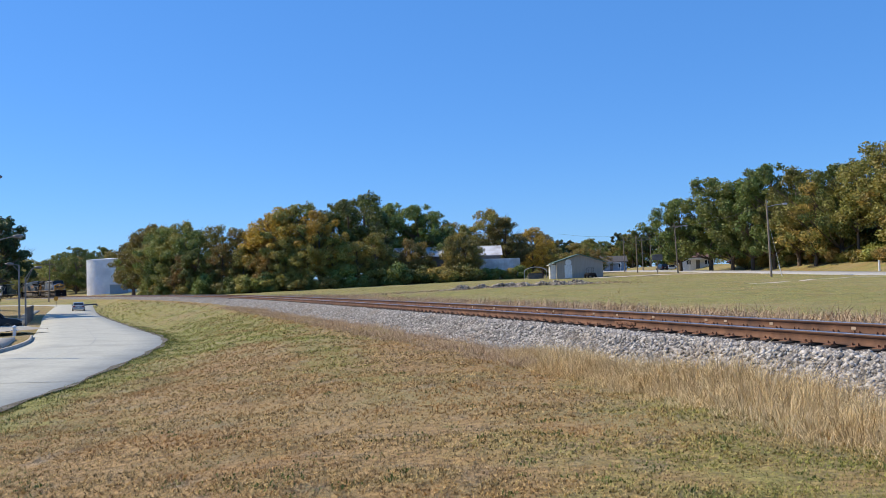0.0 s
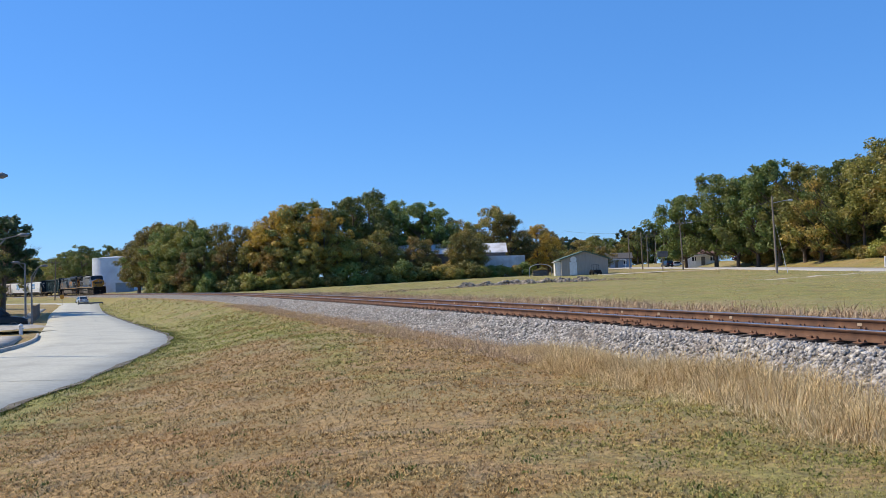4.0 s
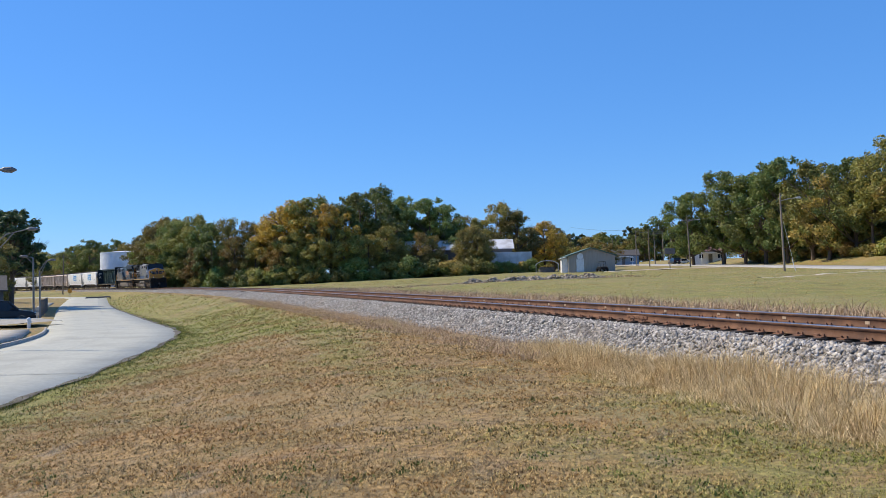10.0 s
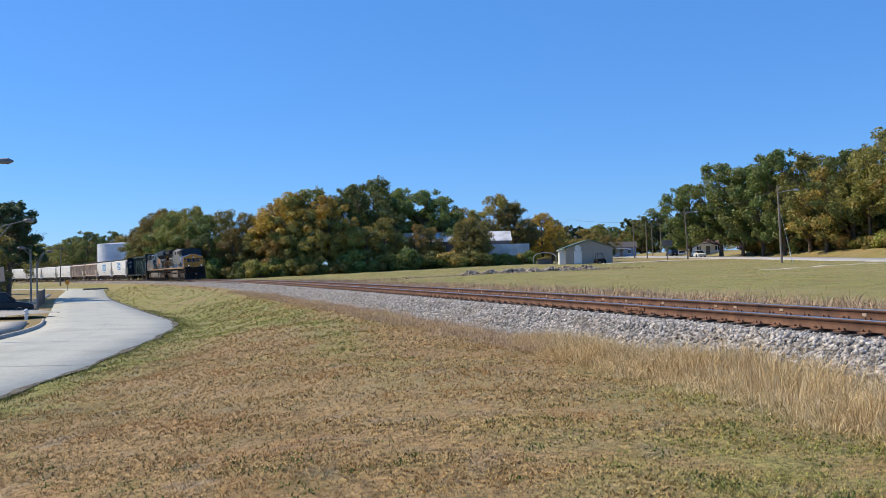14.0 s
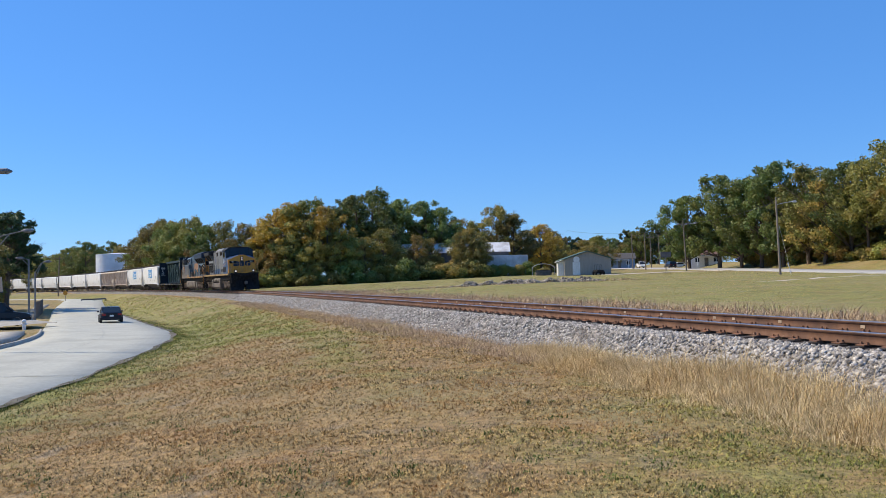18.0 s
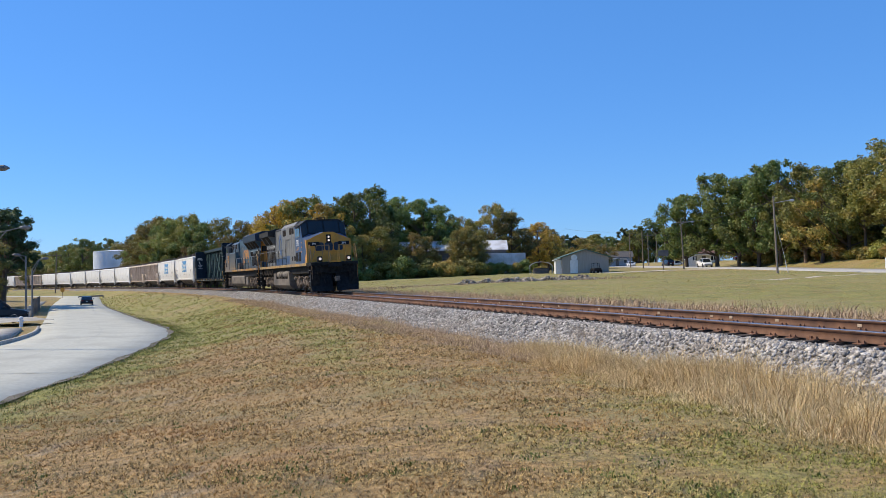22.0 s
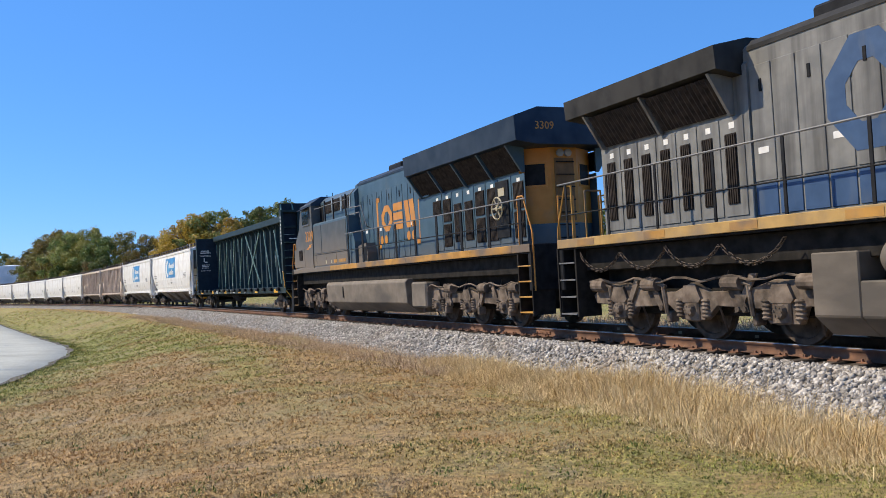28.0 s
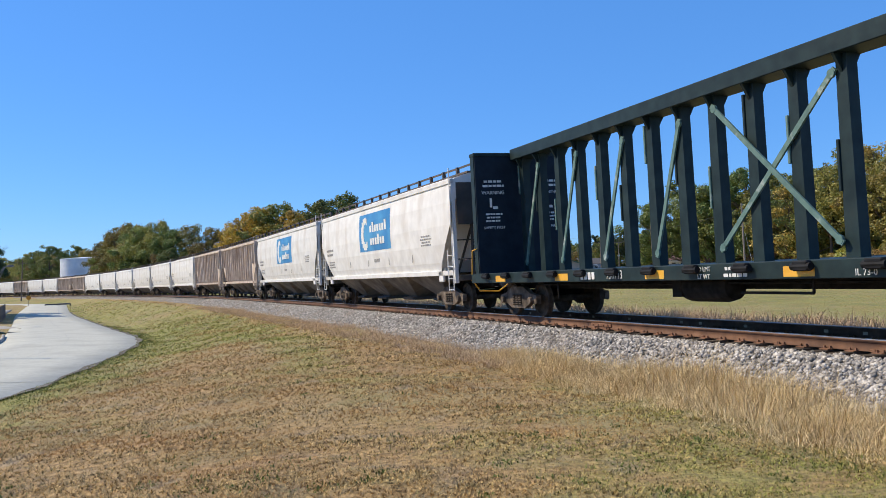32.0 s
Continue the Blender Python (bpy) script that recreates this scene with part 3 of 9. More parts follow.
def build_track():
    track = tagged(new("railway_track"), "single curved railway track with rusty rails on grey ballast", "railway track", kind="structure")
    for lat in (-0.7525, 0.7525):
        rail = sweep("rail", RAIL, -80, 420, 1.0, lat, M_RAIL, track, "rusty steel rail")
        sweep("rail_head", HEAD, -80, 420, 1.0, lat, M_HEAD, rail, "polished running surface")
    # sleepers, plates and spikes share their meshes
    bm = bmesh.new()
    box(bm, -0.115, 0.115, -1.30, 1.30, -0.37, -0.195, 0.012)
    tie = mesh_of("tie", bm, M_TIE)
    bm = bmesh.new()
    box(bm, -0.09, 0.09, -0.17, 0.17, -0.197, -0.180)
    for x in (-0.06, 0.06):
        for y in (-0.085, 0.085):
            box(bm, x - 0.012, x + 0.012, y - 0.016, y + 0.016, -0.18, -0.140)
    plate = mesh_of("tie_plate", bm, M_STEEL)
    bm = bmesh.new()
    box(bm, -0.05, 0.05, -0.016, 0.016, -0.015, 0.03, 0.004)
    anchor = mesh_of("rail_anchor", bm, M_STEEL)
    bm = bmesh.new()
    box(bm, -0.055, 0.055, -0.006, 0.0, -0.028, 0.028, 0.004)
    tag = mesh_of("rail_tag", bm, M_TAN)
    s, n = -9.0, 0
    rng = random.Random(5)
    while s < 80:
        t = new("tie", tie)
        t.parent, t.matrix_local = track, on_track(s, rng.uniform(-0.07, 0.07), rng.uniform(-0.012, 0.004)) @ pose(0, 0, 0, 0, 0, rng.uniform(-1.6, 1.6))
        if s < 45:
            for lat in (-0.7525, 0.7525):
                p = new("tie_plate", plate)
                p.parent, p.matrix_local = track, on_track(s, lat, 0.0)
        if s < 30 and n % 4 == 0:
            a = new("rail_anchor", anchor)
            a.parent, a.matrix_local = track, on_track(s + 0.16, -0.7525 - 0.06, -0.175)
        s += 0.515
        n += 1
    for s in (-4.6, -1.0, -0.1, 2.1, 3.6, 4.3, 6.5, 8.3, 9.6, 12.2, 13.4, 15.0, 17.1, 19.3, 22.0, 24.6):
        g = new("rail_tag", tag)
        g.parent, g.matrix_local = track, on_track(s, 0.7525 - 0.012, -0.105)
    # joint bar on the near rail
    bm = bmesh.new()
    box(bm, -0.45, 0.45, -0.022, 0.0, -0.14, -0.062, 0.006)
    for i in range(4):
        tube(bm, (-0.33 + 0.22 * i, -0.022, -0.10), (-0.33 + 0.22 * i, -0.045, -0.10), 0.018, n=6)
    j = part("joint_bar", bm, M_STEEL, track, "bolted joint bar")
    j.matrix_local = on_track(5.3, -0.7525 - 0.010, 0)
    # ballast: a shaped bed and loose stones on its shoulders
    prof = [(-3.2, -0.98), (-2.85, -0.70), (-2.35, -0.50), (-1.75, -0.235), (-1.45, -0.235), (-1.33, -0.30), (-0.9, -0.30), (-0.5, -0.26), (0.5, -0.235), (0.9, -0.215),
            (1.35, -0.205), (1.75, -0.225), (2.5, -0.56), (3.2, -0.82), (3.4, -1.0)]
    ss = np.arange(-80, 420, 1.5)
    v, f = [], []
    for k, s in enumerate(ss):
        for u, w in prof:
            v.append(track_at(s, u * (1 + 0.03 * math.sin(s * 0.7 + u)), w)[0])
        if k:
            for i in range(len(prof) - 1):
                c = (k - 1) * len(prof) + i
                f.append((c, c + 1, c + len(prof) + 1, c + len(prof)))
    bed = new("ballast_bed", fast_mesh("ballast_bed", np.array(v), np.array(f), M_BALLAST))
    bed.parent = track
    bed["label"] = "shoulder of crushed grey stone"


def stones(name, count, s_lo, s_hi, lat_lo, lat_hi, size, seed, mat, parent=None):
    """Angular stones lying on the ballast: squashed octahedra with jittered corners."""
    g = np.random.RandomState(seed)
    base = np.array([(1, 0, 0), (-1, 0, 0), (0, 1, 0), (0, -1, 0), (0, 0, 1), (0, 0, -1), (.7, .7, .5), (-.7, .6, -.4)], float)
    tri = np.array([(4, 6, 0), (4, 2, 6), (6, 2, 0), (4, 0, 3), (4, 3, 1), (4, 1, 2), (5, 3, 0), (5, 0, 2), (5, 1, 3), (5, 7, 1), (5, 2, 7), (7, 2, 1)])
    u = g.rand(count) ** 1.7
    s = s_lo + (s_hi - s_lo) * u
    lat = g.uniform(lat_lo, lat_hi, count)
    x, y, a = np.interp(s, _s, _cx), np.interp(s, _s, _cy), np.interp(s, _s, _h)
    w = np.interp(np.abs(lat), [0, 0.9, 1.35, 1.75, 2.6, 3.3, 3.7], [-0.235, -0.215, -0.205, -0.225, -0.62, -0.72, -0.75])
    q = lat + 0.7525
    c = np.stack([x + np.sin(a) * q, y - np.cos(a) * q, q * math.sin(TILT) + w + 0.012 + track_drop(s)], 1)
    r = size * g.uniform(0.55, 1.35, count)
    v = base[None] * g.uniform(0.65, 1.25, (count, 8, 3)) * (r[:, None, None] * g.uniform(0.6, 1.0, (count, 1, 3)))
    ang = g.rand(count) * 6.283
    tlt = g.normal(0, 0.5, count)
    cz, sz, ct, st = np.cos(ang), np.sin(ang), np.cos(tlt), np.sin(tlt)
    X, Y, Z = v[..., 0].copy(), v[..., 1].copy(), v[..., 2].copy()
    Y, Z = Y * ct[:, None] - Z * st[:, None], Y * st[:, None] + Z * ct[:, None]
    X, Y = X * cz[:, None] - Y * sz[:, None], X * sz[:, None] + Y * cz[:, None]
    v = np.stack([X, Y, Z], 2) + c[:, None]
    f = (tri[None] + (np.arange(count) * 8)[:, None, None]).reshape(-1, 3)
    ob = new(name, fast_mesh(name, v.reshape(-1, 3), f, mat))
    ob.parent = parent
    return tagged(ob, "loose crushed grey ballast stones", "ballast", kind="stuff")


build_track()
stones("ballast_stones", 46000, -8.5, 75, -3.0, -1.36, 0.048, 3, M_STONE)
stones("ballast_stones", 9000, -8.5, 30, -0.6, 1.3, 0.033, 4, M_STONE)
# ---- grass, straw and weeds ----
def blade_material(name, c1, c2, c3, rough=0.8, damp=False):
    m, n, b = bare(name, rough)
    isl = n.new("ShaderNodeNewGeometry").outputs["Random Per Island"]
    if damp:
        tn = n.new("ShaderNodeAttribute")
        tn.attribute_name = "tone"
        isl = mixed(m, 0.72, isl, tn.outputs["Fac"])
    col = mixed(m, isl, c1, c2)
    f, _ = noise_fac(m, 0.55, 5.0, 0.42, 0.62, None, True)
    col = mixed(m, times_value(m, f, 0.45), col, c3)
    if damp:
        p, _ = noise_fac(m, 1.3, 5.0, 0.56, 0.72, None, True)
        col = mixed(m, times_value(m, p, 0.5), col, (0.40, 0.34, 0.25))
        at = n.new("ShaderNodeAttribute")
        at.attribute_name = "damp"
        g = mixed(m, isl, (0.040, 0.056, 0.009), (0.58, 0.56, 0.15))
        col = mixed(m, at.outputs["Fac"], col, g)
    b.inputs["Specular IOR Level"].default_value = 0.2
    link(m, col, b.inputs["Base Color"])
    return m


M_TURF = blade_material("dry turf blades", (0.072, 0.044, 0.016), (0.92, 0.655, 0.29), (0.52, 0.27, 0.10), damp=True)
M_STRAW = blade_material("standing straw", (0.27, 0.18, 0.07), (0.97, 0.79, 0.47), (0.62, 0.42, 0.175))
M_FRINGE = blade_material("dull dry weeds", (0.22, 0.15, 0.085), (0.72, 0.54, 0.35), (0.46, 0.32, 0.20))
M_WEED = blade_material("green weed leaves", (0.055, 0.085, 0.016), (0.19, 0.22, 0.055), (0.12, 0.13, 0.03))


def blades(name, x, y, z, length, width, lean, seed, mat, label, damp=None, bend=True, tone=None, way=None):
    """Many blades of grass in one mesh: each a tapering, bent strip or a single sliver."""
    g = np.random.RandomState(seed)
    n = len(x)
    a = g.rand(n) * 6.283 if way is None else way
    L, W = length * g.uniform(0.5, 1.3, n), width * g.uniform(0.6, 1.4, n)
    le = lean * (g.uniform(0.2, 1.6, n) if bend else g.uniform(0.35, 1.05, n))
    dx, dy = np.cos(a), np.sin(a)
    ta = a + g.uniform(0.6, 2.5, n)
    sx, sy = np.cos(ta) * W / 2, np.sin(ta) * W / 2
    p = np.stack([x, y, z], 1)
    top = p + np.stack([dx * L * np.sin(le), dy * L * np.sin(le), L * np.cos(np.clip(le, 0, 1.5))], 1)
    s = np.stack([sx, sy, np.zeros(n)], 1)
    if bend:
        mid = p + np.stack([dx * L * 0.5 * np.sin(le * 0.5), dy * L * 0.5 * np.sin(le * 0.5), L * 0.55 * np.cos(le * 0.5)], 1)
        v = np.stack([p - s, p + s, mid - s * 0.8, mid + s * 0.8, top], 1).reshape(-1, 3)
        k = np.arange(n) * 5
        f = np.concatenate([np.stack([k, k + 1, k + 3], 1), np.stack([k, k + 3, k + 2], 1), np.stack([k + 2, k + 3, k + 4], 1)])
        per = 5
    else:
        v = np.stack([p - s, p + s, top], 1).reshape(-1, 3)
        f = np.arange(n * 3).reshape(-1, 3)
        per = 3
    me = fast_mesh(name, v, f, mat)
    if damp is not None:
        att = me.attributes.new("damp", "FLOAT", "POINT")
        att.data.foreach_set("value", np.repeat(damp, per).astype(np.float32))
    if tone is not None:
        att = me.attributes.new("tone", "FLOAT", "POINT")
        att.data.foreach_set("value", np.repeat(tone, per).astype(np.float32))
    return tagged(new(name, me), label, "grass", kind="stuff")


def lawn_patch(seed, tufts, each, y0, y1, spread=0.64, side=1, tall=1.0):
    """Mown turf in small tufts, thickest near the viewer; tufts grow with distance so that the sward stays closed."""
    g = np.random.RandomState(seed)
    y = y0 * (y1 / y0) ** g.rand(tufts)
    x = (g.rand(tufts) * 2 - 1) * spread * y
    _, q = near_line(TR_X, TR_Y, x, y)
    _, c = near_line(LANE_X, LANE_Y, x, y)
    if side > 0:
        keep = (q > 2.9) & (-c - LANE_HALF > 0.05)
    else:
        _, h = near_line(HW_X, HW_Y, x, y)
        keep = (q < -5.0) & (h > HW_HALF + 1.0)
    x, y = x[keep], y[keep]
    d = damp_at(x, y) + 0.30 * np.sin(x * 1.1 + np.sin(y * 0.7) * 2) * np.sin(y * 0.9 + x * 0.4) + 0.18 * np.sin(x * 5.1) * np.sin(y * 4.3 + x) + 0.2 * np.sin(x * 0.31 + 1.7 * np.sin(y * 0.13)) * np.sin(y * 0.37)
    d = np.clip((d - 0.36) * 1.8 + g.normal(0, 0.28, len(x)), 0, 1)
    if side < 0:
        d = np.clip(d * 0.8, 0, 1)
    # the share of very dark tufts paints in shaded gaps of the sward
    tone = np.where(g.rand(len(x)) < (0.40 - 0.26 * smooth01((y - 18) / 25) if side > 0 else 0.06), 0.12 * g.rand(len(x)), g.uniform(0.45, 1.0, len(x)))
    n = len(x)
    x, y, d, tone = np.repeat(x, each), np.repeat(y, each), np.repeat(d, each), np.repeat(tone, each)
    way = g.rand(n * each) * 6.283
    r = (0.006 + 0.0011 * y) * g.rand(n * each)
    x, y = x + np.cos(way) * r, y + np.sin(way) * r
    blades("lawn_grass", x, y, ground_z(x, y) - 0.004, (0.022 + 0.0017 * y) * tall, 0.0046 + 0.00085 * y, 1.30, seed + 1, M_TURF, "short dry mown grass with green patches", d, False, tone, way)


lawn_patch(31, 165000, 4, 4.8, 64.0)
lawn_patch(35, 45000, 3, 42.0, 175.0, 0.64, 1, 0.7)
lawn_patch(33, 55000, 3, 22.0, 150.0, 0.62, -1, 0.3)


def beside_track(seed, count, s0, s1, lat0, lat1, power=1.0):
    """Spots on a strip along the track; lat widths may change along it."""
    g = np.random.RandomState(seed)
    u = g.rand(count) ** power
    s = s0 + (s1 - s0) * u
    e = (lat0[0] + (lat0[1] - lat0[0]) * u), (lat1[0] + (lat1[1] - lat1[0]) * u)
    lat = e[0] + (e[1] - e[0]) * g.rand(count)
    x, y, a = np.interp(s, _s, _cx), np.interp(s, _s, _cy), np.interp(s, _s, _h)
    q = lat + 0.7525
    return x + np.sin(a) * q, y - np.cos(a) * q, s, lat


def tussocks(seed, count, each, s0, s1, lat0, lat1, height, label, mat, width=0.0042, power=1.0, shape=None, spread=0.13):
    """Clumps whose blades spray outwards from one root."""
    x, y, s, lat = beside_track(seed, count, s0, s1, lat0, lat1, power)
    g = np.random.RandomState(seed + 1)
    k = np.ones(count) if shape is None else shape(s, lat)
    keep = g.rand(count) < np.clip(k * 1.3, 0.06, 1)
    x, y, k = x[keep], y[keep], np.clip(k[keep], 0.22, 1)
    n = len(x) * each
    k = np.repeat(k * g.uniform(0.65, 1.25, len(x)), each)
    lean = np.repeat(g.normal(0, 0.5, (len(x), 2)), each, 0)
    x, y = np.repeat(x, each), np.repeat(y, each)
    way = g.rand(n) * 6.283
    r = spread * g.rand(n) ** 0.7
    way = np.arctan2(np.sin(way) + lean[:, 1], np.cos(way) + lean[:, 0]) + g.normal(0, 0.8, n)
    x, y = x + np.cos(way) * r, y + np.sin(way) * r
    blades("straw_grass", x, y, np.maximum(ground_z(x, y), -0.76) - 0.02, height * k, width, 1.75, seed + 2, mat, label, None, True, None, way)


def stand(s, lat):
    ridge = np.exp(-((lat + 3.4 + 0.25 * np.sin(s * 0.9)) / (1.2 - 0.06 * s)) ** 2) * smooth01((8.5 - s) / 6.5)
    return ridge * (0.72 + 0.28 * np.sin(s * 1.7 + lat * 1.3 + np.sin(lat * 2.1)) * np.sin(lat * 1.9 + s * 0.8))


# the tall stand of straw beside the ballast, then the lower fringes
tussocks(41, 3600, 40, -9.5, 10.0, (-5.6, -3.5), (-2.05, -2.4), 0.74, "tall dry straw-coloured grass beside the ballast", M_STRAW, 0.0052, shape=stand, spread=0.2)
tussocks(44, 2600, 16, 3.0, 62.0, (-4.6, -4.6), (-2.15, -2.5), 0.24, "low dry weeds along the ballast foot", M_FRINGE, 0.007, 1.5, spread=0.2)
tussocks(47, 4200, 16, -9.0, 80.0, (2.7, 2.8), (7.4, 8.5), 0.50, "band of tall dry grass beyond the track", M_FRINGE, 0.013, 1.5, spread=0.3)
x, y, s, lat = beside_track(50, 9000, 60.0, 170.0, (2.8, 2.8), (6.0, 6.0), 1.2)
blades("straw_grass", x, y, ground_z(x, y) - 0.02, 0.4, 0.06, 0.5, 48, M_FRINGE, "band of tall dry grass beyond the track")


def weeds():
    g = np.random.RandomState(51)
    X, Y = [], []
    for _ in range(240):
        cy = 5.2 * (26 / 5.2) ** g.rand()
        cx = (g.rand() * 2 - 1) * 0.55 * cy
        k = g.randint(6, 40)
        r = g.uniform(0.03, 0.13)
        X.append(cx + g.normal(0, r, k))
        Y.append(cy + g.normal(0, r, k))
    x, y = np.concatenate(X), np.concatenate(Y)
    _, q = near_line(TR_X, TR_Y, x, y)
    _, c = near_line(LANE_X, LANE_Y, x, y)
    keep = (q > 3.4) & (-c - LANE_HALF > 0.3)
    x, y = x[keep], y[keep]
    blades("weed_tufts", x, y, ground_z(x, y) - 0.005, 0.046, 0.016, 1.2, 52, M_WEED, "small dark green weed tufts in the lawn")
    # long green grass on the lane's verge
    g = np.random.RandomState(53)
    n = 26000
    i = g.randint(0, len(LANE_X) - 1, n * 4)
    t = g.rand(n * 4)
    lx, ly = LANE_X[i] + (LANE_X[i + 1] - LANE_X[i]) * t, LANE_Y[i] + (LANE_Y[i + 1] - LANE_Y[i]) * t
    tx, ty = LANE_X[i + 1] - LANE_X[i], LANE_Y[i + 1] - LANE_Y[i]
    ln = np.hypot(tx, ty)
    o = LANE_HALF + 0.02 + g.gamma(1.3, 0.55, n * 4)
    x, y = lx + ty / ln * o, ly - tx / ln * o
    keep = (y > 13) & (y < 75)
    x, y = x[keep][:n], y[keep][:n]
    blades("verge_grass", x, y, ground_z(x, y) - 0.01, 0.085, 0.014, 0.9, 54, M_WEED, "longer green grass on the road verge")


weeds()
# ---- trees ----
def crown_mesh(name, leaf, rng_seed, blobs, leaves, size, flat=1.0):
    """Leaves scattered in shells of uneven clumps: each a bent pair of triangles."""
    g = np.random.RandomState(rng_seed)
    B = np.array(blobs)
    w = B[:, 3] ** 2
    pick = g.choice(len(B), leaves, p=w / w.sum())
    d = g.normal(size=(leaves, 3))
    d /= np.linalg.norm(d, axis=1)[:, None]
    r = B[pick, 3] * (0.45 + 0.62 * g.rand(leaves) ** 0.6)
    # sprays: leaves gather round many small centres
    c = B[pick, :3] + d * r[:, None] * np.array([1, 1, 0.8 * flat])
    c += g.normal(0, 0.13, (leaves, 3)) * B[pick, 3][:, None]
    n = d + g.normal(0, 0.7, (leaves, 3)) + np.array([0, 0, 0.35])
    n /= np.linalg.norm(n, axis=1)[:, None]
    t = np.cross(n, g.normal(size=(leaves, 3)))
    t /= np.linalg.norm(t, axis=1)[:, None]
    b = np.cross(n, t)
    L = size * g.uniform(0.6, 1.4, leaves)[:, None]
    v = np.stack([c - t * L, c + b * L * 0.55 + n * L * 0.15, c + t * L, c - b * L * 0.55 + n * L * 0.15], 1).reshape(-1, 3)
    f = np.arange(leaves * 4).reshape(-1, 4)
    return fast_mesh(name, v, f, leaf)


def limb_mesh(bm, p, q, r, rng, depth):
    p, q = Vector(p), Vector(q)
    mid = p.lerp(q, 0.5) + Vector((rng.uniform(-1, 1), rng.uniform(-1, 1), 0)) * (q - p).length * 0.08
    tube(bm, p, mid, r, r * 0.75, 7, False)
    tube(bm, mid, q, r * 0.75, r * 0.45, 7, False)
    if depth:
        for _ in range(3):
            d = (q - p).normalized() + Vector((rng.uniform(-1, 1), rng.uniform(-1, 1), rng.uniform(-0.1, 0.7))) * 0.9
            limb_mesh(bm, mid.lerp(q, rng.uniform(0.2, 1)), q + d.normalized() * (q - p).length * 0.3, r * 0.4, rng, depth - 1)


def tree_kind(label, leaf, seed, height=12.0, spread=4.2, trunk=0.22, low=0.25, leaves=5200, size=0.15, clumps=84, tall=1.0, tiers=False):
    """One tree, built at a height of 12 m."""
    rng = random.Random(seed)
    tree = tagged(new("tree"), label, "tree")
    bm = bmesh.new()
    base = height * low
    bend = Vector((rng.uniform(-0.4, 0.4), rng.uniform(-0.4, 0.4), 0))
    tube(bm, (0, 0, -0.4), Vector((0, 0, base)) + bend * 0.5, trunk * 1.25, trunk, 9, False)
    tube(bm, Vector((0, 0, base)) + bend * 0.5, Vector((0, 0, height * 0.78)) + bend, trunk, trunk * 0.35, 9, False)
    blobs = []
    for i in range(clumps):
        u = (i + rng.random()) / clumps
        z = base + (height - base) * (0.06 + 0.90 * u)
        prof = math.sin(math.pi * (0.14 + 0.80 * u ** (0.85 if not tiers else 0.55))) ** 0.75
        a = rng.uniform(0, 6.283)
        rr = spread * prof * rng.uniform(0.25, 1.12)
        br = rng.uniform(0.38, 1.0) * (0.6 if tiers else 1) * (0.75 + 0.35 * prof)
        c = Vector((rr * math.cos(a), rr * math.sin(a), z)) + bend
        blobs.append((c.x, c.y, min(c.z, height - br * 0.7), br))
        if i % 3 == 0:
            limb_mesh(bm, Vector((0, 0, max(base, z - rr * 0.7 - 0.5))) + bend * 0.7, c, trunk * 0.34, rng, 1)
    part("trunk", bm, M_BARK, tree, "bark-covered trunk and limbs")
    cr = new("crown", crown_mesh("crown", M_LEAF[leaf], seed, blobs, leaves, size))
    cr.parent = tree
    return tree


def shrub_kind(label, leaf, seed, leaves=3000, size=0.12):
    rng = random.Random(seed)
    shrub = tagged(new("shrub"), label, "shrub")
    bm = bmesh.new()
    blobs = []
    for i in range(9):
        a, r = rng.uniform(0, 6.283), rng.uniform(0.1, 1.3)
        c = (r * math.cos(a), r * math.sin(a), rng.uniform(0.5, 1.9) - 0.3 * r)
        blobs.append((*c, rng.uniform(0.45, 0.8)))
        tube(bm, (0.1 * math.cos(a), 0.1 * math.sin(a), -0.2), c, 0.035, 0.012, 5, False)
    part("stems", bm, M_BARK, shrub)
    cr = new("crown", crown_mesh("crown", M_LEAF[leaf], seed, blobs, leaves, size))
    cr.parent = shrub
    return shrub


KINDS = {
    "a": tree_kind("broad green oak tree with dense autumn foliage", "green", 11, spread=5.0, low=0.12, leaves=15000),
    "b": tree_kind("green and olive hardwood tree at the wood's edge", "olive", 12, spread=4.4, low=0.10, leaves=13500),
    "c": tree_kind("hardwood tree turning yellow in autumn", "yellow", 13, spread=4.6, low=0.15, leaves=12500),
    "d": tree_kind("hardwood tree with russet brown autumn leaves", "brown", 14, spread=4.2, low=0.10, leaves=11500),
    "e": tree_kind("tall dark green pine tree with tiered branches", "dark", 15, spread=3.4, low=0.35, leaves=12000, tiers=True, size=0.15),
    "f": tree_kind("slender half-bare olive tree showing pale limbs", "olive", 16, spread=3.8, low=0.3, leaves=6500, trunk=0.16),
}
SHRUBS = {
    "g": shrub_kind("dense dark green roadside shrub", "green", 21),
    "h": shrub_kind("scrubby russet brown shrub", "brown", 22),
    "o": shrub_kind("scrubby olive green shrub", "olive", 23),
}
_first = {}


def plant(store, key, x, y, h, rng, base=12.0, wide=1.0, sink=0.0, clear=7.5):
    if 100 < y < 235 and x < 40:                # keep clear of the track
        _, q = near_line(TR_X, TR_Y, np.array([x]), np.array([y]))
        push = max(0.0, clear + float(q[0]))
        if q[0] < 5:
            x, y = x + 0.88 * push, y + 0.47 * push
    z = float(ground_z(x, y)[0]) - sink
    k = h / base
    m = Matrix.Translation((x, y, z)) @ Matrix.Rotation(rng.uniform(0, 6.283), 4, "Z")
    ob = store[key]
    if key not in _first:
        _first[key] = ob
    else:
        ob = copy_thing(ob, m)
    ob.matrix_basis = m
    ob.scale = (k * wide, k * wide, k)
    return ob


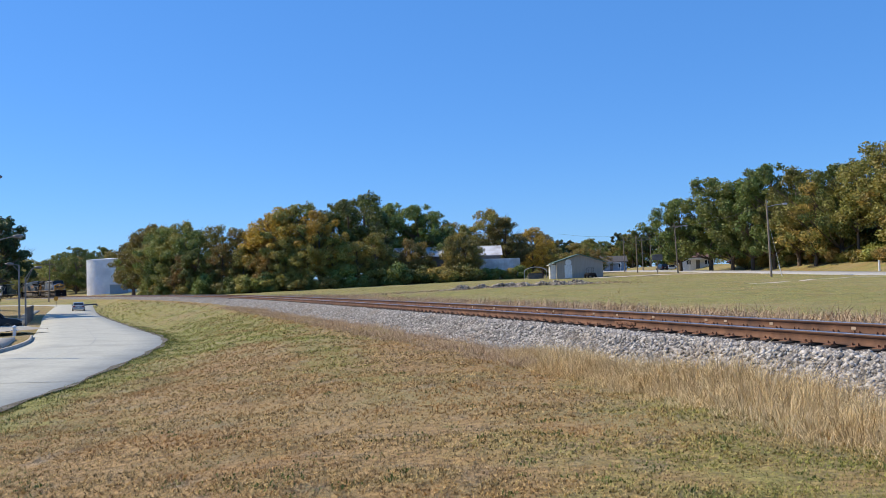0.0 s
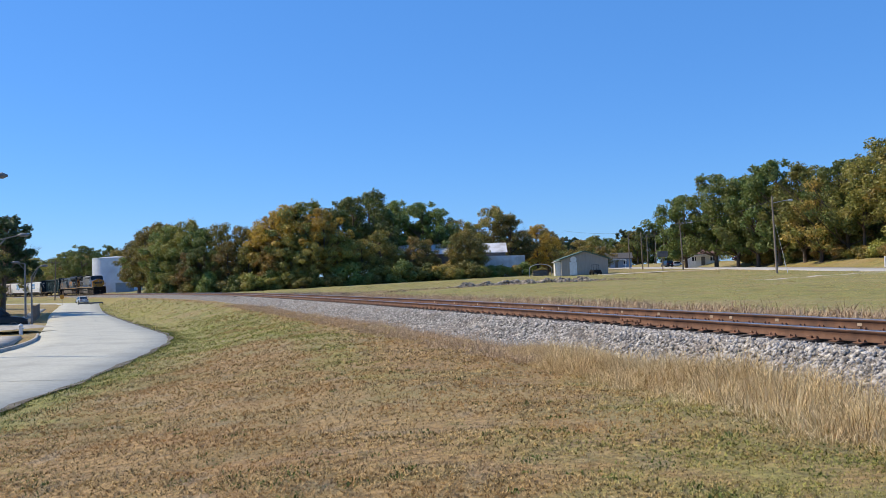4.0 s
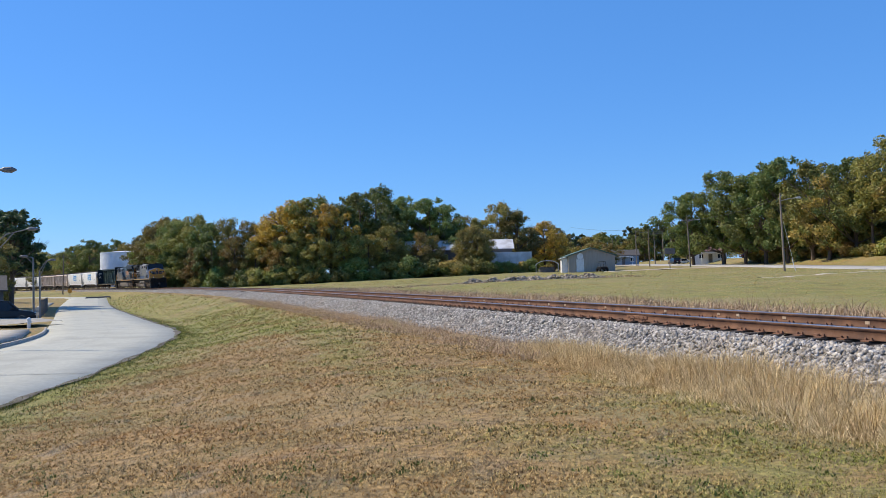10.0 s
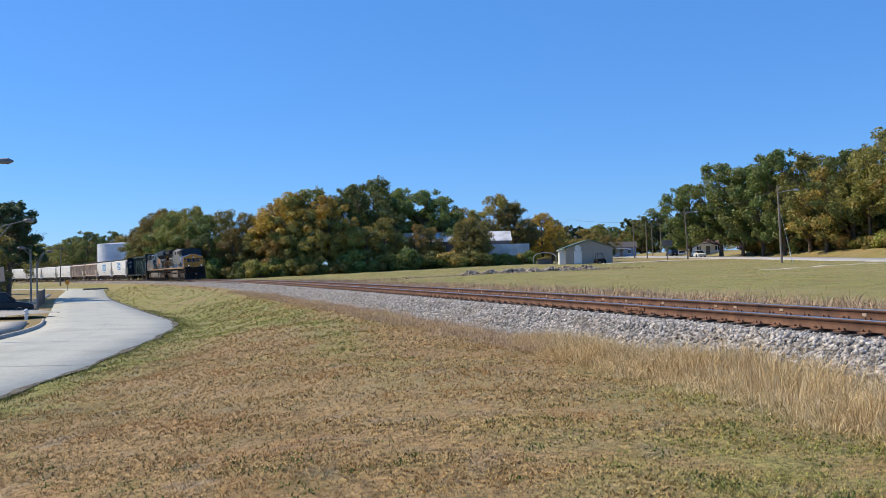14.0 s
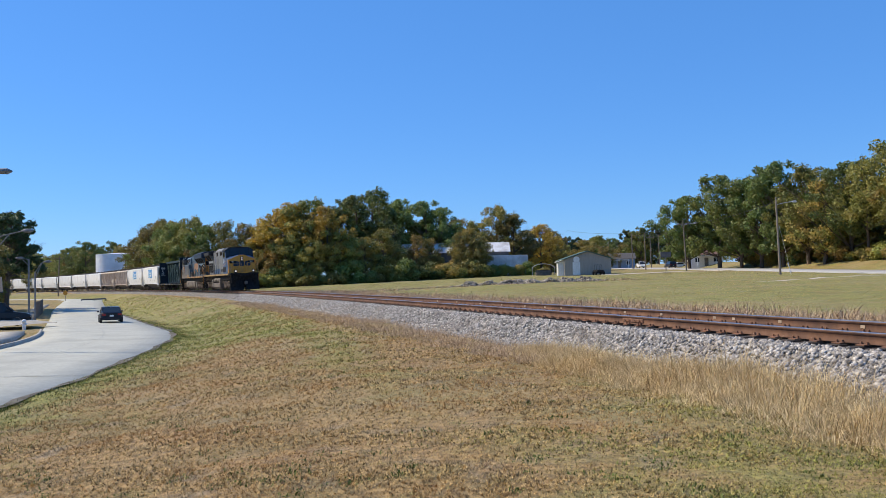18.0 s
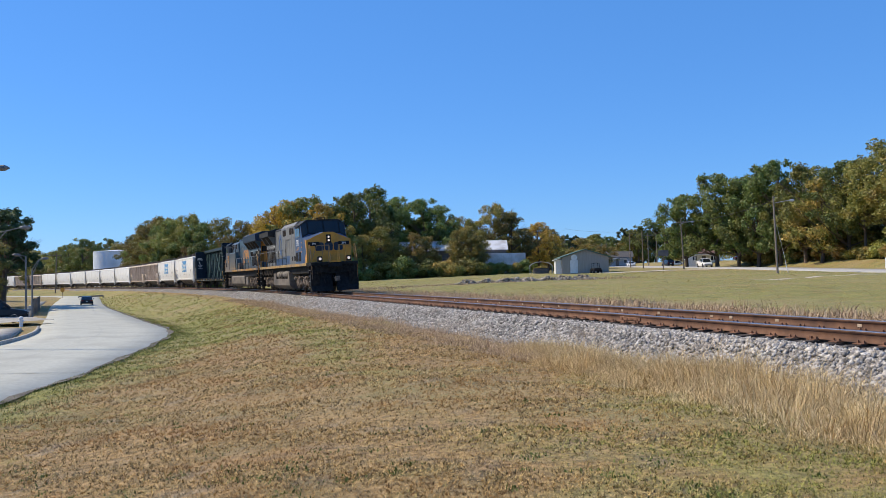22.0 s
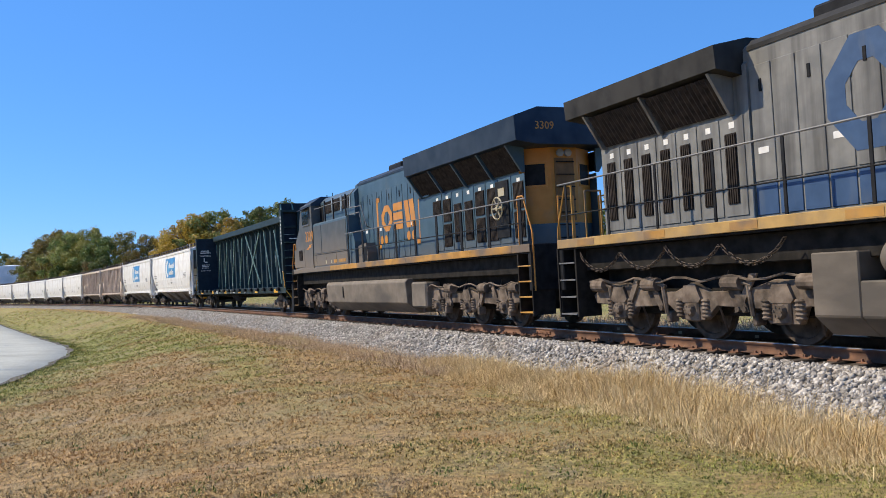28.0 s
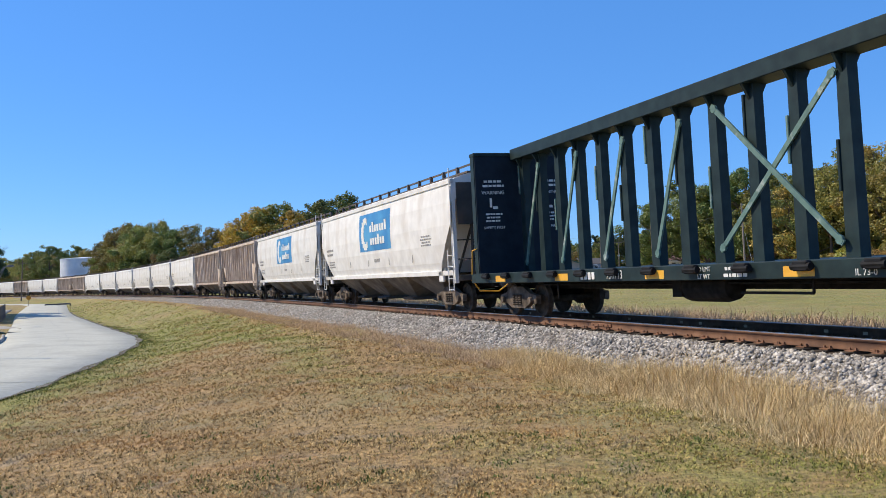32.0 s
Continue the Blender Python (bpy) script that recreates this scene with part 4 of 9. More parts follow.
# the wood behind the field: x, y, height, kind
WOOD = ((-67.5, 193.6, 11.1, "b"), (-61.9, 188.1, 13.9, "b"), (-56.9, 183.4, 13.3, "a"), (-52.1, 181, 14.0, "b"), (-48.2, 177.6, 12.2, "a"),
        (-43.7, 174.6, 12.6, "f"), (-39.7, 173.5, 11.8, "d"), (-35.9, 172.3, 11.3, "d"), (-33.5, 172.8, 14.1, "c"), (-30.4, 169.3, 14.7, "c"),
        (-26.6, 169.9, 15.6, "a"), (-22.3, 166.5, 13.7, "c"), (-20.6, 176, 13.7, "a"), (-17.9, 181.1, 16.8, "a"), (-15.5, 190, 18.5, "a"),
        (-9.5, 200, 17.0, "a"), (-3.7, 193, 15.9, "a"), (-0.9, 195, 13.9, "a"), (3.4, 198, 12.0, "d"), (7.0, 199, 11.4, "b"),
        (12.1, 201, 14.7, "b"), (16.1, 199, 12.4, "b"), (22.8, 203.7, 10.6, "c"), (26.1, 212.4, 9.6, "b"))
SKIRT = ((-62.6, 193.8, 14.5, "b"), (-66.4, 200.9, 14.6, "b"), (-69.8, 208.2, 13.5, "a"), (-74.2, 215, 12.4, "b"), (-77.2, 222.4, 11.5, "d"), (-58, 187.5, 13.5, "a"), (-63, 204, 14, "a"))
EDGE = ((-64, 184.5, 8, "a"), (-59, 180, 9, "a"), (-54, 176, 8.5, "a"), (-50, 172, 7.5, "d"), (-46, 170, 8.5, "a"), (-41, 169, 9, "d"), (-37, 168, 8, "f"),
        (-32, 166, 8.5, "d"), (-28, 164.5, 9.5, "d"), (-24, 163, 8, "b"), (-19.5, 165, 9, "b"), (-15, 168, 8, "d"), (-11.5, 170, 9.5, "d"), (-8.5, 171.5, 5.0, "d"),
        (-4, 174, 4.2, "f"), (-1.5, 177, 4.6, "b"), (3.8, 176, 8.6, "f"), (6, 174.5, 7.2, "b"), (-5.5, 175, 8.2, "d"), (-2.8, 175.5, 7.6, "d"), (5.2, 177.5, 9.2, "d"), (7.6, 177, 7.4, "f"))
GROVE = ((51.0, 181.5, 14.0, "a"), (55.8, 176.7, 17.4, "a"), (58.5, 171.8, 16.0, "a"), (60, 165.0, 17.2, "a"), (61.5, 158.1, 17.6, "a"), (63.1, 151.1, 15.6, "b"),
         (63.3, 145.3, 12.8, "d"), (66.5, 142.4, 15.0, "a"), (66.5, 136.6, 14.3, "f"), (70.3, 137.5, 17.2, "f"), (71.5, 132.5, 16.9, "d"), (70.7, 126.4, 14.3, "b"),
         (71.8, 121.2, 14.5, "b"), (73.2, 115.7, 13.4, "b"), (73.3, 109.4, 13.9, "d"), (75, 100, 13, "a"), (76, 90, 14, "b"))
AFAR = ((45.7, 326.8, 12.4, "e"), (51.8, 336, 12.0, "e"), (57.5, 325, 12, "b"), (66.3, 343.7, 11.8, "a"), (70.3, 332.7, 13.6, "e"), (72.6, 321.9, 13.4, "a"),
        (78.6, 320.5, 14.3, "e"), (84.9, 309.6, 14.1, "e"), (90, 300, 14, "e"), (-129.6, 303.5, 13.8, "a"), (-121.7, 296, 15.3, "a"), (-118, 309, 15, "a"),
        (-105.5, 283, 12.6, "b"), (-114, 292, 11, "a"), (-92, 300, 11, "b"), (-64, 126, 13.5, "e"), (-57.5, 114.5, 12.6, "e"), (-61, 119, 13.2, "e"), (-57, 106, 9.5, "b"),
        (-62, 108, 11.0, "a"), (-60.5, 113, 5.5, "b"), (-63.5, 122, 6, "b"), (-80, 150, 8, "b"), (-95, 172, 8, "a"), (-136, 292, 9, "b"), (-128, 286, 6, "d"))
_rng = random.Random(77)
for rows, name in ((SKIRT, "wood behind the field"), (WOOD, "wood behind the field"), (EDGE, "wood behind the field"), (GROVE, "grove beyond the road"), (AFAR, "distant trees")):
    grow = {"wood behind the field": 1.09, "grove beyond the road": 1.11, "distant trees": 1.05}[name]
    for x, y, h, k in rows:
        tagged(plant(KINDS, k, x, y, h * grow, _rng, wide=_rng.uniform(0.92, 1.18)), group=name)
# far woods that close the view
for i in range(34):
    x = 8 + 4.4 * i + _rng.uniform(-2, 2)
    tagged(plant(KINDS, _rng.choice("aabbed"), x, 395 + _rng.uniform(-30, 30) - 0.5 * x, _rng.uniform(12, 16), _rng, wide=1.5, sink=1.5), group="distant woods")
for i in range(26):
    tagged(plant(KINDS, _rng.choice("aabbed"), -205 + 4.2 * i, 350 + _rng.uniform(-25, 25), _rng.uniform(12, 16), _rng, wide=1.5, sink=1.5), group="distant woods")
for i in range(12):
    tagged(plant(KINDS, _rng.choice("abbbd"), 5 + 3.4 * i, 226 + _rng.uniform(-6, 8), _rng.uniform(7, 9.5), _rng, wide=1.35, sink=0.8), group="trees behind the building")
for x, y, h, k in ((7.5, 176.5, 2.6, "o"), (10, 176.0, 2.3, "g"), (12.5, 176.3, 2.8, "o"), (15, 175.6, 2.2, "h"), (17, 176.4, 2.6, "g"), (19.5, 172, 1.8, "o"), (5.5, 177, 3.0, "g")):
    tagged(plant(SHRUBS, k, x, y, h, _rng, 2.2, 1.2, 0.1), group="shrubs before the warehouse")
# undergrowth along the wood's foot
for i in range(52):
    u = i / 51
    x, y = -66 + 74 * u + _rng.uniform(-1, 1), np.interp(u, [0, 0.35, 0.6, 1], [185, 164.5, 160.5, 172]) + _rng.uniform(-1.5, 2.5)
    tagged(plant(SHRUBS, _rng.choice("gghoo"), x, y, _rng.uniform(2.0, 4.2), _rng, 2.2, 1.15, 0.1, 5.5), group="undergrowth of the wood")
for i in range(40):
    u = i / 39
    x, y = np.interp(u, [0, 1], [62.0, 70.5]) + _rng.uniform(-0.8, 1.5), np.interp(u, [0, 1], [178, 92]) + _rng.uniform(-1, 1)
    tagged(plant(SHRUBS, _rng.choice("ghhoo"), x, y, _rng.uniform(1.5, 3.4), _rng, 2.2, 1.15, 0.1), group="undergrowth of the grove")
for i in range(34):
    u = i / 33
    x, y = np.interp(u, [0, 1], [64.5, 74.0]) + _rng.uniform(-0.5, 2.5), np.interp(u, [0, 1], [180, 96]) + _rng.uniform(-1, 1)
    tagged(plant(SHRUBS, _rng.choice("ggoho"), x, y, _rng.uniform(3.2, 5.6), _rng, 2.2, 0.95, 0.1), group="undergrowth of the grove")
for i in range(15):
    u = i / 14
    tagged(plant(KINDS, _rng.choice("aabbf"), 72 + 12 * u + _rng.uniform(-2, 2), 182 - 72 * u, _rng.uniform(10, 14.5), _rng, wide=1.2), group="grove beyond the road")
for x, y, h in ((66, 236, 8), (71, 230, 9), (76, 224, 9.5), (81, 216, 10), (86, 208, 10), (91, 200, 11), (80, 190, 12)):
    tagged(plant(KINDS, _rng.choice("abb"), x, y, h, _rng, wide=1.35, sink=0.6), group="grove beyond the road")
# ---- buildings, poles and roadside things ----
M_TANKW = surf("white tank paint", (0.66, 0.68, 0.70), (0.76, 0.77, 0.78), 0.7, 0.5, c3=(0.55, 0.57, 0.60), scale3=0.25, bump=0.02)
M_WALL = surf("beige metal siding", (0.30, 0.27, 0.23), (0.36, 0.325, 0.28), 1.5, 0.7, bump=0.1, stretch=(6, 6, 0.3))
M_GROOF = surf("green metal roof", (0.06, 0.115, 0.085), (0.10, 0.16, 0.12), 1.5, 0.6, bump=0.05)
M_WMETAL = surf("white corrugated metal", (0.60, 0.62, 0.65), (0.74, 0.75, 0.77), 1.2, 0.45, c3=(0.42, 0.40, 0.38), scale3=0.4, bump=0.1, stretch=(5, 5, 0.3))
M_WTRIM = surf("white trim paint", (0.68, 0.68, 0.67), (0.78, 0.78, 0.77), 3.0, 0.6, bump=0.03)
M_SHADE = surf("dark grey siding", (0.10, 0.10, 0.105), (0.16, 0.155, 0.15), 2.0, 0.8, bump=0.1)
M_BLUEW = surf("blue-grey siding", (0.20, 0.27, 0.34), (0.27, 0.34, 0.42), 2.0, 0.7, bump=0.1, stretch=(0.3, 0.3, 8))
M_BRICK = surf("dark red-brown wall", (0.12, 0.065, 0.05), (0.18, 0.10, 0.075), 6.0, 0.85, bump=0.2)
M_SHINGLE = surf("grey-brown shingles", (0.065, 0.06, 0.058), (0.105, 0.098, 0.092), 5.0, 0.9, bump=0.3)
M_POLE = surf("weathered pole timber", (0.15, 0.12, 0.095), (0.25, 0.21, 0.17), 3.0, 0.9, bump=0.4, stretch=(6, 6, 0.5), vary=0.2)
M_ALU = surf("dull galvanised steel", (0.40, 0.41, 0.42), (0.52, 0.53, 0.54), 4.0, 0.45, 0.6, bump=0.05)
M_LAMPPOST = surf("dull grey lamp post paint", (0.13, 0.135, 0.14), (0.20, 0.205, 0.21), 4.0, 0.5, 0.3, bump=0.05)
M_WIRE = surf("black cable", (0.02, 0.02, 0.02), (0.035, 0.035, 0.035), 4.0, 0.6, bump=0.0)
M_CHAIN = surf("rusty fence boards", (0.10, 0.075, 0.055), (0.17, 0.13, 0.10), 5.0, 0.9, bump=0.2, vary=0.25)
M_DIAMOND = surf("orange warning sign face", (0.80, 0.34, 0.02), (0.86, 0.40, 0.03), 3.0, 0.5, bump=0.0)
M_RUBBLE = surf("broken pale concrete", (0.22, 0.185, 0.145), (0.40, 0.35, 0.285), 4.0, 0.9, bump=0.3, island=0.4)


def gz(x, y):
    return float(ground_z(x, y)[0])


def storage_tank():
    t = tagged(new("storage_tank"), "large round white steel storage tank", "storage tank")
    bm = bmesh.new()
    lathe(bm, [(7.1, -0.8), (7.1, 10.2), (7.18, 10.2), (7.18, 10.34), (7.0, 10.38), (0.01, 10.9)], "z", 64)
    part("shell", bm, M_TANKW, t, "white steel shell", smooth=False)
    for z in (2.55, 5.1, 7.65):
        bm = bmesh.new()
        lathe(bm, [(7.105, z - 0.03), (7.125, z - 0.02), (7.125, z + 0.02), (7.105, z + 0.03)], "z", 64)
        part("shell_seam", bm, M_TANKW, t)
    bm = bmesh.new()
    for i in range(24):
        tube(bm, (-6.85, -2.7, 0.3 + i * 0.38), (-7.05, -2.3, 0.3 + i * 0.38), 0.03, n=4)
    part("ladder", bm, M_ALU, t)
    t.matrix_basis = pose(-99.3, 268.0, -0.25)
    p = tagged(new("pump_shed"), "small blue-grey metal shed at the tank's foot", "shed")
    bm = bmesh.new()
    box(bm, -2.5, 2.5, -1.5, 1.5, -0.5, 2.5, 0.03)
    part("wall", bm, M_BLUEW, p)
    bm = bmesh.new()
    prism(bm, [(-2.7, 2.5), (2.7, 2.5), (2.7, 2.62), (-2.7, 2.66)], "y", -1.7, 1.7)
    part("roof", bm, M_ALU, p)
    p.matrix_basis = pose(-92.0, 254.0, -0.2, 0, 0, 20)


def gable_hall():
    h = tagged(new("metal_building"), "small beige metal building with a green gable roof", "building")
    # front wall faces -y, 8.1 m wide
    bm = bmesh.new()
    w, d, e, a = 4.05, 11.0, 2.75, 4.05
    prism(bm, [(-w, -0.6), (-w, e), (0, a), (w, e), (w, -0.6)], "y", 0, d)
    part("wall", bm, M_WALL, h, "beige metal walls")
    for sg in (-1, 1):
        bm = bmesh.new()
        prism(bm, [(0, a + 0.02), (sg * (w + 0.35), e - 0.10), (sg * (w + 0.35), e + 0.06), (0, a + 0.18)], "y", -0.35, d + 0.3)
        part("roof", bm, M_GROOF, h, "green metal roof slope")
    bm = bmesh.new()
    box(bm, -2.5, -1.45, -0.05, 0.0, 0.0, 2.15, 0.01)
    dr = part("door", bm, M_WTRIM, h, "white front door")
    bm = bmesh.new()
    box(bm, -1.62, -1.56, -0.09, -0.05, 1.0, 1.06)
    part("handle", bm, M_ALU, dr)
    bm = bmesh.new()
    for x in (-2.56, -1.39):
        box(bm, x - 0.07, x + 0.07, -0.04, 0.0, 0.0, 2.25)
    box(bm, -2.63, -1.32, -0.04, 0.0, 2.16, 2.3)
    part("door_frame", bm, M_WTRIM, h)
    bm = bmesh.new()
    lathe(bm, [(0.55, -0.03), (0.55, -0.01)], "y", 16, (-1.95, 0, 2.72))
    part("round_emblem", bm, M_WTRIM, h, "round pale emblem over the door")
    # porch on the side
    bm = bmesh.new()
    box(bm, -w - 1.0, -w, 1.0, 1.1, -0.4, 2.4)
    box(bm, -w - 1.0, -w - 0.9, 1.0, 4.0, -0.4, 2.3)
    prism(bm, [(-w - 1.3, 2.3), (-w, 2.65), (-w, 2.75), (-w - 1.3, 2.4)], "y", 0.6, 4.5)
    part("side_porch", bm, M_WTRIM, h, "white side porch")
    h.matrix_basis = pose(25.1, 152.6, gz(25, 152) + 0.03, 0, 0, -2)
    lot = ribbon("gravel_drive", [(26.5, 147.8, gz(26.5, 147.8)), (32, 146.5, gz(32, 146.5)), (37, 147, gz(37, 147)), (42, 148.5, gz(42, 148.5)), (48.5, 151, gz(48.5, 151))],
                 [(3.2, 0.0), (2.6, 0.07), (0, 0.10), (-2.6, 0.07), (-3.2, 0.0)], M_DIRT)
    tagged(lot, "pale gravel drive beside the building", "drive", kind="structure")


def buggy():
    b = tagged(new("utility_buggy"), "small dark utility buggy with a roll bar", "buggy")
    bm = bmesh.new()
    box(bm, -0.62, 0.62, -1.2, 1.2, 0.35, 0.85, 0.1)
    part("body", bm, M_BLACK, b)
    bm = bmesh.new()
    for x in (-0.5, 0.5):
        pipe(bm, [(x, -0.5, 0.8), (x, -0.35, 1.7), (x, 0.6, 1.7), (x, 0.8, 0.8)], 0.03, 6)
    tube(bm, (-0.5, -0.35, 1.7), (0.5, -0.35, 1.7), 0.03, n=6)
    part("roll_bar", bm, M_BLACK, b)
    for x in (-0.65, 0.65):
        for y in (-0.8, 0.8):
            bm = bmesh.new()
            lathe(bm, [(0.12, x - 0.1), (0.30, x - 0.12), (0.32, x), (0.30, x + 0.12), (0.12, x + 0.1)], "x", 14, (0, y, 0.32))
            part("wheel", bm, M_BLACK, b)
    b.matrix_basis = pose(26.4, 149.6, gz(26.4, 149.6) + 0.02, 0, 0, 8)


def carport():
    c = tagged(new("carport"), "low carport with a rounded pale cover", "carport")
    bm = bmesh.new()
    arc = [(2.2 * math.cos(math.pi * i / 12), 1.35 + 0.95 * math.sin(math.pi * i / 12)) for i in range(13)]
    prism(bm, arc + [(u * 0.96, v - 0.08) for u, v in arc[::-1]], "y", 0, 5)
    part("cover", bm, M_WTRIM, c, "rounded pale cover")
    for x in (-2.1, 2.1):
        for y in (0.2, 4.8):
            bm = bmesh.new()
            tube(bm, (x, y, -0.4), (x, y, 1.5), 0.05, n=6)
            part("leg", bm, M_ALU, c)
    bm = bmesh.new()
    box(bm, -1.5, 1.5, 1.2, 4.6, -0.2, 1.1, 0.25)
    part("stored_load", bm, M_SHADE, c, "dark covered load")
    c.matrix_basis = pose(18.6, 163.5, gz(18.6, 163.5), 0, 0, -6)


def warehouse():
    w = tagged(new("warehouse"), "long white metal warehouse half hidden by trees", "warehouse")
    bm = bmesh.new()
    prism(bm, [(0, -0.8), (0, 4.2), (6, 6.3), (12, 4.2), (12, -0.8)], "x", -13.5, 9.0)
    part("wall", bm, M_SHADE, w, "dark grey wall")
    for a, b, z0, z1 in ((-0.4, 6, 4.12, 6.3), (12.4, 6, 4.12, 6.3)):
        bm = bmesh.new()
        prism(bm, [(a, z0), (b, z1), (b, z1 + 0.12), (a, z0 + 0.12)], "x", -13.9, 9.4)
        part("roof", bm, M_WMETAL, w, "white metal roof slope")
    bm = bmesh.new()
    box(bm, 3.5, 12.8, -3.5, 4.0, -0.8, 3.35, 0.02)
    part("annex", bm, M_WMETAL, w, "white metal annex")
    for i in range(16):
        bm = bmesh.new()
        x = 3.8 + i * 0.58
        box(bm, x - 0.03, x + 0.03, -3.53, -3.5, -0.5, 3.3)
        part("siding_rib", bm, M_WMETAL, w)
    w.matrix_basis = pose(4.6, 183.5, 2.0, 0, 0, -2)


def pole(x, y, h, lean=0.0, arm=None, name="utility_pole", label="tall weathered wooden utility pole", cross=True, r=0.15):
    p = tagged(new(name), label, "pole", "roadside poles")
    bm = bmesh.new()
    tube(bm, (0, 0, -0.6), (0, 0, h), r, r * 0.62, 10)
    part("shaft", bm, M_POLE, p)
    if cross:
        bm = bmesh.new()
        box(bm, -1.1, 1.1, -0.06, 0.06, h - 0.75, h - 0.62)
        for u in (-1.0, -0.35, 0.35, 1.0):
            tube(bm, (u, 0, h - 0.62), (u, 0, h - 0.42), 0.05, 0.035, 6)
        part("crossarm", bm, M_POLE, p)
    if arm:
        bm = bmesh.new()
        pipe(bm, [(0, 0, h - 1.0 + 0.1), (arm * 0.5, 0, h - 0.72), (arm, 0, h - 0.62)], 0.04, 6)
        ar = part("lamp_arm", bm, M_ALU, p)
        bm = bmesh.new()
        lathe(bm, [(0.02, arm - 0.05), (0.13, arm + 0.15), (0.15, arm + 0.45), (0.05, arm + 0.62)], "x", 10, (0, 0, h - 0.64))
        part("lamp_head", bm, M_ALU, ar, "grey street lamp head")
    p.matrix_basis = pose(x, y, gz(x, y), 0, lean, 0)
    return p


def wire(a, b, sag=0.6, r=0.02):
    bm = bmesh.new()
    a, b = Vector(a), Vector(b)
    pts = [a.lerp(b, i / 10) - Vector((0, 0, sag * 4 * (i / 10) * (1 - i / 10))) for i in range(11)]
    rings = [[bm.verts.new(q + Vector((r * math.cos(k * 1.571), 0, r * math.sin(k * 1.571)))) for k in range(4)] for q in pts]
    for u, v in zip(rings, rings[1:]):
        for k in range(4):
            bm.faces.new((u[k], u[(k + 1) % 4], v[(k + 1) % 4], v[k]))
    tagged(part("overhead_cable", bm, M_WIRE), "thin black overhead cable between poles", "cable", "overhead cables")


def house(x, y, w, d, h, turn, wall, roof, label, porch=True):
    b = tagged(new("house"), label, "house")
    bm = bmesh.new()
    prism(bm, [(-w / 2, -0.7), (-w / 2, h), (w / 2, h), (w / 2, -0.7)], "y", 0, d)
    part("wall", bm, wall, b)
    for sg in (-1, 1):
        bm = bmesh.new()
        y0, y1 = d / 2, (-0.5 if sg < 0 else d + 0.5)
        prism(bm, [(y0, h + d * 0.22), (y1, h - 0.05), (y1, h + 0.1), (y0, h + d * 0.22 + 0.15)], "x", -w / 2 - 0.4, w / 2 + 0.4)
        part("roof", bm, roof, b)
    for sg in (-1, 1):
        bm = bmesh.new()
        prism(bm, [(0, h), (d, h), (d / 2, h + d * 0.22)], "x", sg * w / 2 - 0.05, sg * w / 2 + 0.05)
        part("gable", bm, wall, b)
    for i in (-1, 1):
        bm = bmesh.new()
        box(bm, i * w * 0.28 - 0.55, i * w * 0.28 + 0.55, -0.05, 0.0, h * 0.36, h * 0.8)
        wn_ = part("window", bm, M_WTRIM, b, "white-framed window")
        bm = bmesh.new()
        box(bm, i * w * 0.28 - 0.45, i * w * 0.28 + 0.45, -0.07, -0.05, h * 0.40, h * 0.76)
        part("pane", bm, M_GLASS, wn_)
    bm = bmesh.new()
    box(bm, -0.45, 0.45, -0.06, 0.0, 0, 2.05)
    part("door", bm, M_SHADE, b)
    if porch:
        bm = bmesh.new()
        box(bm, -w * 0.3, w * 0.3, -2.0, 0, h - 0.35, h - 0.2)
        for u in (-1, 1):
            tube(bm, (u * w * 0.28, -1.9, -0.6), (u * w * 0.28, -1.9, h - 0.3), 0.06, n=6)
        part("porch", bm, M_WTRIM, b)
    b.matrix_basis = pose(x, y, gz(x, y), 0, 0, turn)


def street_lamp(x, y, h, reach, rise, turn):
    """A slim steel pole with a pair of trussed arms that climb to one lamp head."""
    p = tagged(new("street_lamp"), "slim grey steel street lamp with a doubled arm", "street lamp", "lamps along the lane")
    bm = bmesh.new()
    tube(bm, (0, 0, -0.5), (0, 0, h), 0.10, 0.07, 10)
    part("shaft", bm, M_LAMPPOST, p)
    bm = bmesh.new()
    pipe(bm, [(0, 0, h), (reach * 0.6, 0, h + rise * 0.85), (reach, 0, h + rise)], 0.035, 6)
    pipe(bm, [(0, 0, h - 0.55), (reach * 0.55, 0, h + rise * 0.55), (reach * 0.75, 0, h + rise * 0.92)], 0.035, 6)
    ar = part("lamp_arm", bm, M_LAMPPOST, p)
    bm = bmesh.new()
    lathe(bm, [(0.03, reach - 0.1), (0.12, reach + 0.1), (0.14, reach + 0.4), (0.04, reach + 0.6)], "x", 10, (0, 0, h + rise))
    part("lamp_head", bm, M_LAMPPOST, ar)
    p.matrix_basis = pose(x, y, gz(x, y), 0, 0, turn)


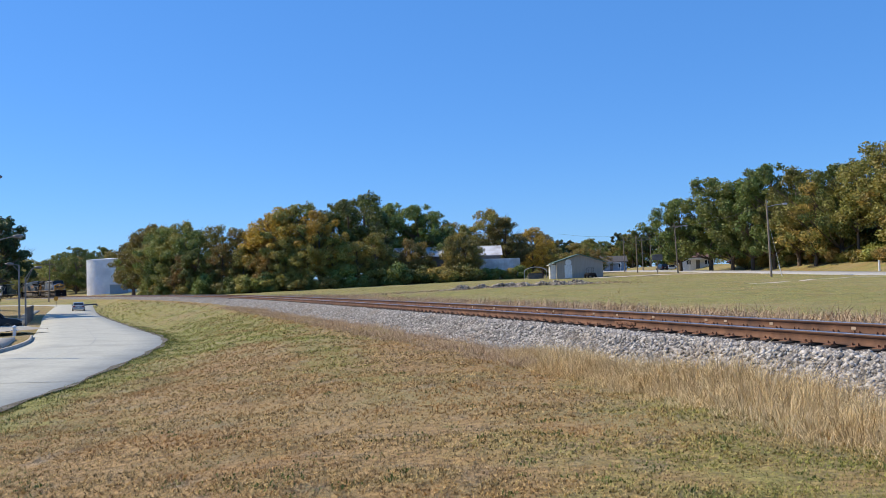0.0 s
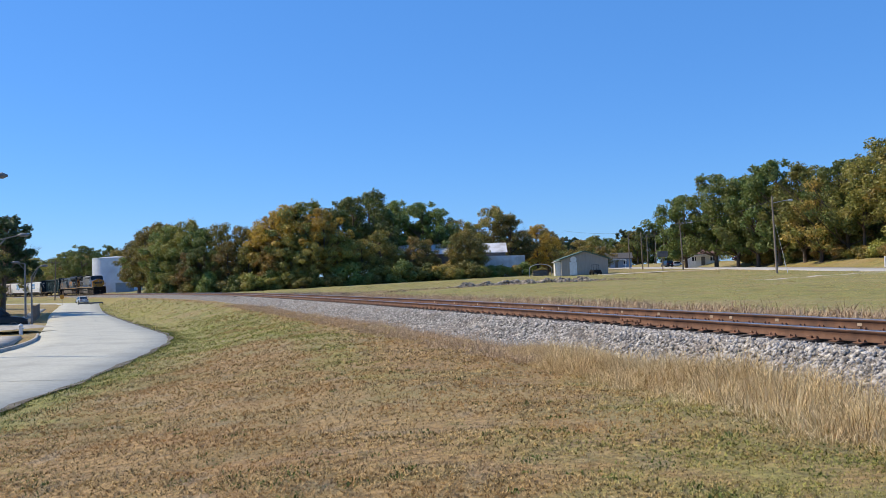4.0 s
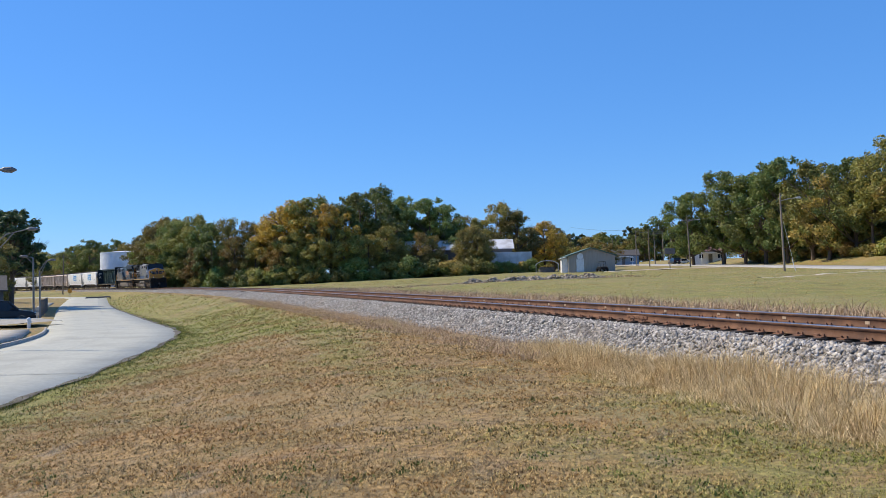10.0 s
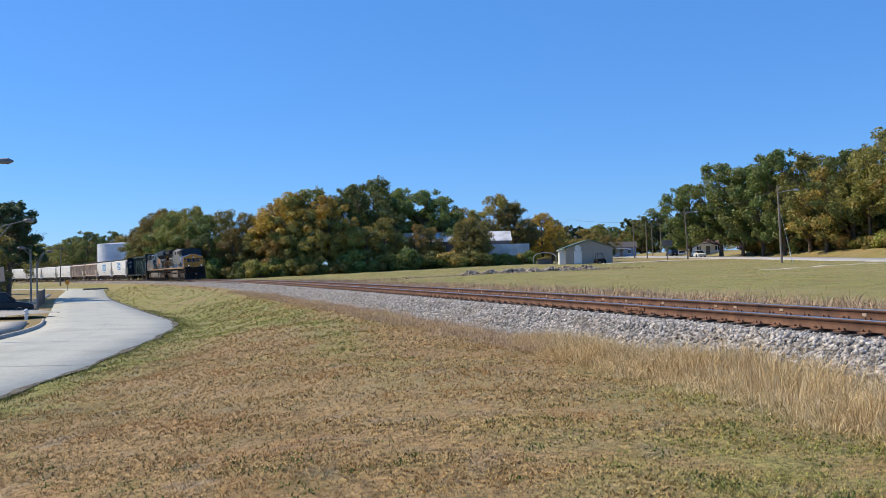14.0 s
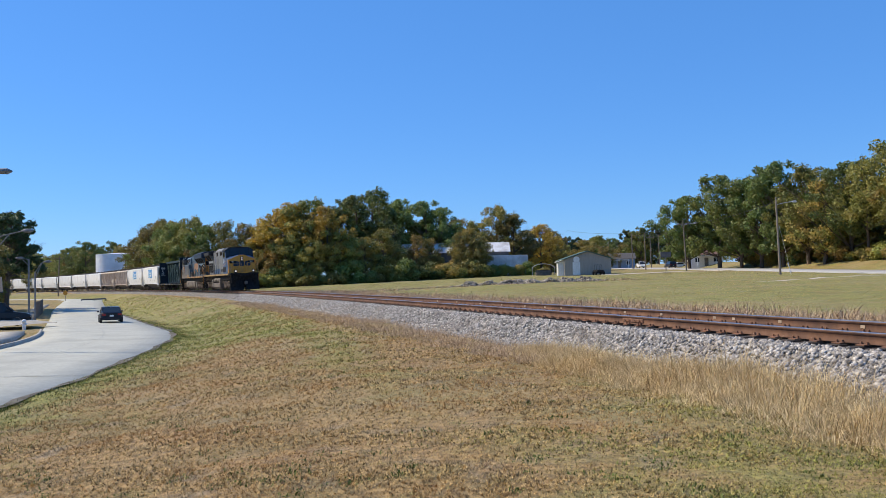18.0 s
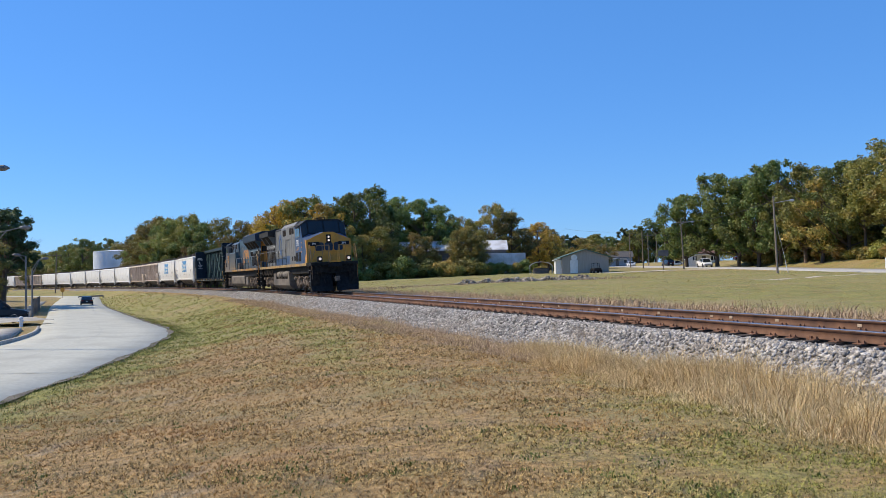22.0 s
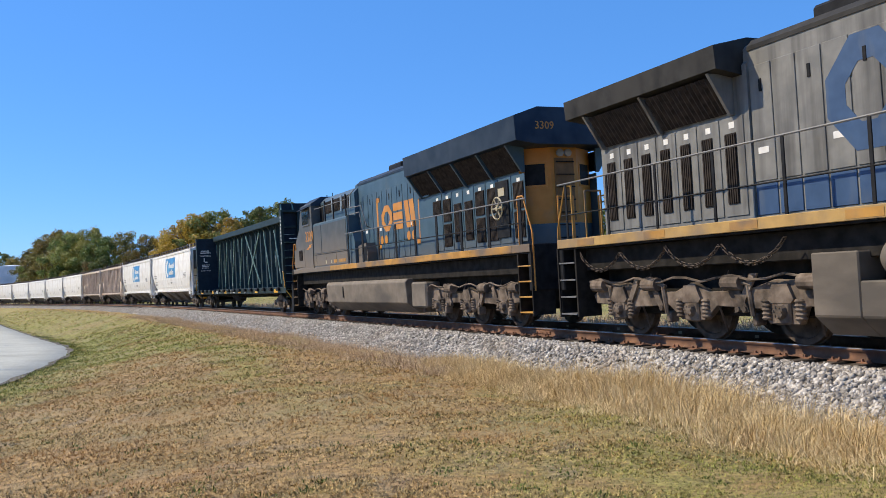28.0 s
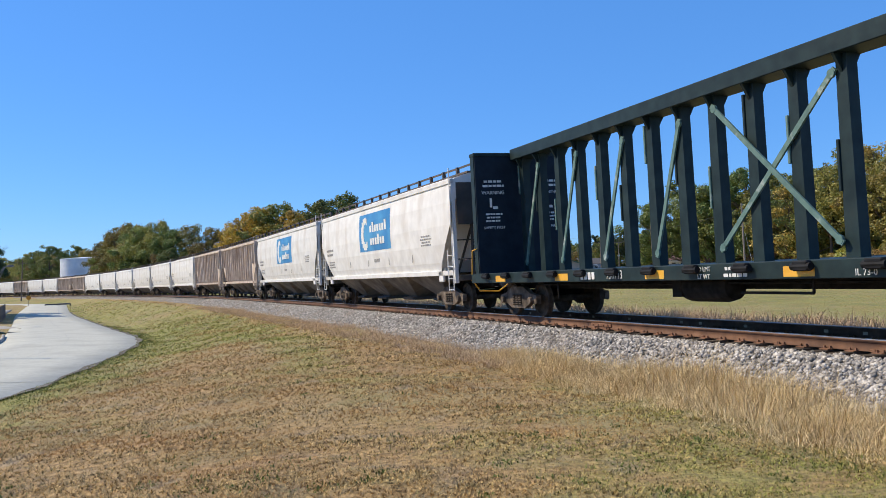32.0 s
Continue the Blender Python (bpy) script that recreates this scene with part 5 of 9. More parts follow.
def sign_board():
    s = tagged(new("sign_board"), "dark rectangular sign board on a post", "sign")
    bm = bmesh.new()
    tube(bm, (0, 0, -0.5), (0, 0, 3.4), 0.09, n=8)
    part("post", bm, M_POLE, s)
    bm = bmesh.new()
    box(bm, -0.95, 0.95, -0.12, 0.02, 2.55, 3.6, 0.02)
    part("board", bm, M_SHADE, s)
    s.matrix_basis = pose(40.6, 159.9, gz(40.6, 159.9))
    d = tagged(new("warning_sign"), "orange diamond crossroads warning sign on a post", "road sign")
    bm = bmesh.new()
    tube(bm, (0, 0, -0.5), (0, 0, 3.3), 0.04, n=8)
    part("post", bm, M_ALU, d)
    bm = bmesh.new()
    prism(bm, [(-0.65, 2.75), (0, 3.4), (0.65, 2.75), (0, 2.1)], "y", -0.06, -0.03)
    f = part("face", bm, M_DIAMOND, d)
    bm = bmesh.new()
    box(bm, -0.07, 0.07, -0.065, -0.06, 2.45, 3.05)
    box(bm, -0.30, 0.30, -0.065, -0.06, 2.68, 2.82)
    part("cross_symbol", bm, M_BLACK, f, "black cross symbol")
    d.matrix_basis = pose(60.4, 108.5, gz(60.4, 108.5), 0, 0, -20)
    m = tagged(new("marker_post"), "short white marker post on the verge", "post")
    bm = bmesh.new()
    lathe(bm, [(0.14, -0.4), (0.14, 1.35), (0.10, 1.45), (0.0, 1.47)], "z", 12)
    part("shaft", bm, M_WTRIM, m)
    m.matrix_basis = pose(60.6, 119.0, gz(60.6, 119.0))


def left_side():
    # pavement, kerb, drive apron on the lane's far side
    near = [p for p in lane_fine if 20 < p[1] < 168]
    kerb = ribbon("kerb", [p for p in near if p[1] < 58], [(LANE_HALF + 0.02, -0.1), (LANE_HALF + 0.02, 0.13), (LANE_HALF + 0.17, 0.14), (LANE_HALF + 0.19, -0.1)], M_WALKWAY)
    tagged(kerb, "low concrete kerb along the lane", "kerb", kind="structure")
    walk_ = ribbon("pavement", [p for p in near if p[1] < 56], [(LANE_HALF + 1.0, -0.1), (LANE_HALF + 1.0, 0.12), (LANE_HALF + 2.6, 0.14), (LANE_HALF + 2.62, -0.1)], M_WALKWAY)
    tagged(walk_, "weathered concrete pavement beside the lane", "pavement", kind="structure")
    far_ = ribbon("pavement", [p for p in near if 80 < p[1] < 150], [(LANE_HALF + 1.6, -0.1), (LANE_HALF + 1.6, 0.06), (LANE_HALF + 3.0, 0.08), (LANE_HALF + 3.02, -0.1)], M_WALKWAY)
    tagged(far_, "weathered concrete pavement beside the lane", "pavement", kind="structure")
    apron = ribbon("drive_apron", [(-29.3, 61.9, -1.84), (-30.4, 62.4, -1.74), (-32, 63.2, -1.62), (-36, 65.0, -1.4)], [(2.4, 0.0), (2.2, 0.07), (-2.2, 0.07), (-2.4, 0.0)], M_WALKWAY, 0.05)
    tagged(apron, "concrete drive apron off the lane", "drive", kind="structure")
    bm = bmesh.new()
    lathe(bm, [(0.11, -0.3), (0.11, 0.55), (0.15, 0.58), (0.15, 0.64), (0.10, 0.72), (0.0, 0.78)], "z", 12)
    tube(bm, (-0.2, 0, 0.42), (0.2, 0, 0.42), 0.055, n=8)
    hy = tagged(part("hydrant", bm, M_WTRIM), "white painted fire hydrant beside the drive", "hydrant")
    hy.matrix_basis = pose(-28.6, 59.4, gz(-28.6, 59.4))
    # board fence beside the pavement
    f = tagged(new("fence"), "weathered brown board fence beside the pavement", "fence")
    a, b = Vector((-41.2, 88.0)), Vector((-51.5, 112.0))
    n = 46
    for i in range(n):
        p = a.lerp(b, i / (n - 1))
        bm = bmesh.new()
        h = 1.65 + 0.05 * math.sin(i * 2.1)
        box(bm, -0.02, 0.02, -0.25, 0.25, 0, h)
        o = part("board", bm, M_CHAIN, f)
        o.matrix_local = pose(p.x, p.y, gz(p.x, p.y), 0, 0, math.degrees(math.atan2((b - a).y, (b - a).x)) - 90)
    rail = tagged(new("fence"), "low grey rail fence in front of the houses", "fence")
    pts = [(-37.2, 70.2), (-38.5, 73.5), (-39.6, 77), (-40.4, 80.5)]
    for x, y in pts:
        bm = bmesh.new()
        tube(bm, (0, 0, -0.3), (0, 0, 1.1), 0.05, n=8)
        o = part("post", bm, M_ALU, rail)
        o.matrix_local = pose(x, y, gz(x, y))
    for z in (0.55, 1.05):
        bm = bmesh.new()
        pipe(bm, [(x, y, gz(x, y) + z) for x, y in pts], 0.035, 6)
        part("rail", bm, M_ALU, rail)
    house(-51.2, 91.5, 8.0, 7.0, 2.5, 28, M_SHADE, M_SHINGLE, "small dark grey house behind the fence")
    street_lamp(-36.4, 76.5, 5.5, -1.0, 0.12, 25)
    street_lamp(-39.6, 84.5, 4.6, 0.9, 1.05, 12)
    street_lamp(-30.2, 55.5, 4.4, 3.2, 2.1, 12)
    street_lamp(-21.5, 37.0, 7.2, 2.4, 0.55, 10)
    pole(-88.0, 199.0, 9.2, 2.0)
    c = tagged(new("crossing_sign"), "small yellow crossing sign on a short post", "road sign")
    bm = bmesh.new()
    tube(bm, (0, 0, -0.3), (0, 0, 1.3), 0.05, n=6)
    part("post", bm, M_POLE, c)
    bm = bmesh.new()
    lathe(bm, [(0.45, -0.07), (0.45, -0.05)], "y", 14, (0, 0, 1.5))
    part("face", bm, M_YELLOW, c)
    c.matrix_basis = pose(-74.2, 171, gz(-74.2, 171) + 0.2)
    # dark bar on stubs, added to draw the shadowed line of the ditch
    g = tagged(new("culvert_rail"), "dark low bar drawn for the shadowed ditch line at the crossing", "guard rail")
    bm = bmesh.new()
    spots = ((-70, 168.4), (-68, 169.5), (-66, 170.3))
    pipe(bm, [(x, y, gz(x, y) + 0.4) for x, y in spots], 0.16, 6)
    part("rail", bm, M_SHADE, g)
    for x, y in spots:
        bm = bmesh.new()
        tube(bm, (x, y, gz(x, y) - 0.3), (x, y, gz(x, y) + 0.4), 0.10, n=6)
        part("post", bm, M_SHADE, g)


def rubble(seed=8):
    """A long low heap of broken concrete in the field."""
    g = np.random.RandomState(seed)
    n = 2600
    heap = g.choice([3.0, 5.2, 7.4, 9.0, 10.4, 12.6, 14.8, 17.5], n, p=[0.07, 0.12, 0.16, 0.18, 0.16, 0.14, 0.12, 0.05])
    x = heap + g.normal(0, 0.9, n)
    y = 101.5 + 0.35 * x + 1.5 * np.sin(heap * 2.3) + g.normal(0, 1.3, n)
    z = ground_z(x, y) + 0.5 * g.rand(n) ** 1.3 * np.exp(-((x - heap) / 1.0) ** 2)
    base = np.array([(-1, -1, -1), (1, -1, -1), (1, 1, -1), (-1, 1, -1), (-1, -1, 1), (1, -1, 1), (1, 1, 1), (-1, 1, 1)], float)
    quad = np.array([(0, 3, 2, 1), (4, 5, 6, 7), (0, 1, 5, 4), (1, 2, 6, 5), (2, 3, 7, 6), (3, 0, 4, 7)])
    size = g.uniform(0.04, 0.20, (n, 1, 1)) * g.uniform(0.4, 1.2, (n, 1, 3))
    v = base[None] * size * g.uniform(0.7, 1.2, (n, 8, 3))
    a = g.rand(n) * 6.283
    X = v[..., 0] * np.cos(a)[:, None] - v[..., 1] * np.sin(a)[:, None]
    Y = v[..., 0] * np.sin(a)[:, None] + v[..., 1] * np.cos(a)[:, None]
    v = np.stack([X + x[:, None], Y + y[:, None], v[..., 2] + z[:, None] + 0.05], 2)
    me = fast_mesh("rubble", v.reshape(-1, 3), (quad[None] + (np.arange(n) * 8)[:, None, None]).reshape(-1, 4), M_RUBBLE)
    tagged(new("rubble", me), "low strip of broken pale concrete rubble", "rubble", kind="stuff")


def field_path():
    pts = spline([(24, 74.5, 0), (30, 77.5, 0), (36, 80.5, 0), (43.6, 84.4, 0), (49, 87, 0)], 1.5)
    line = [(p[0], p[1], gz(p[0], p[1])) for p in pts[2:]]
    r = ribbon("field_path", line, [(0.5, -0.08), (0.22, 0.03), (-0.22, 0.03), (-0.5, -0.08)], M_DIRT)
    tagged(r, "narrow pale worn path across the field", "path", kind="structure")


def road_joints():
    """Tar-filled joints and a long crack in the lane's slabs."""
    def strip(pts, w, label):
        line = []
        for x, y in pts:
            _, c = near_line(LANE_X, LANE_Y, np.array([x]), np.array([y]))
            u = abs(float(c[0])) / LANE_HALF
            line.append((x, y, float(np.interp(y, LANE_Y, LANE_Z)) + 0.058 - 0.062 * u ** 1.6))
        o = ribbon("road_joint", line, [(w, 0.0), (-w, 0.0)], M_TAR, 0.004)
        o.parent = lane
    for y in (26.0, 43.5, 61.5, 88.0, 120.0):
        i = int(np.argmin(np.abs(LANE_Y - y)))
        t = Vector((LANE_X[i + 1] - LANE_X[i - 1], LANE_Y[i + 1] - LANE_Y[i - 1])).normalized()
        x0 = float(np.interp(y, LANE_Y, LANE_X))
        strip([(x0 - t.y * o, y + t.x * o + 0.15 * math.sin(o * 1.3)) for o in np.linspace(-3.3, 3.3, 14)], 0.035, "")
    pts = []
    for y in np.arange(22, 100, 1.5):
        x0 = float(np.interp(y, LANE_Y, LANE_X))
        pts.append((x0 + 0.10 * math.sin(y * 0.21) + 0.03 * math.sin(y * 1.3), y))
    strip(pts, 0.007, "")


storage_tank()
road_joints()
gable_hall()
buggy()
carport()
warehouse()
pole(40.25, 104.7, 9.3, -1.6, 1.9, cross=False, label="tall weathered wooden pole with a street lamp", r=0.15)
bm = bmesh.new()
tube(bm, (41.35, 104.0, gz(41.35, 104) - 0.3), (40.25, 104.6, 6.4), 0.014, n=5)
tube(bm, (41.35, 103.98, gz(41.35, 103.9) - 0.3), (40.98, 104.18, 1.95), 0.04, n=8)
tagged(part("guy_wire", bm, M_WTRIM), "guy wire with a pale plastic guard", "guy wire")
pole(44.1, 159.0, 9.2, -2.5, 1.8)
for px_, py_, ph in ((45.0, 194.9, 8.4), (57.7, 243.2, 9.3), (67.1, 271.8, 9.4), (72, 281, 12.4), (35.2, 247.5, 10.0), (25.8, 213.4, 9.0), (55.8, 294.7, 9.0), (48.0, 222, 9.0)):
    pole(px_, py_, ph, -1.0, cross=ph > 9.1)
for a, b in (((40.0, 104.7, 9.3), (44.0, 159, 10.0)), ((44.0, 159, 10.0), (45.2, 194.8, 10.4)), ((45.2, 194.8, 10.2), (48, 222, 11)), ((48, 222, 11), (57.9, 243.2, 12.2)), ((44.0, 159, 9.4), (45.2, 194.8, 9.7)),
             ((57.9, 243.2, 12.2), (67.2, 271.8, 12.6)), ((45.2, 194.8, 10.2), (35.2, 247.5, 13.6)), ((25.8, 213.4, 10), (35.2, 247.5, 13.6))):
    wire(a, b)
wire((-88.2, 199, 8.5), (-39.0, 84.5, 4.2), 1.0)
house(53.5, 266, 9, 8, 2.9, -8, M_BLUEW, M_SHINGLE, "blue-grey house with a dark porch")
house(62.5, 208, 7.5, 7, 2.7, -14, M_WTRIM, M_BRICK, "small white house with a brown roof")
house(75.5, 205, 6, 6, 2.5, -14, M_SHADE, M_SHINGLE, "grey shed beside the white house", False)
sign_board()
left_side()
rubble()
_g = np.random.RandomState(61)
_x = _g.uniform(-14, 24, 5200)
_y = 100.5 + 0.4 * _x + _g.normal(0, 4.6, 5200)
blades("straw_grass", _x, _y, ground_z(_x, _y) - 0.02, 0.26, 0.05, 0.9, 62, M_FRINGE, "dry tufts round the heap of rubble")
field_path()
# ---- the freight train ----
# every vehicle is built round its own middle: x forward, y across, z up from the rail heads
def lettering(name, text, size, mat, parent, m, stretch=1.0, label=""):
    """Painted characters in the built-in font, a few millimetres thick, standing on their plane."""
    cu = bpy.data.curves.new(name, "FONT")
    cu.body, cu.size, cu.extrude, cu.align_x, cu.align_y, cu.resolution_u = text, size, 0.003, "CENTER", "CENTER", 2
    tmp = bpy.data.objects.new(name, cu)
    me = bpy.data.meshes.new_from_object(tmp)
    bpy.data.objects.remove(tmp)
    me.materials.clear()
    me.materials.append(mat)
    ob = new(name, me)
    ob.parent, ob.matrix_local = parent, m @ Matrix.Diagonal((stretch, 1, 1, 1))
    if label:
        ob["label"] = label
    return ob


def part_each(name, bm, mat, parent, label=""):
    """Every loose piece of a bmesh becomes a part of its own."""
    left = set(bm.verts)
    while left:
        todo, piece = [next(iter(left))], []
        left.discard(todo[0])
        while todo:
            v = todo.pop()
            piece.append(v)
            for e in v.link_edges:
                o = e.other_vert(v)
                if o in left:
                    left.discard(o)
                    todo.append(o)
        piece.sort(key=lambda v: v.index)
        out = bmesh.new()
        twin = {v: out.verts.new(v.co) for v in piece}
        for f in {f for v in piece for f in v.link_faces}:
            out.faces.new([twin[v] for v in f.verts])
        part(name, out, mat, parent, label)
    bm.free()


def on_side(x, y, z):
    """A plane on a vehicle's side: reads from outside; y < 0 faces one way, y > 0 the other."""
    return pose(x, y, z, 90, 0, 0 if y < 0 else 180)


def slab(name, parent, mat, side, x0, x1, z0, z1, y, thick=0.02, bev=0.006, label=""):
    """A thin panel lying on a side face at |y|, proud of it."""
    bm = bmesh.new()
    a, b = (y, y + thick) if side > 0 else (-y - thick, -y)
    box(bm, x0, x1, a, b, z0, z1, bev)
    return part(name, bm, mat, parent, label)


def louvre(name, parent, side, x0, x1, z0, z1, y, n=9, upright=True, label="dark louvred grille"):
    bm = bmesh.new()
    sg = side
    def put(xa, xb, ya, yb, za, zb):
        box(bm, xa, xb, min(sg * ya, sg * yb), max(sg * ya, sg * yb), za, zb)
    put(x0, x1, y, y + 0.012, z0, z1)
    for i in range(n):
        if upright:
            c = x0 + (x1 - x0) * (i + 0.5) / n
            put(c - (x1 - x0) / n * 0.28, c + (x1 - x0) / n * 0.28, y + 0.012, y + 0.03, z0 + 0.02, z1 - 0.02)
        else:
            c = z0 + (z1 - z0) * (i + 0.5) / n
            put(x0 + 0.02, x1 - 0.02, y + 0.012, y + 0.03, c - (z1 - z0) / n * 0.28, c + (z1 - z0) / n * 0.28)
    return part(name, bm, M_GRILL, parent, label)


WHEELS = []      # wheelset, x, radius, direction


def wheelset_mesh(r, gauge=0.75):
    bm = bmesh.new()
    for sg in (-1, 1):
        y = sg * gauge
        prof = [(0.09, y - sg * 0.03), (0.13, y - sg * 0.05), (r * 0.78, y - sg * 0.045), (r * 0.82, y - sg * 0.065), (r + 0.025, y - sg * 0.062), (r + 0.025, y - sg * 0.035),
                (r, y - sg * 0.03), (r, y + sg * 0.065), (r * 0.84, y + sg * 0.068), (r * 0.80, y + sg * 0.03), (r * 0.3, y + sg * 0.025), (0.12, y + sg * 0.075), (0.0, y + sg * 0.075)]
        lathe(bm, prof, "y", 28)
    tube(bm, (0, -0.75, 0), (0, 0.75, 0), 0.085, n=12)
    for k in range(3):       # cast marks that show the turning
        a = k * 2.094
        for sg in (-1, 1):
            tube(bm, (0.6 * r * math.cos(a), sg * 0.79, 0.6 * r * math.sin(a)), (0.6 * r * math.cos(a), sg * 0.765, 0.6 * r * math.sin(a)), 0.035, n=8)
    return mesh_of("wheelset", bm, M_WHEEL, smooth=False)


def wheelset(parent, me, x, r, turn=1, spins=True):
    w = new("wheelset", me)
    w.parent, w.matrix_local = parent, pose(x, 0, r)
    if spins:
        WHEELS.append((w, x, r, turn))
    return w


def coupler(parent, x, sg):
    bm = bmesh.new()
    box(bm, min(x, x - sg * 0.75), max(x, x - sg * 0.75), -0.10, 0.10, 0.80, 0.99, 0.02)
    prism(bm, [(x - sg * 0.1, -0.16), (x + sg * 0.06, -0.14), (x + sg * 0.08, 0.0), (x - sg * 0.02, 0.02), (x - sg * 0.02, 0.12), (x - sg * 0.14, 0.17), (x - sg * 0.28, 0.05)], "z", 0.76, 1.05)
    part("coupler", bm, M_TRUCK, parent, "rusty knuckle coupler")


def loco_truck(parent, xs, r, y=1.12, chained=False):
    """Three-axle truck: two side frames with pedestals, springs, axle boxes, brake gear."""
    mid = sum(xs) / 3
    a, b = min(xs), max(xs)
    truck = None
    for sg in (-1, 1):
        bm = bmesh.new()
        out = [(a - 0.95, 0.78), (a - 0.55, 0.98), (a + 0.15, 1.02), (a + 0.75, 0.86), (mid - 0.45, 0.84), (mid, 1.0), (mid + 0.45, 0.84), (b - 0.75, 0.86), (b - 0.15, 1.02), (b + 0.55, 0.98), (b + 0.95, 0.78)]
        out += [(b + 0.85, 0.62), (b + 0.42, 0.60), (b + 0.30, 0.34), (b - 0.30, 0.34), (b - 0.45, 0.56), (mid + 0.62, 0.60), (mid + 0.30, 0.36), (mid - 0.30, 0.36), (mid - 0.62, 0.60),
                (a + 0.45, 0.56), (a + 0.30, 0.34), (a - 0.30, 0.34), (a - 0.42, 0.60), (a - 0.85, 0.62)]
        prism(bm, out, "y", sg * y - 0.07, sg * y + 0.07)
        bmesh.ops.bevel(bm, geom=bm.edges[:], offset=0.012, segments=1, affect="EDGES")
        f = part("side_frame", bm, M_TRUCK, parent, "dust-caked cast truck side frame")
        truck = truck or f
        for x in xs:
            bm = bmesh.new()
            box(bm, x - 0.17, x + 0.17, sg * y - 0.12, sg * y + 0.12, r - 0.2, r + 0.19, 0.03)
            tube(bm, (x, sg * (y + 0.08), r), (x, sg * (y + 0.20), r), 0.13, 0.10, 12)
            for k in range(6):
                c = (x + 0.075 * math.cos(k), 0, r + 0.075 * math.sin(k))
                tube(bm, (c[0], sg * (y + 0.19), c[2]), (c[0], sg * (y + 0.215), c[2]), 0.016, n=5)
            part("axle_box", bm, M_TRUCK, f)
            for dx in (-0.33, 0.33):
                bm = bmesh.new()
                prof = [(0.07, 0.40)]
                for k in range(5):
                    prof += [(0.095, 0.43 + 0.065 * k), (0.07, 0.4625 + 0.065 * k)]
                lathe(bm, prof, "z", 10, (x + dx, sg * (y + 0.06), 0))
                part("spring", bm, M_TRUCK, f, "coil spring")
        for x in (a - 0.62, (a + mid) / 2, (mid + b) / 2 + 0.05, b + 0.62):
            bm = bmesh.new()
            tube(bm, (x - 0.20, sg * (y + 0.12), 0.98), (x + 0.20, sg * (y + 0.12), 0.98), 0.12, n=12)
            tube(bm, (x + 0.2, sg * (y + 0.12), 0.98), (x + 0.38, sg * (y + 0.1), 0.94), 0.035, n=6)
            tube(bm, (x + 0.3, sg * (y + 0.1), 0.96), (x + 0.36, sg * (y + 0.08), 0.45), 0.04, n=6)
            box(bm, x + 0.3, x + 0.42, sg * y - 0.06, sg * y + 0.14, 0.30, 0.5, 0.02)
            part("brake_cylinder", bm, M_TRUCK, f, "dusty brake cylinder and hanger")
        bm = bmesh.new()
        pts = [(a - 0.9 + (b - a + 1.8) * i / 16, sg * (y + 0.17), 1.06 + 0.05 * math.sin(i * 1.9)) for i in range(17)]
        pipe(bm, pts, 0.022, 5)
        part("air_pipe", bm, M_TRUCK, f, "dusty air pipe")
        # slanted links, equaliser plates and sand pipes over the frame
        for x, dr in ((a + 0.95, 1), (mid + 0.95, 1), (a + 0.62, -1), (b - 0.55, -1)):
            bm = bmesh.new()
            prism(bm, [(x - 0.07, 1.12), (x + 0.09, 1.12), (x + dr * 0.38 + 0.07, 0.52), (x + dr * 0.38 - 0.07, 0.50)], "y", min(sg * (y + 0.08), sg * (y + 0.12)), max(sg * (y + 0.08), sg * (y + 0.12)))
            for u, v in ((x, 1.06), (x + dr * 0.36, 0.56)):
                tube(bm, (u, sg * (y + 0.1), v), (u, sg * (y + 0.15), v), 0.05, n=8)
            part("brake_link", bm, M_TRUCK, f, "slanted brake link")
        for x in xs:
            bm = bmesh.new()
            pipe(bm, [(x + 0.62, sg * (y - 0.25), 1.25), (x + 0.60, sg * (y + 0.02), 0.6), (x + 0.52, sg * (y - 0.2), 0.16)], 0.022, 6)
            part("sand_pipe", bm, M_WHEEL, f)
            bm = bmesh.new()
            prism(bm, [(x - 0.26, 0.72), (x - 0.15, 0.95), (x + 0.15, 0.95), (x + 0.26, 0.72), (x + 0.2, 0.66), (x - 0.2, 0.66)], "y", min(sg * (y + 0.07), sg * (y + 0.13)), max(sg * (y + 0.07), sg * (y + 0.13)))
            part("pedestal_cap", bm, M_TRUCK, f)
        if chained:
            bm = bmesh.new()
            for k in range(66):
                u0, u1 = k / 66, (k + 1) / 66
                pa, pb = [Vector((a - 0.9 + (b - a + 1.3) * u, sg * (y + 0.36), 1.62 - 0.34 * abs(math.sin(u * math.pi * 4)) ** 0.8)) for u in (u0, u1)]
                mid_, h_ = (pa + pb) / 2, (pb - pa) * 0.62
                w_ = Vector((0, 0.03, 0)) if k % 2 else Vector((0, 0, 0.03))
                pipe(bm, [mid_ - h_ - w_, mid_ + h_ - w_, mid_ + h_ + w_, mid_ - h_ + w_, mid_ - h_ - w_], 0.011, 4)
            part("chain", bm, M_WHEEL, f, "hanging dark chain in swags")
    # bolster enlarged to a black block that stands for the shade behind the wheels
    bm = bmesh.new()
    box(bm, a - 0.8, b + 0.8, -0.92, 0.92, 0.42, 1.34, 0.03)
    part("truck_bolster", bm, M_UNDER, parent)


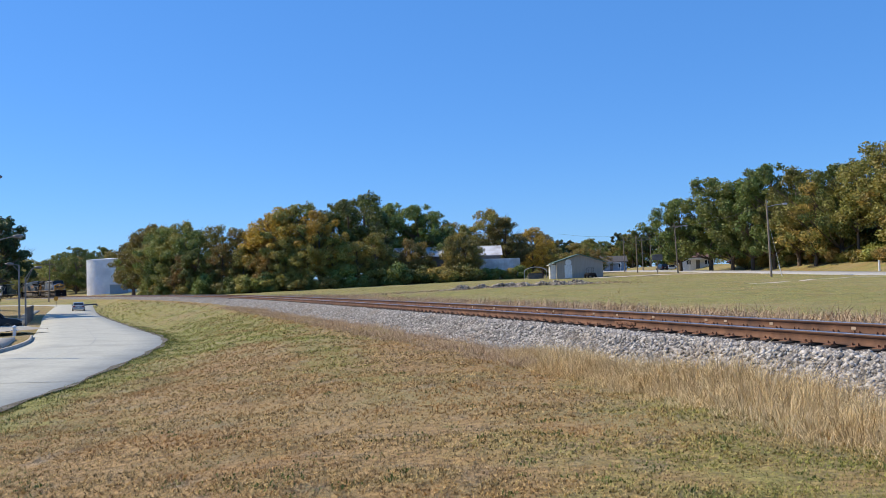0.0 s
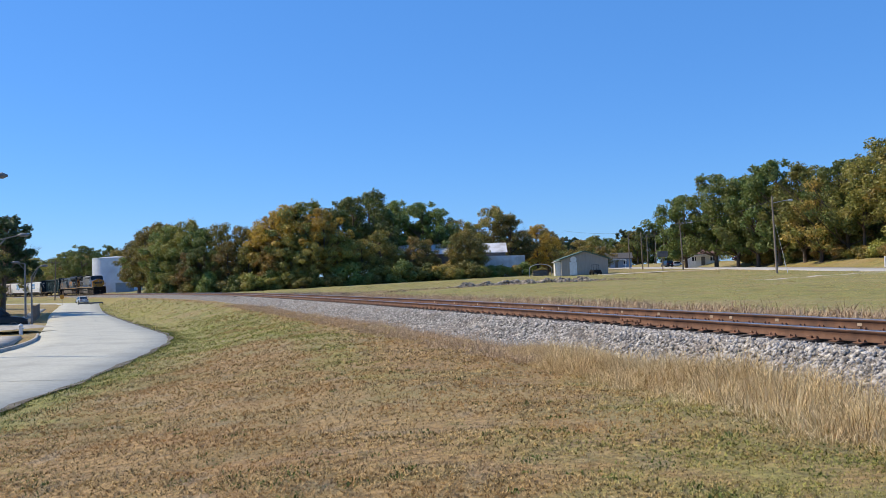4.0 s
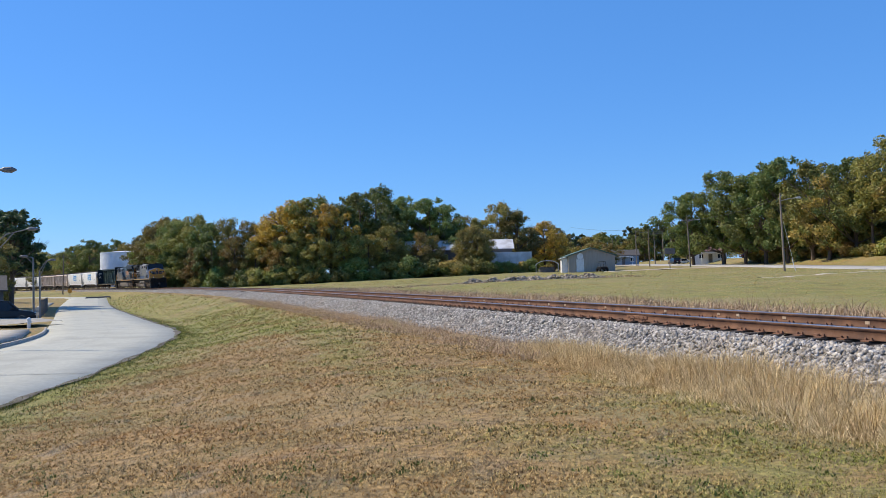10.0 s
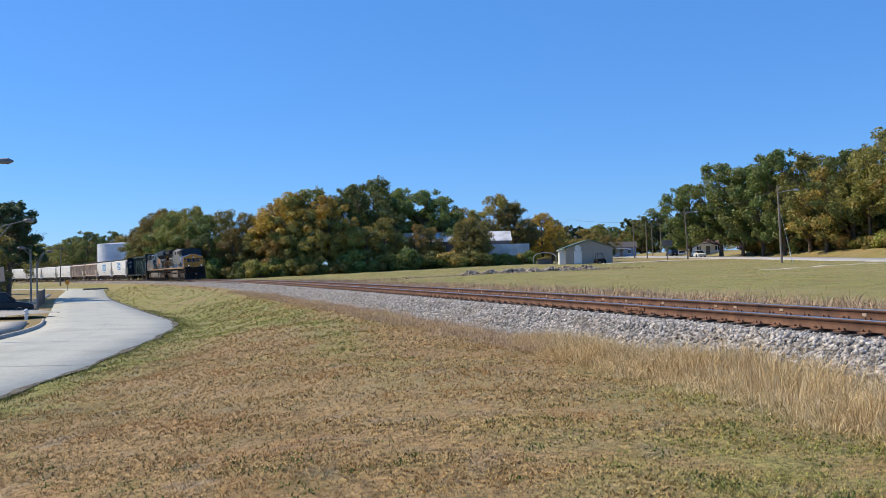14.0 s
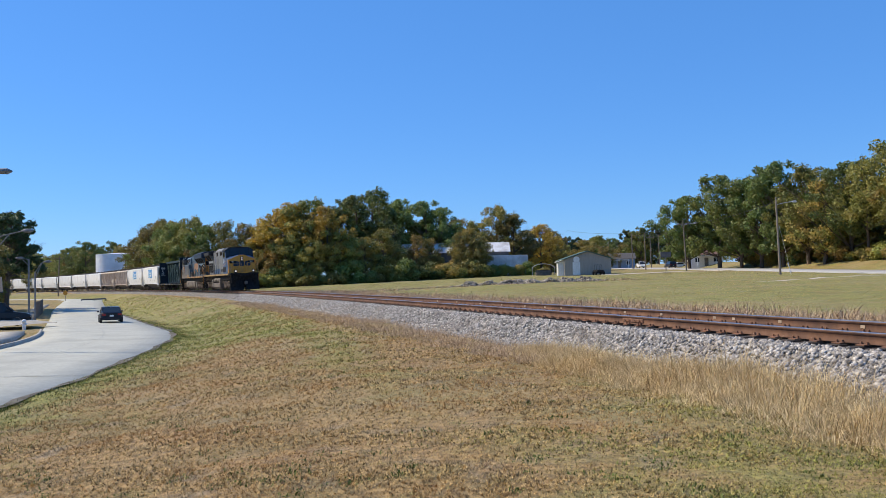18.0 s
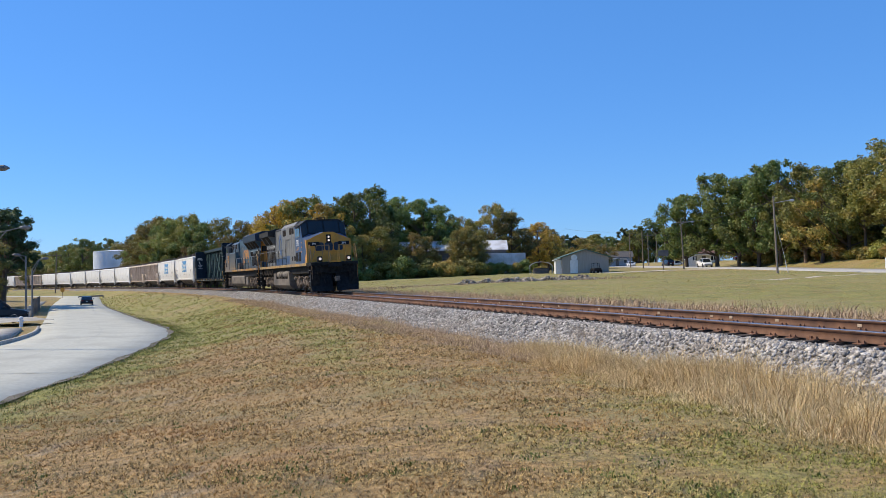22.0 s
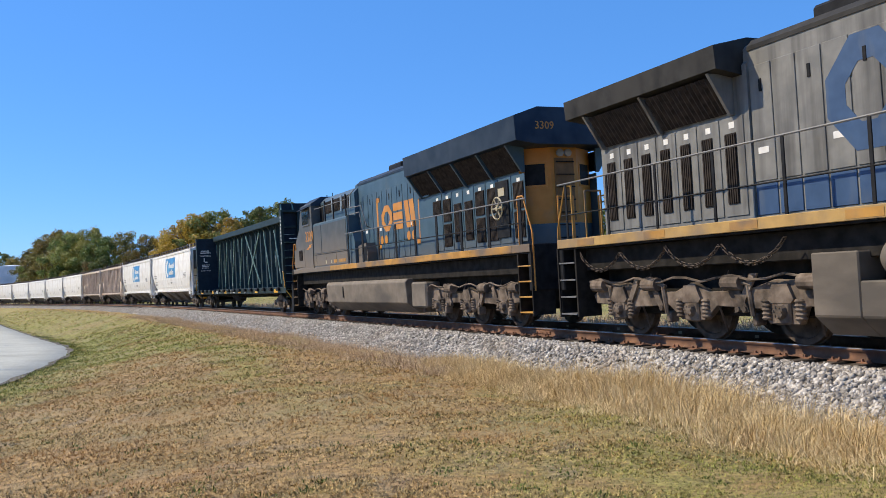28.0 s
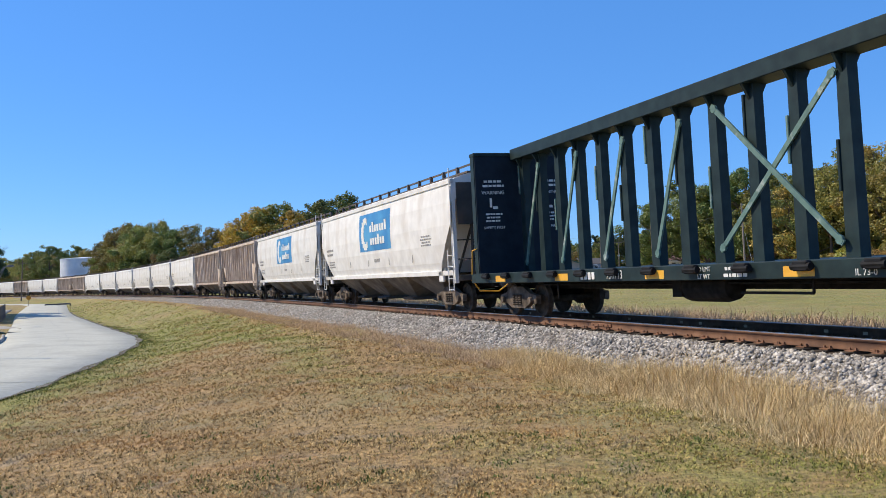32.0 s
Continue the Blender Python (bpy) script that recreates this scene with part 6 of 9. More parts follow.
def railing(parent, side, pts, posts, y, mat, foot=1.95, wide=0.035):
    """A handrail through (x, z) points at |y| with posts at the given x."""
    bm = bmesh.new()
    pipe(bm, [(x, side * y, z) for x, z in pts], 0.019, 6)
    rail = part("handrail", bm, M_PIPE if mat is None else mat, parent)
    xs = [p[0] for p in pts]
    zs = [p[1] for p in pts]
    for x in posts:
        top = float(np.interp(-x if xs[0] > xs[-1] else x, [-v for v in xs] if xs[0] > xs[-1] else xs, zs))
        bm = bmesh.new()
        box(bm, x - wide, x + wide, side * y - 0.012, side * y + 0.012, foot - 0.2, top, 0.004)
        part("stanchion", bm, M_BLACK, rail)
    return rail


def end_steps(parent, x, sg, mat_edge):
    """The platform at an end with its two step wells."""
    for side in (-1, 1):
        bm = bmesh.new()
        box(bm, min(x, x + sg * 0.04), max(x, x + sg * 0.04), side * 1.5 - 0.03 if side > 0 else -1.53, 1.53 if side > 0 else -1.47, 0.35, 1.78, 0.0)
        for dx in (0.0, -0.62):
            box(bm, x + sg * dx - 0.025, x + sg * dx + 0.025, min(side * 0.95, side * 1.5), max(side * 0.95, side * 1.5), 0.36, 1.8, 0.0)
        st = part("step_well", bm, M_UNDER, parent)
        for i in range(4):
            bm = bmesh.new()
            box(bm, min(x, x - sg * 0.6), max(x, x - sg * 0.6), min(side * 1.0, side * 1.52), max(side * 1.0, side * 1.52), 0.40 + 0.35 * i, 0.43 + 0.35 * i, 0.004)
            part("step", bm, mat_edge, st, "worn step tread")


def cowl(bm, stations):
    """A skin over cross-sections: each station is (x, [(y, z), ...]) with equal counts."""
    rings = [[bm.verts.new((x, y, z)) for y, z in sec] for x, sec in stations]
    for a, b in zip(rings, rings[1:]):
        for i in range(len(a)):
            bm.faces.new((a[i], a[(i + 1) % len(a)], b[(i + 1) % len(b)], b[i]))
    bm.faces.new(rings[0])
    bm.faces.new(rings[-1][::-1])
    bmesh.ops.recalc_face_normals(bm, faces=bm.faces[:])


def hood_sec(w, z0, z1, ch=0.16):
    return [(-w, z0), (-w, z1 - ch), (-w + ch, z1), (w - ch, z1), (w, z1 - ch), (w, z0)]


def locomotive(label, lead):
    """A six-axle road locomotive, cab forward; two paint schemes."""
    L = 22.3
    F = lambda back: L / 2 - back                   # distances from the cab-end coupler
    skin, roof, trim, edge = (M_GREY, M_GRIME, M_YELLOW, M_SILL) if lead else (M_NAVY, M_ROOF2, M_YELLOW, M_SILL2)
    lo = tagged(new("locomotive"), label, "locomotive")
    # plan of the body from the cab end: nose, cab, wide cabinet, engine hood, radiator
    nose, cab0, cab1, wide1, hood1, rad0, rad1, fl1 = (2.25, 3.4, 5.8, 11.05, 16.5, 16.5, 20.65, 21.1) if lead else (1.25, 2.2, 4.2, 8.6, 14.3, 14.3, 20.9, 21.45)
    dz = 0.04 if lead else 0.15
    # underframe, deck and sills
    bm = bmesh.new()
    box(bm, F(21.6), F(0.9), -1.25, 1.25, 1.28, 1.74, 0.02)
    box(bm, F(21.7), F(0.75), -1.5, 1.5, 1.74, 1.80)
    part("underframe", bm, M_UNDER, lo, "black grimy underframe")
    bm = bmesh.new()
    box(bm, F(21.7), F(0.8), -1.50, 1.50, 1.80, 1.95, 0.01)
    part("walkway", bm, M_UNDER, lo, "dark walkway deck")
    for sg in (-1, 1):
        slab("sill", lo, edge, sg, F(21.7), F(nose if lead else 6.6), 1.775, 1.955, 1.50, 0.035, 0.008, "yellow frame sill with grime")
        if not lead:
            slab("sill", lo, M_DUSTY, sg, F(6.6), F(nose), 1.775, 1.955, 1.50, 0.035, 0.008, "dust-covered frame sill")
        for i in range(8 if lead else 4):
            slab("reflector", lo, M_SILL2, sg, F(20.6 - i * 2.2) - 0.3, F(20.6 - i * 2.2) + 0.3, 1.80, 1.925, 1.537, 0.004, 0.0, "reflective strip")
    # engine hood
    bm = bmesh.new()
    cowl(bm, [(F(wide1 - 0.3), hood_sec(0.95, 1.96, 4.72 + dz, 0.07)), (F(rad0 + 0.3), hood_sec(0.95, 1.96, 4.72 + dz, 0.07))])
    part("engine_hood", bm, skin, lo, "weathered engine hood with streaked soot" if lead else "dusty dark blue engine hood", smooth=False)
    bm = bmesh.new()
    cowl(bm, [(F(wide1), [(-0.965, 4.60 + dz), (-0.965, 4.67 + dz), (-0.86, 4.775 + dz), (0.86, 4.775 + dz), (0.965, 4.67 + dz), (0.965, 4.60 + dz)]), (F(rad0), [(-0.965, 4.60 + dz), (-0.965, 4.67 + dz), (-0.86, 4.775 + dz), (0.86, 4.775 + dz), (0.965, 4.67 + dz), (0.965, 4.60 + dz)])])
    part("hood_roof", bm, roof, lo, "sooty roof")
    # radiator: body below, flared wings above with slanted screens between
    bm = bmesh.new()
    cowl(bm, [(F(rad0), hood_sec(1.0, 1.96, 4.5 + dz, 0.1)), (F(rad1 if lead else rad1 - 0.42), hood_sec(1.0, 1.96, 4.5 + dz, 0.1))])
    part("radiator_body", bm, skin, lo)
    bm = bmesh.new()
    sec = [(-1.52, 4.33), (-1.55, 4.70), (-0.85, 4.86), (0.85, 4.86), (1.55, 4.70), (1.52, 4.33), (1.0, 4.25), (-1.0, 4.25)]
    sec = [(y, z + dz) for y, z in sec]
    if lead:
        cowl(bm, [(F(rad0 + 0.1), sec), (F(fl1), sec)])
    else:
        sec = [(-1.55, 4.18), (-1.58, 4.74), (-0.95, 4.96), (0.95, 4.96), (1.58, 4.74), (1.55, 4.18), (1.0, 4.10), (-1.0, 4.10)]
        sec = [(y, z + dz) for y, z in sec]
        cowl(bm, [(F(rad0 + 0.3), sec), (F(fl1 - 0.05), sec)])
    part("radiator_wing", bm, roof if not lead else M_GRIME, lo, "flared radiator housing")
    for sg in (-1, 1):
        n = 4 if not lead else 2
        x0, x1 = F(rad1 - 0.15), F(rad0 + 0.35)
        for i in range(n):
            a, b = x0 + (x1 - x0) * (i + 0.04) / n, x0 + (x1 - x0) * (i + 0.96) / n
            bm = bmesh.new()
            k = 30
            lo_, hi_ = [], []
            for j in range(k + 1):
                x, d = a + (b - a) * j / k, 0.03 * (j % 2)
                lo_.append(bm.verts.new((x, sg * (1.03 + d), 3.72)))
                hi_.append(bm.verts.new((x, sg * (1.42 + d), 4.24 + dz * (lead + 0.3))))
            for j in range(k):
                bm.faces.new((lo_[j], lo_[j + 1], hi_[j + 1], hi_[j]))
            part("radiator_screen", bm, M_GRILL, lo, "dark slanted radiator screen")
        for i in range(n + 1):
            a = x0 + (x1 - x0) * i / n
            bm = bmesh.new()
            prism(bm, [(sg * 1.0, 3.68), (sg * 1.08, 3.68), (sg * 1.50, 4.30 + dz * lead), (sg * 1.0, 4.30 + dz * lead)], "x", a - 0.03, a + 0.03)
            part("wing_bracket", bm, skin, lo)
    # wide cabinet behind the cab
    bm = bmesh.new()
    if lead:
        cowl(bm, [(F(cab1 + 0.02), hood_sec(1.44, 1.96, 4.84, 0.24)), (F(wide1), hood_sec(1.44, 1.96, 4.84, 0.24))])
    else:
        cowl(bm, [(F(cab1 + 0.02), hood_sec(1.44, 1.96, 3.72, 0.06)), (F(wide1), hood_sec(1.44, 1.96, 3.72, 0.06))])
        cowl(bm, [(F(cab1 + 0.02), hood_sec(1.10, 3.6, 4.74, 0.2)), (F(wide1), hood_sec(1.10, 3.6, 4.74, 0.2))])
    part("cabinet", bm, skin, lo, "full-width equipment cabinet")
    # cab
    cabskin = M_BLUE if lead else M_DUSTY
    zc, w = 4.50 if lead else 4.56, 1.48
    bm = bmesh.new()
    sec_b = [(-w, 1.96), (-w, zc), (-1.05, 4.80), (1.05, 4.80), (w, zc), (w, 1.96)]
    sec_f = [(-w, 1.96), (-w, 3.62), (-1.05, 3.84), (1.05, 3.84), (w, 3.62), (w, 1.96)]
    sec_m = [(-w, 1.96), (-w, zc - 0.02), (-1.05, 4.78), (1.05, 4.78), (w, zc - 0.02), (w, 1.96)]
    cowl(bm, [(F(cab1), sec_b), (F(cab0 + 0.42), sec_m), (F(cab0), sec_f)])
    part("cab", bm, cabskin, lo, "faded blue cab side" if lead else "dusty dark blue cab")
    bm = bmesh.new()
    cowl(bm, [(F(cab1 + 0.05), [(-1.50, 4.46), (-1.5, 4.53), (-1.06, 4.83), (1.06, 4.83), (1.50, 4.53), (1.5, 4.46)]),
              (F(cab0 + 0.38), [(-1.50, 4.44), (-1.5, 4.51), (-1.06, 4.82), (1.06, 4.82), (1.50, 4.51), (1.5, 4.44)])])
    part("cab_roof", bm, roof if not lead else M_GRIME, lo)
    # nose with a peaked top
    bm = bmesh.new()
    hn = 3.50 if lead else 3.10
    sec_n = [(-1.42, 1.96), (-1.42, hn - 0.10), (-0.3, hn + 0.38), (0.3, hn + 0.38), (1.42, hn - 0.10), (1.42, 1.96)]
    sec_w = [(-1.475, 1.96), (-1.475, 3.60), (-0.3, 3.95), (0.3, 3.95), (1.475, 3.60), (1.475, 1.96)]
    cowl(bm, [(F(nose), sec_n), (F(cab0 - 0.01), sec_w)])
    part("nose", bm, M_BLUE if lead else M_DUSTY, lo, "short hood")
    if lead:
        bm = bmesh.new()
        prism(bm, [(-1.43, 1.98), (-1.43, 3.42), (-0.3, 3.90), (0.3, 3.90), (1.43, 3.42), (1.43, 1.98)], "x", F(nose), F(nose) + 0.03)
        for sg in (-1, 1):
            prism(bm, [(F(nose) + 0.03, 1.97), (F(nose) + 0.03, 3.41), (F(nose) - 0.42, 3.46), (F(nose) - 0.16, 2.6), (F(nose) - 0.52, 2.3), (F(nose) - 0.52, 1.97)], "y", min(sg * 1.425, sg * 1.462), max(sg * 1.425, sg * 1.462))
        part("nose_panel", bm, M_YELLOW, lo, "weathered yellow nose panel")
        # plain blue shapes for the marking
        bm = bmesh.new()
        for c, a in ((-0.62, 0.30), (0.0, 0.26), (0.62, 0.30)):
            prism(bm, [(c - a, 2.78), (c - a, 3.16), (c - a + 0.1, 3.24), (c + a - 0.1, 3.24), (c + a, 3.16), (c + a, 2.78), (c + a - 0.1, 2.70), (c - a + 0.1, 2.70)], "x", F(nose) + 0.03, F(nose) + 0.036)
        part("nose_marking", bm, M_ROOF2, lo, "plain blue painted shapes")
    # windscreen: slanted panes that follow the bent front of the cab
    def front_at(y, u, out):
        zb, zt = np.interp(abs(y), (1.05, w), (3.84, 3.62)), np.interp(abs(y), (1.05, w), (4.78, zc - 0.02))
        return (F(cab0) - 0.42 * u + out, y, zb + (zt - zb) * u)
    bm = bmesh.new()
    for y0, y1 in ((-1.46, -1.05), (-1.05, 0.0), (0.0, 1.05), (1.05, 1.46)):
        bm.faces.new([bm.verts.new(front_at(*p, 0.012)) for p in ((y0, 0.01), (y1, 0.01), (y1, 0.985), (y0, 0.985))])
    part("windscreen_surround", bm, M_BLACK, lo, "black windscreen surround")
    for y0, y1 in ((-1.42, -1.09), (-1.01, -0.05), (0.05, 1.01), (1.09, 1.42)):
        bm = bmesh.new()
        bm.faces.new([bm.verts.new(front_at(*p, 0.026)) for p in ((y0, 0.09), (y1, 0.09), (y1, 0.90), (y0, 0.90))])
        part("windscreen_pane", bm, M_GLASS, lo, "dark windscreen pane")
    if lead:
        bm = bmesh.new()
        for y in (-0.75, 0.5):
            tube(bm, (F(cab0) + 0.06, y, 3.92), (F(cab0 + 0.3) + 0.06, y + 0.35, 4.5), 0.012, n=4)
        part("wiper", bm, M_BLACK, lo)
    for sg in (-1, 1):
        x0, x1 = F(cab1 - 0.35), F(cab0 + 0.62)
        fr = slab("side_window", lo, M_PIPE, sg, x0, x1, 3.70, 4.36, 1.482, 0.03, 0.008, "aluminium cab window frame")
        n = 3
        for i in range(n):
            a, b = x0 + 0.05 + (x1 - x0 - 0.05) * i / n, x0 + (x1 - x0 - 0.05) * (i + 1) / n
            slab("pane", fr, M_GLASS, sg, a, b, 3.76, 4.30, 1.513, 0.006, 0.0)
        bm = bmesh.new()
        prism(bm, [(sg * 1.49, 4.40), (sg * 1.49, 4.47), (sg * 1.78, 4.33)], "x", x0 - 0.05, x1 + 0.05)
        part("sunshade", bm, M_BLACK, lo, "window sunshade")
        lab = "391" if lead else "3309"
        lettering("road_number", lab, 0.62, M_WHITEP if lead else M_ORANGE, lo, on_side(F(4.95 if lead else 3.75), sg * 1.485, 3.32 if lead else 3.22), 0.95)
        bm = bmesh.new()
        xm = F(4.95 if lead else 3.75)
        zz = 2.93 if lead else 2.80
        bolt = [(-0.52, -0.08), (-0.02, 0.04), (-0.08, 0.09), (0.50, 0.13), (0.18, 0.05), (0.28, 0.0), (-0.18, -0.05), (-0.10, -0.09)]
        prism(bm, [(xm + u * (1 if sg < 0 else -1), zz + v) for u, v in bolt], "y", min(sg * 1.482, sg * 1.487), max(sg * 1.482, sg * 1.487))
        part("bolt_marking", bm, M_YELLOW if lead else M_ORANGE, lo)
        if lead:
            for i in range(2):
                louvre("cab_louvre", lo, sg, F(5.65 - 0.95 * i), F(4.95 - 0.95 * i), 2.12, 2.72, 1.482, 9, False)
            bm = bmesh.new()
            for i, (u, v) in enumerate(((0.10, 0.30), (0.0, 0.02), (-0.06, -0.28))):
                box(bm, F(3.72) - 0.12 + u, F(3.72) + 0.12 + u, min(sg * 1.48, sg * 1.486), max(sg * 1.48, sg * 1.486), 3.0 + v - 0.035, 3.0 + v + 0.035)
            part_each("script_marking", bm, M_YELLOW, lo, "illegible painted script bars")
            # cabinet details
            for a in (6.4, 7.25):
                louvre("cabinet_louvre", lo, sg, F(a + 0.62), F(a), 4.04, 4.48, 1.442, 5)
            louvre("cabinet_louvre", lo, sg, F(10.45), F(9.35), 4.02, 4.46, 1.442, 14)
            for i in range(7):
                a = 5.85 + i * 0.735
                slab("cabinet_door", lo, M_GREY, sg, F(a + 0.70), F(a), 2.62, 3.86, 1.44, 0.014, 0.004)
                slab("cabinet_door", lo, M_BLUE if i > 2 else M_GREY, sg, F(a + 0.70), F(a), 2.0, 2.58, 1.44, 0.014, 0.004)
            for a in (6.0, 6.9):
                louvre("cabinet_louvre", lo, sg, F(a + 0.4), F(a), 2.2, 2.5, 1.455, 5, False)
        else:
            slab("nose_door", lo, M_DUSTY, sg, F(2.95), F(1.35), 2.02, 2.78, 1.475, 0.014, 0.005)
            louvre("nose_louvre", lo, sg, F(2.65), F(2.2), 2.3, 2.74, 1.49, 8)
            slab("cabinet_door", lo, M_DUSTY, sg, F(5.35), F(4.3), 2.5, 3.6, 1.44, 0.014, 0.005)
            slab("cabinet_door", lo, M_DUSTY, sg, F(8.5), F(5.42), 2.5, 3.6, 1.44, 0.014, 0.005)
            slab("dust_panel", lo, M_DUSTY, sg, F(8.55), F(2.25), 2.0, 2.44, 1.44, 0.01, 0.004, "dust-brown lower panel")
            for a in (5.0, 6.1, 7.2):
                louvre("cabinet_louvre", lo, sg, F(a + 0.85), F(a), 4.05, 4.52, 1.102, 6)
            # flat black plate: the recess is drawn only by its shade
            slab("cabinet_recess", lo, M_BLACK, sg, F(4.7), F(4.22), 3.74, 4.45, 1.101, 0.01, 0.0)
    # engine hood doors
    for sg in (-1, 1):
        a, n = wide1 + 0.1, (11 if lead else 12)
        stepw = (rad0 - wide1 - 0.1) / n
        for i in range(n):
            d = slab("hood_door", lo, skin, sg, F(a + stepw * (i + 0.96)), F(a + stepw * (i + 0.04)), 2.55, 4.38 if lead else 4.32, 0.95, 0.016, 0.006)
            slab("hood_door", lo, M_BLUE if lead else skin, sg, F(a + stepw * (i + 0.96)), F(a + stepw * (i + 0.04)), 2.02, 2.52, 0.95, 0.016, 0.006)
            if i % 2 == 0:
                slab("latch", d, M_BLACK, sg, F(a + stepw * (i + 0.56)), F(a + stepw * (i + 0.44)), 3.95, 4.15, 0.967, 0.012, 0.003)
            if i % 3 == 1:
                slab("notice", d, M_WHITEP, sg, F(a + stepw * (i + 0.75)), F(a + stepw * (i + 0.3)), 2.98, 3.08, 0.967, 0.003, 0.0, "illegible white notice")
        # plain painted shapes in place of the marking
        y = 0.9675
        shapes = ((15.0, 13.6), (13.5, 12.5), (12.4, 11.2), 2.75, 4.36, M_BLUE, "plain faded blue painted shape") if lead else ((13.95, 12.95), (12.85, 12.05), (11.95, 10.95), 2.92, 3.78, M_ORANGE, "plain orange painted shape")
        r1, r2, r3, z0, z1, mk, lab = shapes
        def sheet(polys, name="hood_marking"):
            bm = bmesh.new()
            for pts in polys:
                prism(bm, pts, "y", min(sg * y, sg * (y + 0.003)), max(sg * y, sg * (y + 0.003)))
            part(name, bm, mk, lo, lab)
        zc_, hz = (z0 + z1) / 2, (z1 - z0) / 2
        ra, rb, rc = (r1, r2, r3) if sg < 0 else (r3, r2, r1)
        c, a_ = (F(ra[0]) + F(ra[1])) / 2, (F(ra[1]) - F(ra[0])) / 2
        d_ = 1 if sg < 0 else -1
        k1 = 0.34                                    # an eight-sided block
        ring = [(-1, -k1), (-1, k1), (-k1, 1), (k1, 1), (1, k1), (1, -k1), (k1, -1), (-k1, -1)]
        ri = 0.52
        sheet([[(c + a_ * u0, zc_ + hz * v0), (c + a_ * u1, zc_ + hz * v1), (c + a_ * u1 * ri, zc_ + hz * v1 * ri), (c + a_ * u0 * ri, zc_ + hz * v0 * ri)] for (u0, v0), (u1, v1) in zip(ring, ring[1:] + ring[:1])])
        c, a_ = (F(rb[0]) + F(rb[1])) / 2, (F(rb[1]) - F(rb[0])) / 2
        for za, zb in ((z0, z0 + 0.58 * hz), (z0 + 0.72 * hz, z1 - 0.72 * hz), (z1 - 0.58 * hz, z1)):
            sheet([[(c - a_, za), (c - a_, zb), (c + a_, zb), (c + a_, za)]])
        c, a_ = (F(rc[0]) + F(rc[1])) / 2, (F(rc[1]) - F(rc[0])) / 2
        for u in (-0.55, 0.30):
            sheet([[(c + a_ * (u - 0.45), z0), (c + a_ * (u - 0.1), z1), (c + a_ * (u + 0.6), z1), (c + a_ * (u + 0.25), z0)]])
        if not lead:
            for xa, dr in ((14.3, 1), (10.5, -1)):
                bm = bmesh.new()
                for x0, x1, z0, z1 in ((xa, xa - 0.14 * dr, 2.35, 4.10), (xa, xa - 0.34 * dr, 2.35, 2.5), (xa, xa - 0.34 * dr, 3.95, 4.10)):
                    box(bm, min(F(x0), F(x1)), max(F(x0), F(x1)), min(sg * y, sg * (y + 0.003)), max(sg * y, sg * (y + 0.003)), z0, z1)
                part("bracket_marking", bm, M_ORANGE, lo, "orange bracket stripe")
            bm = bmesh.new()
            for xc in (13.7, 13.3, 11.3, 10.9):
                prism(bm, [(F(xc) + 0.15 * math.cos(k * 0.785), 2.66 + 0.15 * math.sin(k * 0.785)) for k in range(8)], "y", min(sg * y, sg * (y + 0.003)), max(sg * y, sg * (y + 0.003)))
            part("disc_marking", bm, M_ORANGE, lo, "faded orange discs")
        # radiator doors with louvres
        n = 7 if lead else 8
        rad_a = rad0 if lead else rad0 + 0.95
        w0 = (rad1 - rad_a - 0.2) / n
        for i in range(n):
            d = slab("radiator_door", lo, skin, sg, F(rad_a + 0.1 + w0 * (i + 0.95)), F(rad_a + 0.1 + w0 * (i + 0.05)), 2.05, 3.66, 1.0, 0.016, 0.006)
            if lead:
                louvre("door_louvre", d, sg, F(rad_a + 0.1 + w0 * (i + 0.80)), F(rad_a + 0.1 + w0 * (i + 0.35)), 2.25, 3.40, 1.017, 5)
            elif i in (2, 3):
                louvre("door_louvre", d, sg, F(rad_a + 0.1 + w0 * (i + 0.84)), F(rad_a + 0.1 + w0 * (i + 0.18)), 2.25, 3.30, 1.017, 9)
            elif i == 6:
                pass
            elif i in (1, 4, 5, 7):
                for z0 in (2.15, 2.85):
                    louvre("door_louvre", d, sg, F(rad_a + 0.1 + w0 * (i + 0.86)), F(rad_a + 0.1 + w0 * (i + 0.14)), z0, z0 + 0.64, 1.017, 8)
            else:
                louvre("door_louvre", d, sg, F(rad_a + 0.1 + w0 * (i + 0.9)), F(rad_a + 0.1 + w0 * (i + 0.1)), 3.1, 3.5, 1.017, 9)
            slab("notice", d, M_WHITEP, sg, F(rad_a + 0.1 + w0 * (i + 0.62)), F(rad_a + 0.1 + w0 * (i + 0.40)), 3.48, 3.58, 1.018, 0.003, 0.0)
    # rear end of the hood
    bm = bmesh.new()
    if lead:
        box(bm, F(rad1 + 0.02), F(rad1), -0.99, 0.99, 1.97, 4.28)
        part("hood_end", bm, M_GREY, lo, "grey hood end")
    else:
        xb, xe = F(rad1 - 0.42), F(rad1)
        plan = [(xb, -1.0), (xb, 1.0), (xe, 0.36), (xe, -0.36)]
        prism(bm, plan, "z", 2.45, 4.3)
        part("hood_end", bm, M_ORANGE, lo, "orange-yellow faceted hood end")
        bm = bmesh.new()
        prism(bm, plan, "z", 1.97, 2.448)
        part("hood_end_skirt", bm, M_NAVY, lo, "dark blue foot of the hood end")
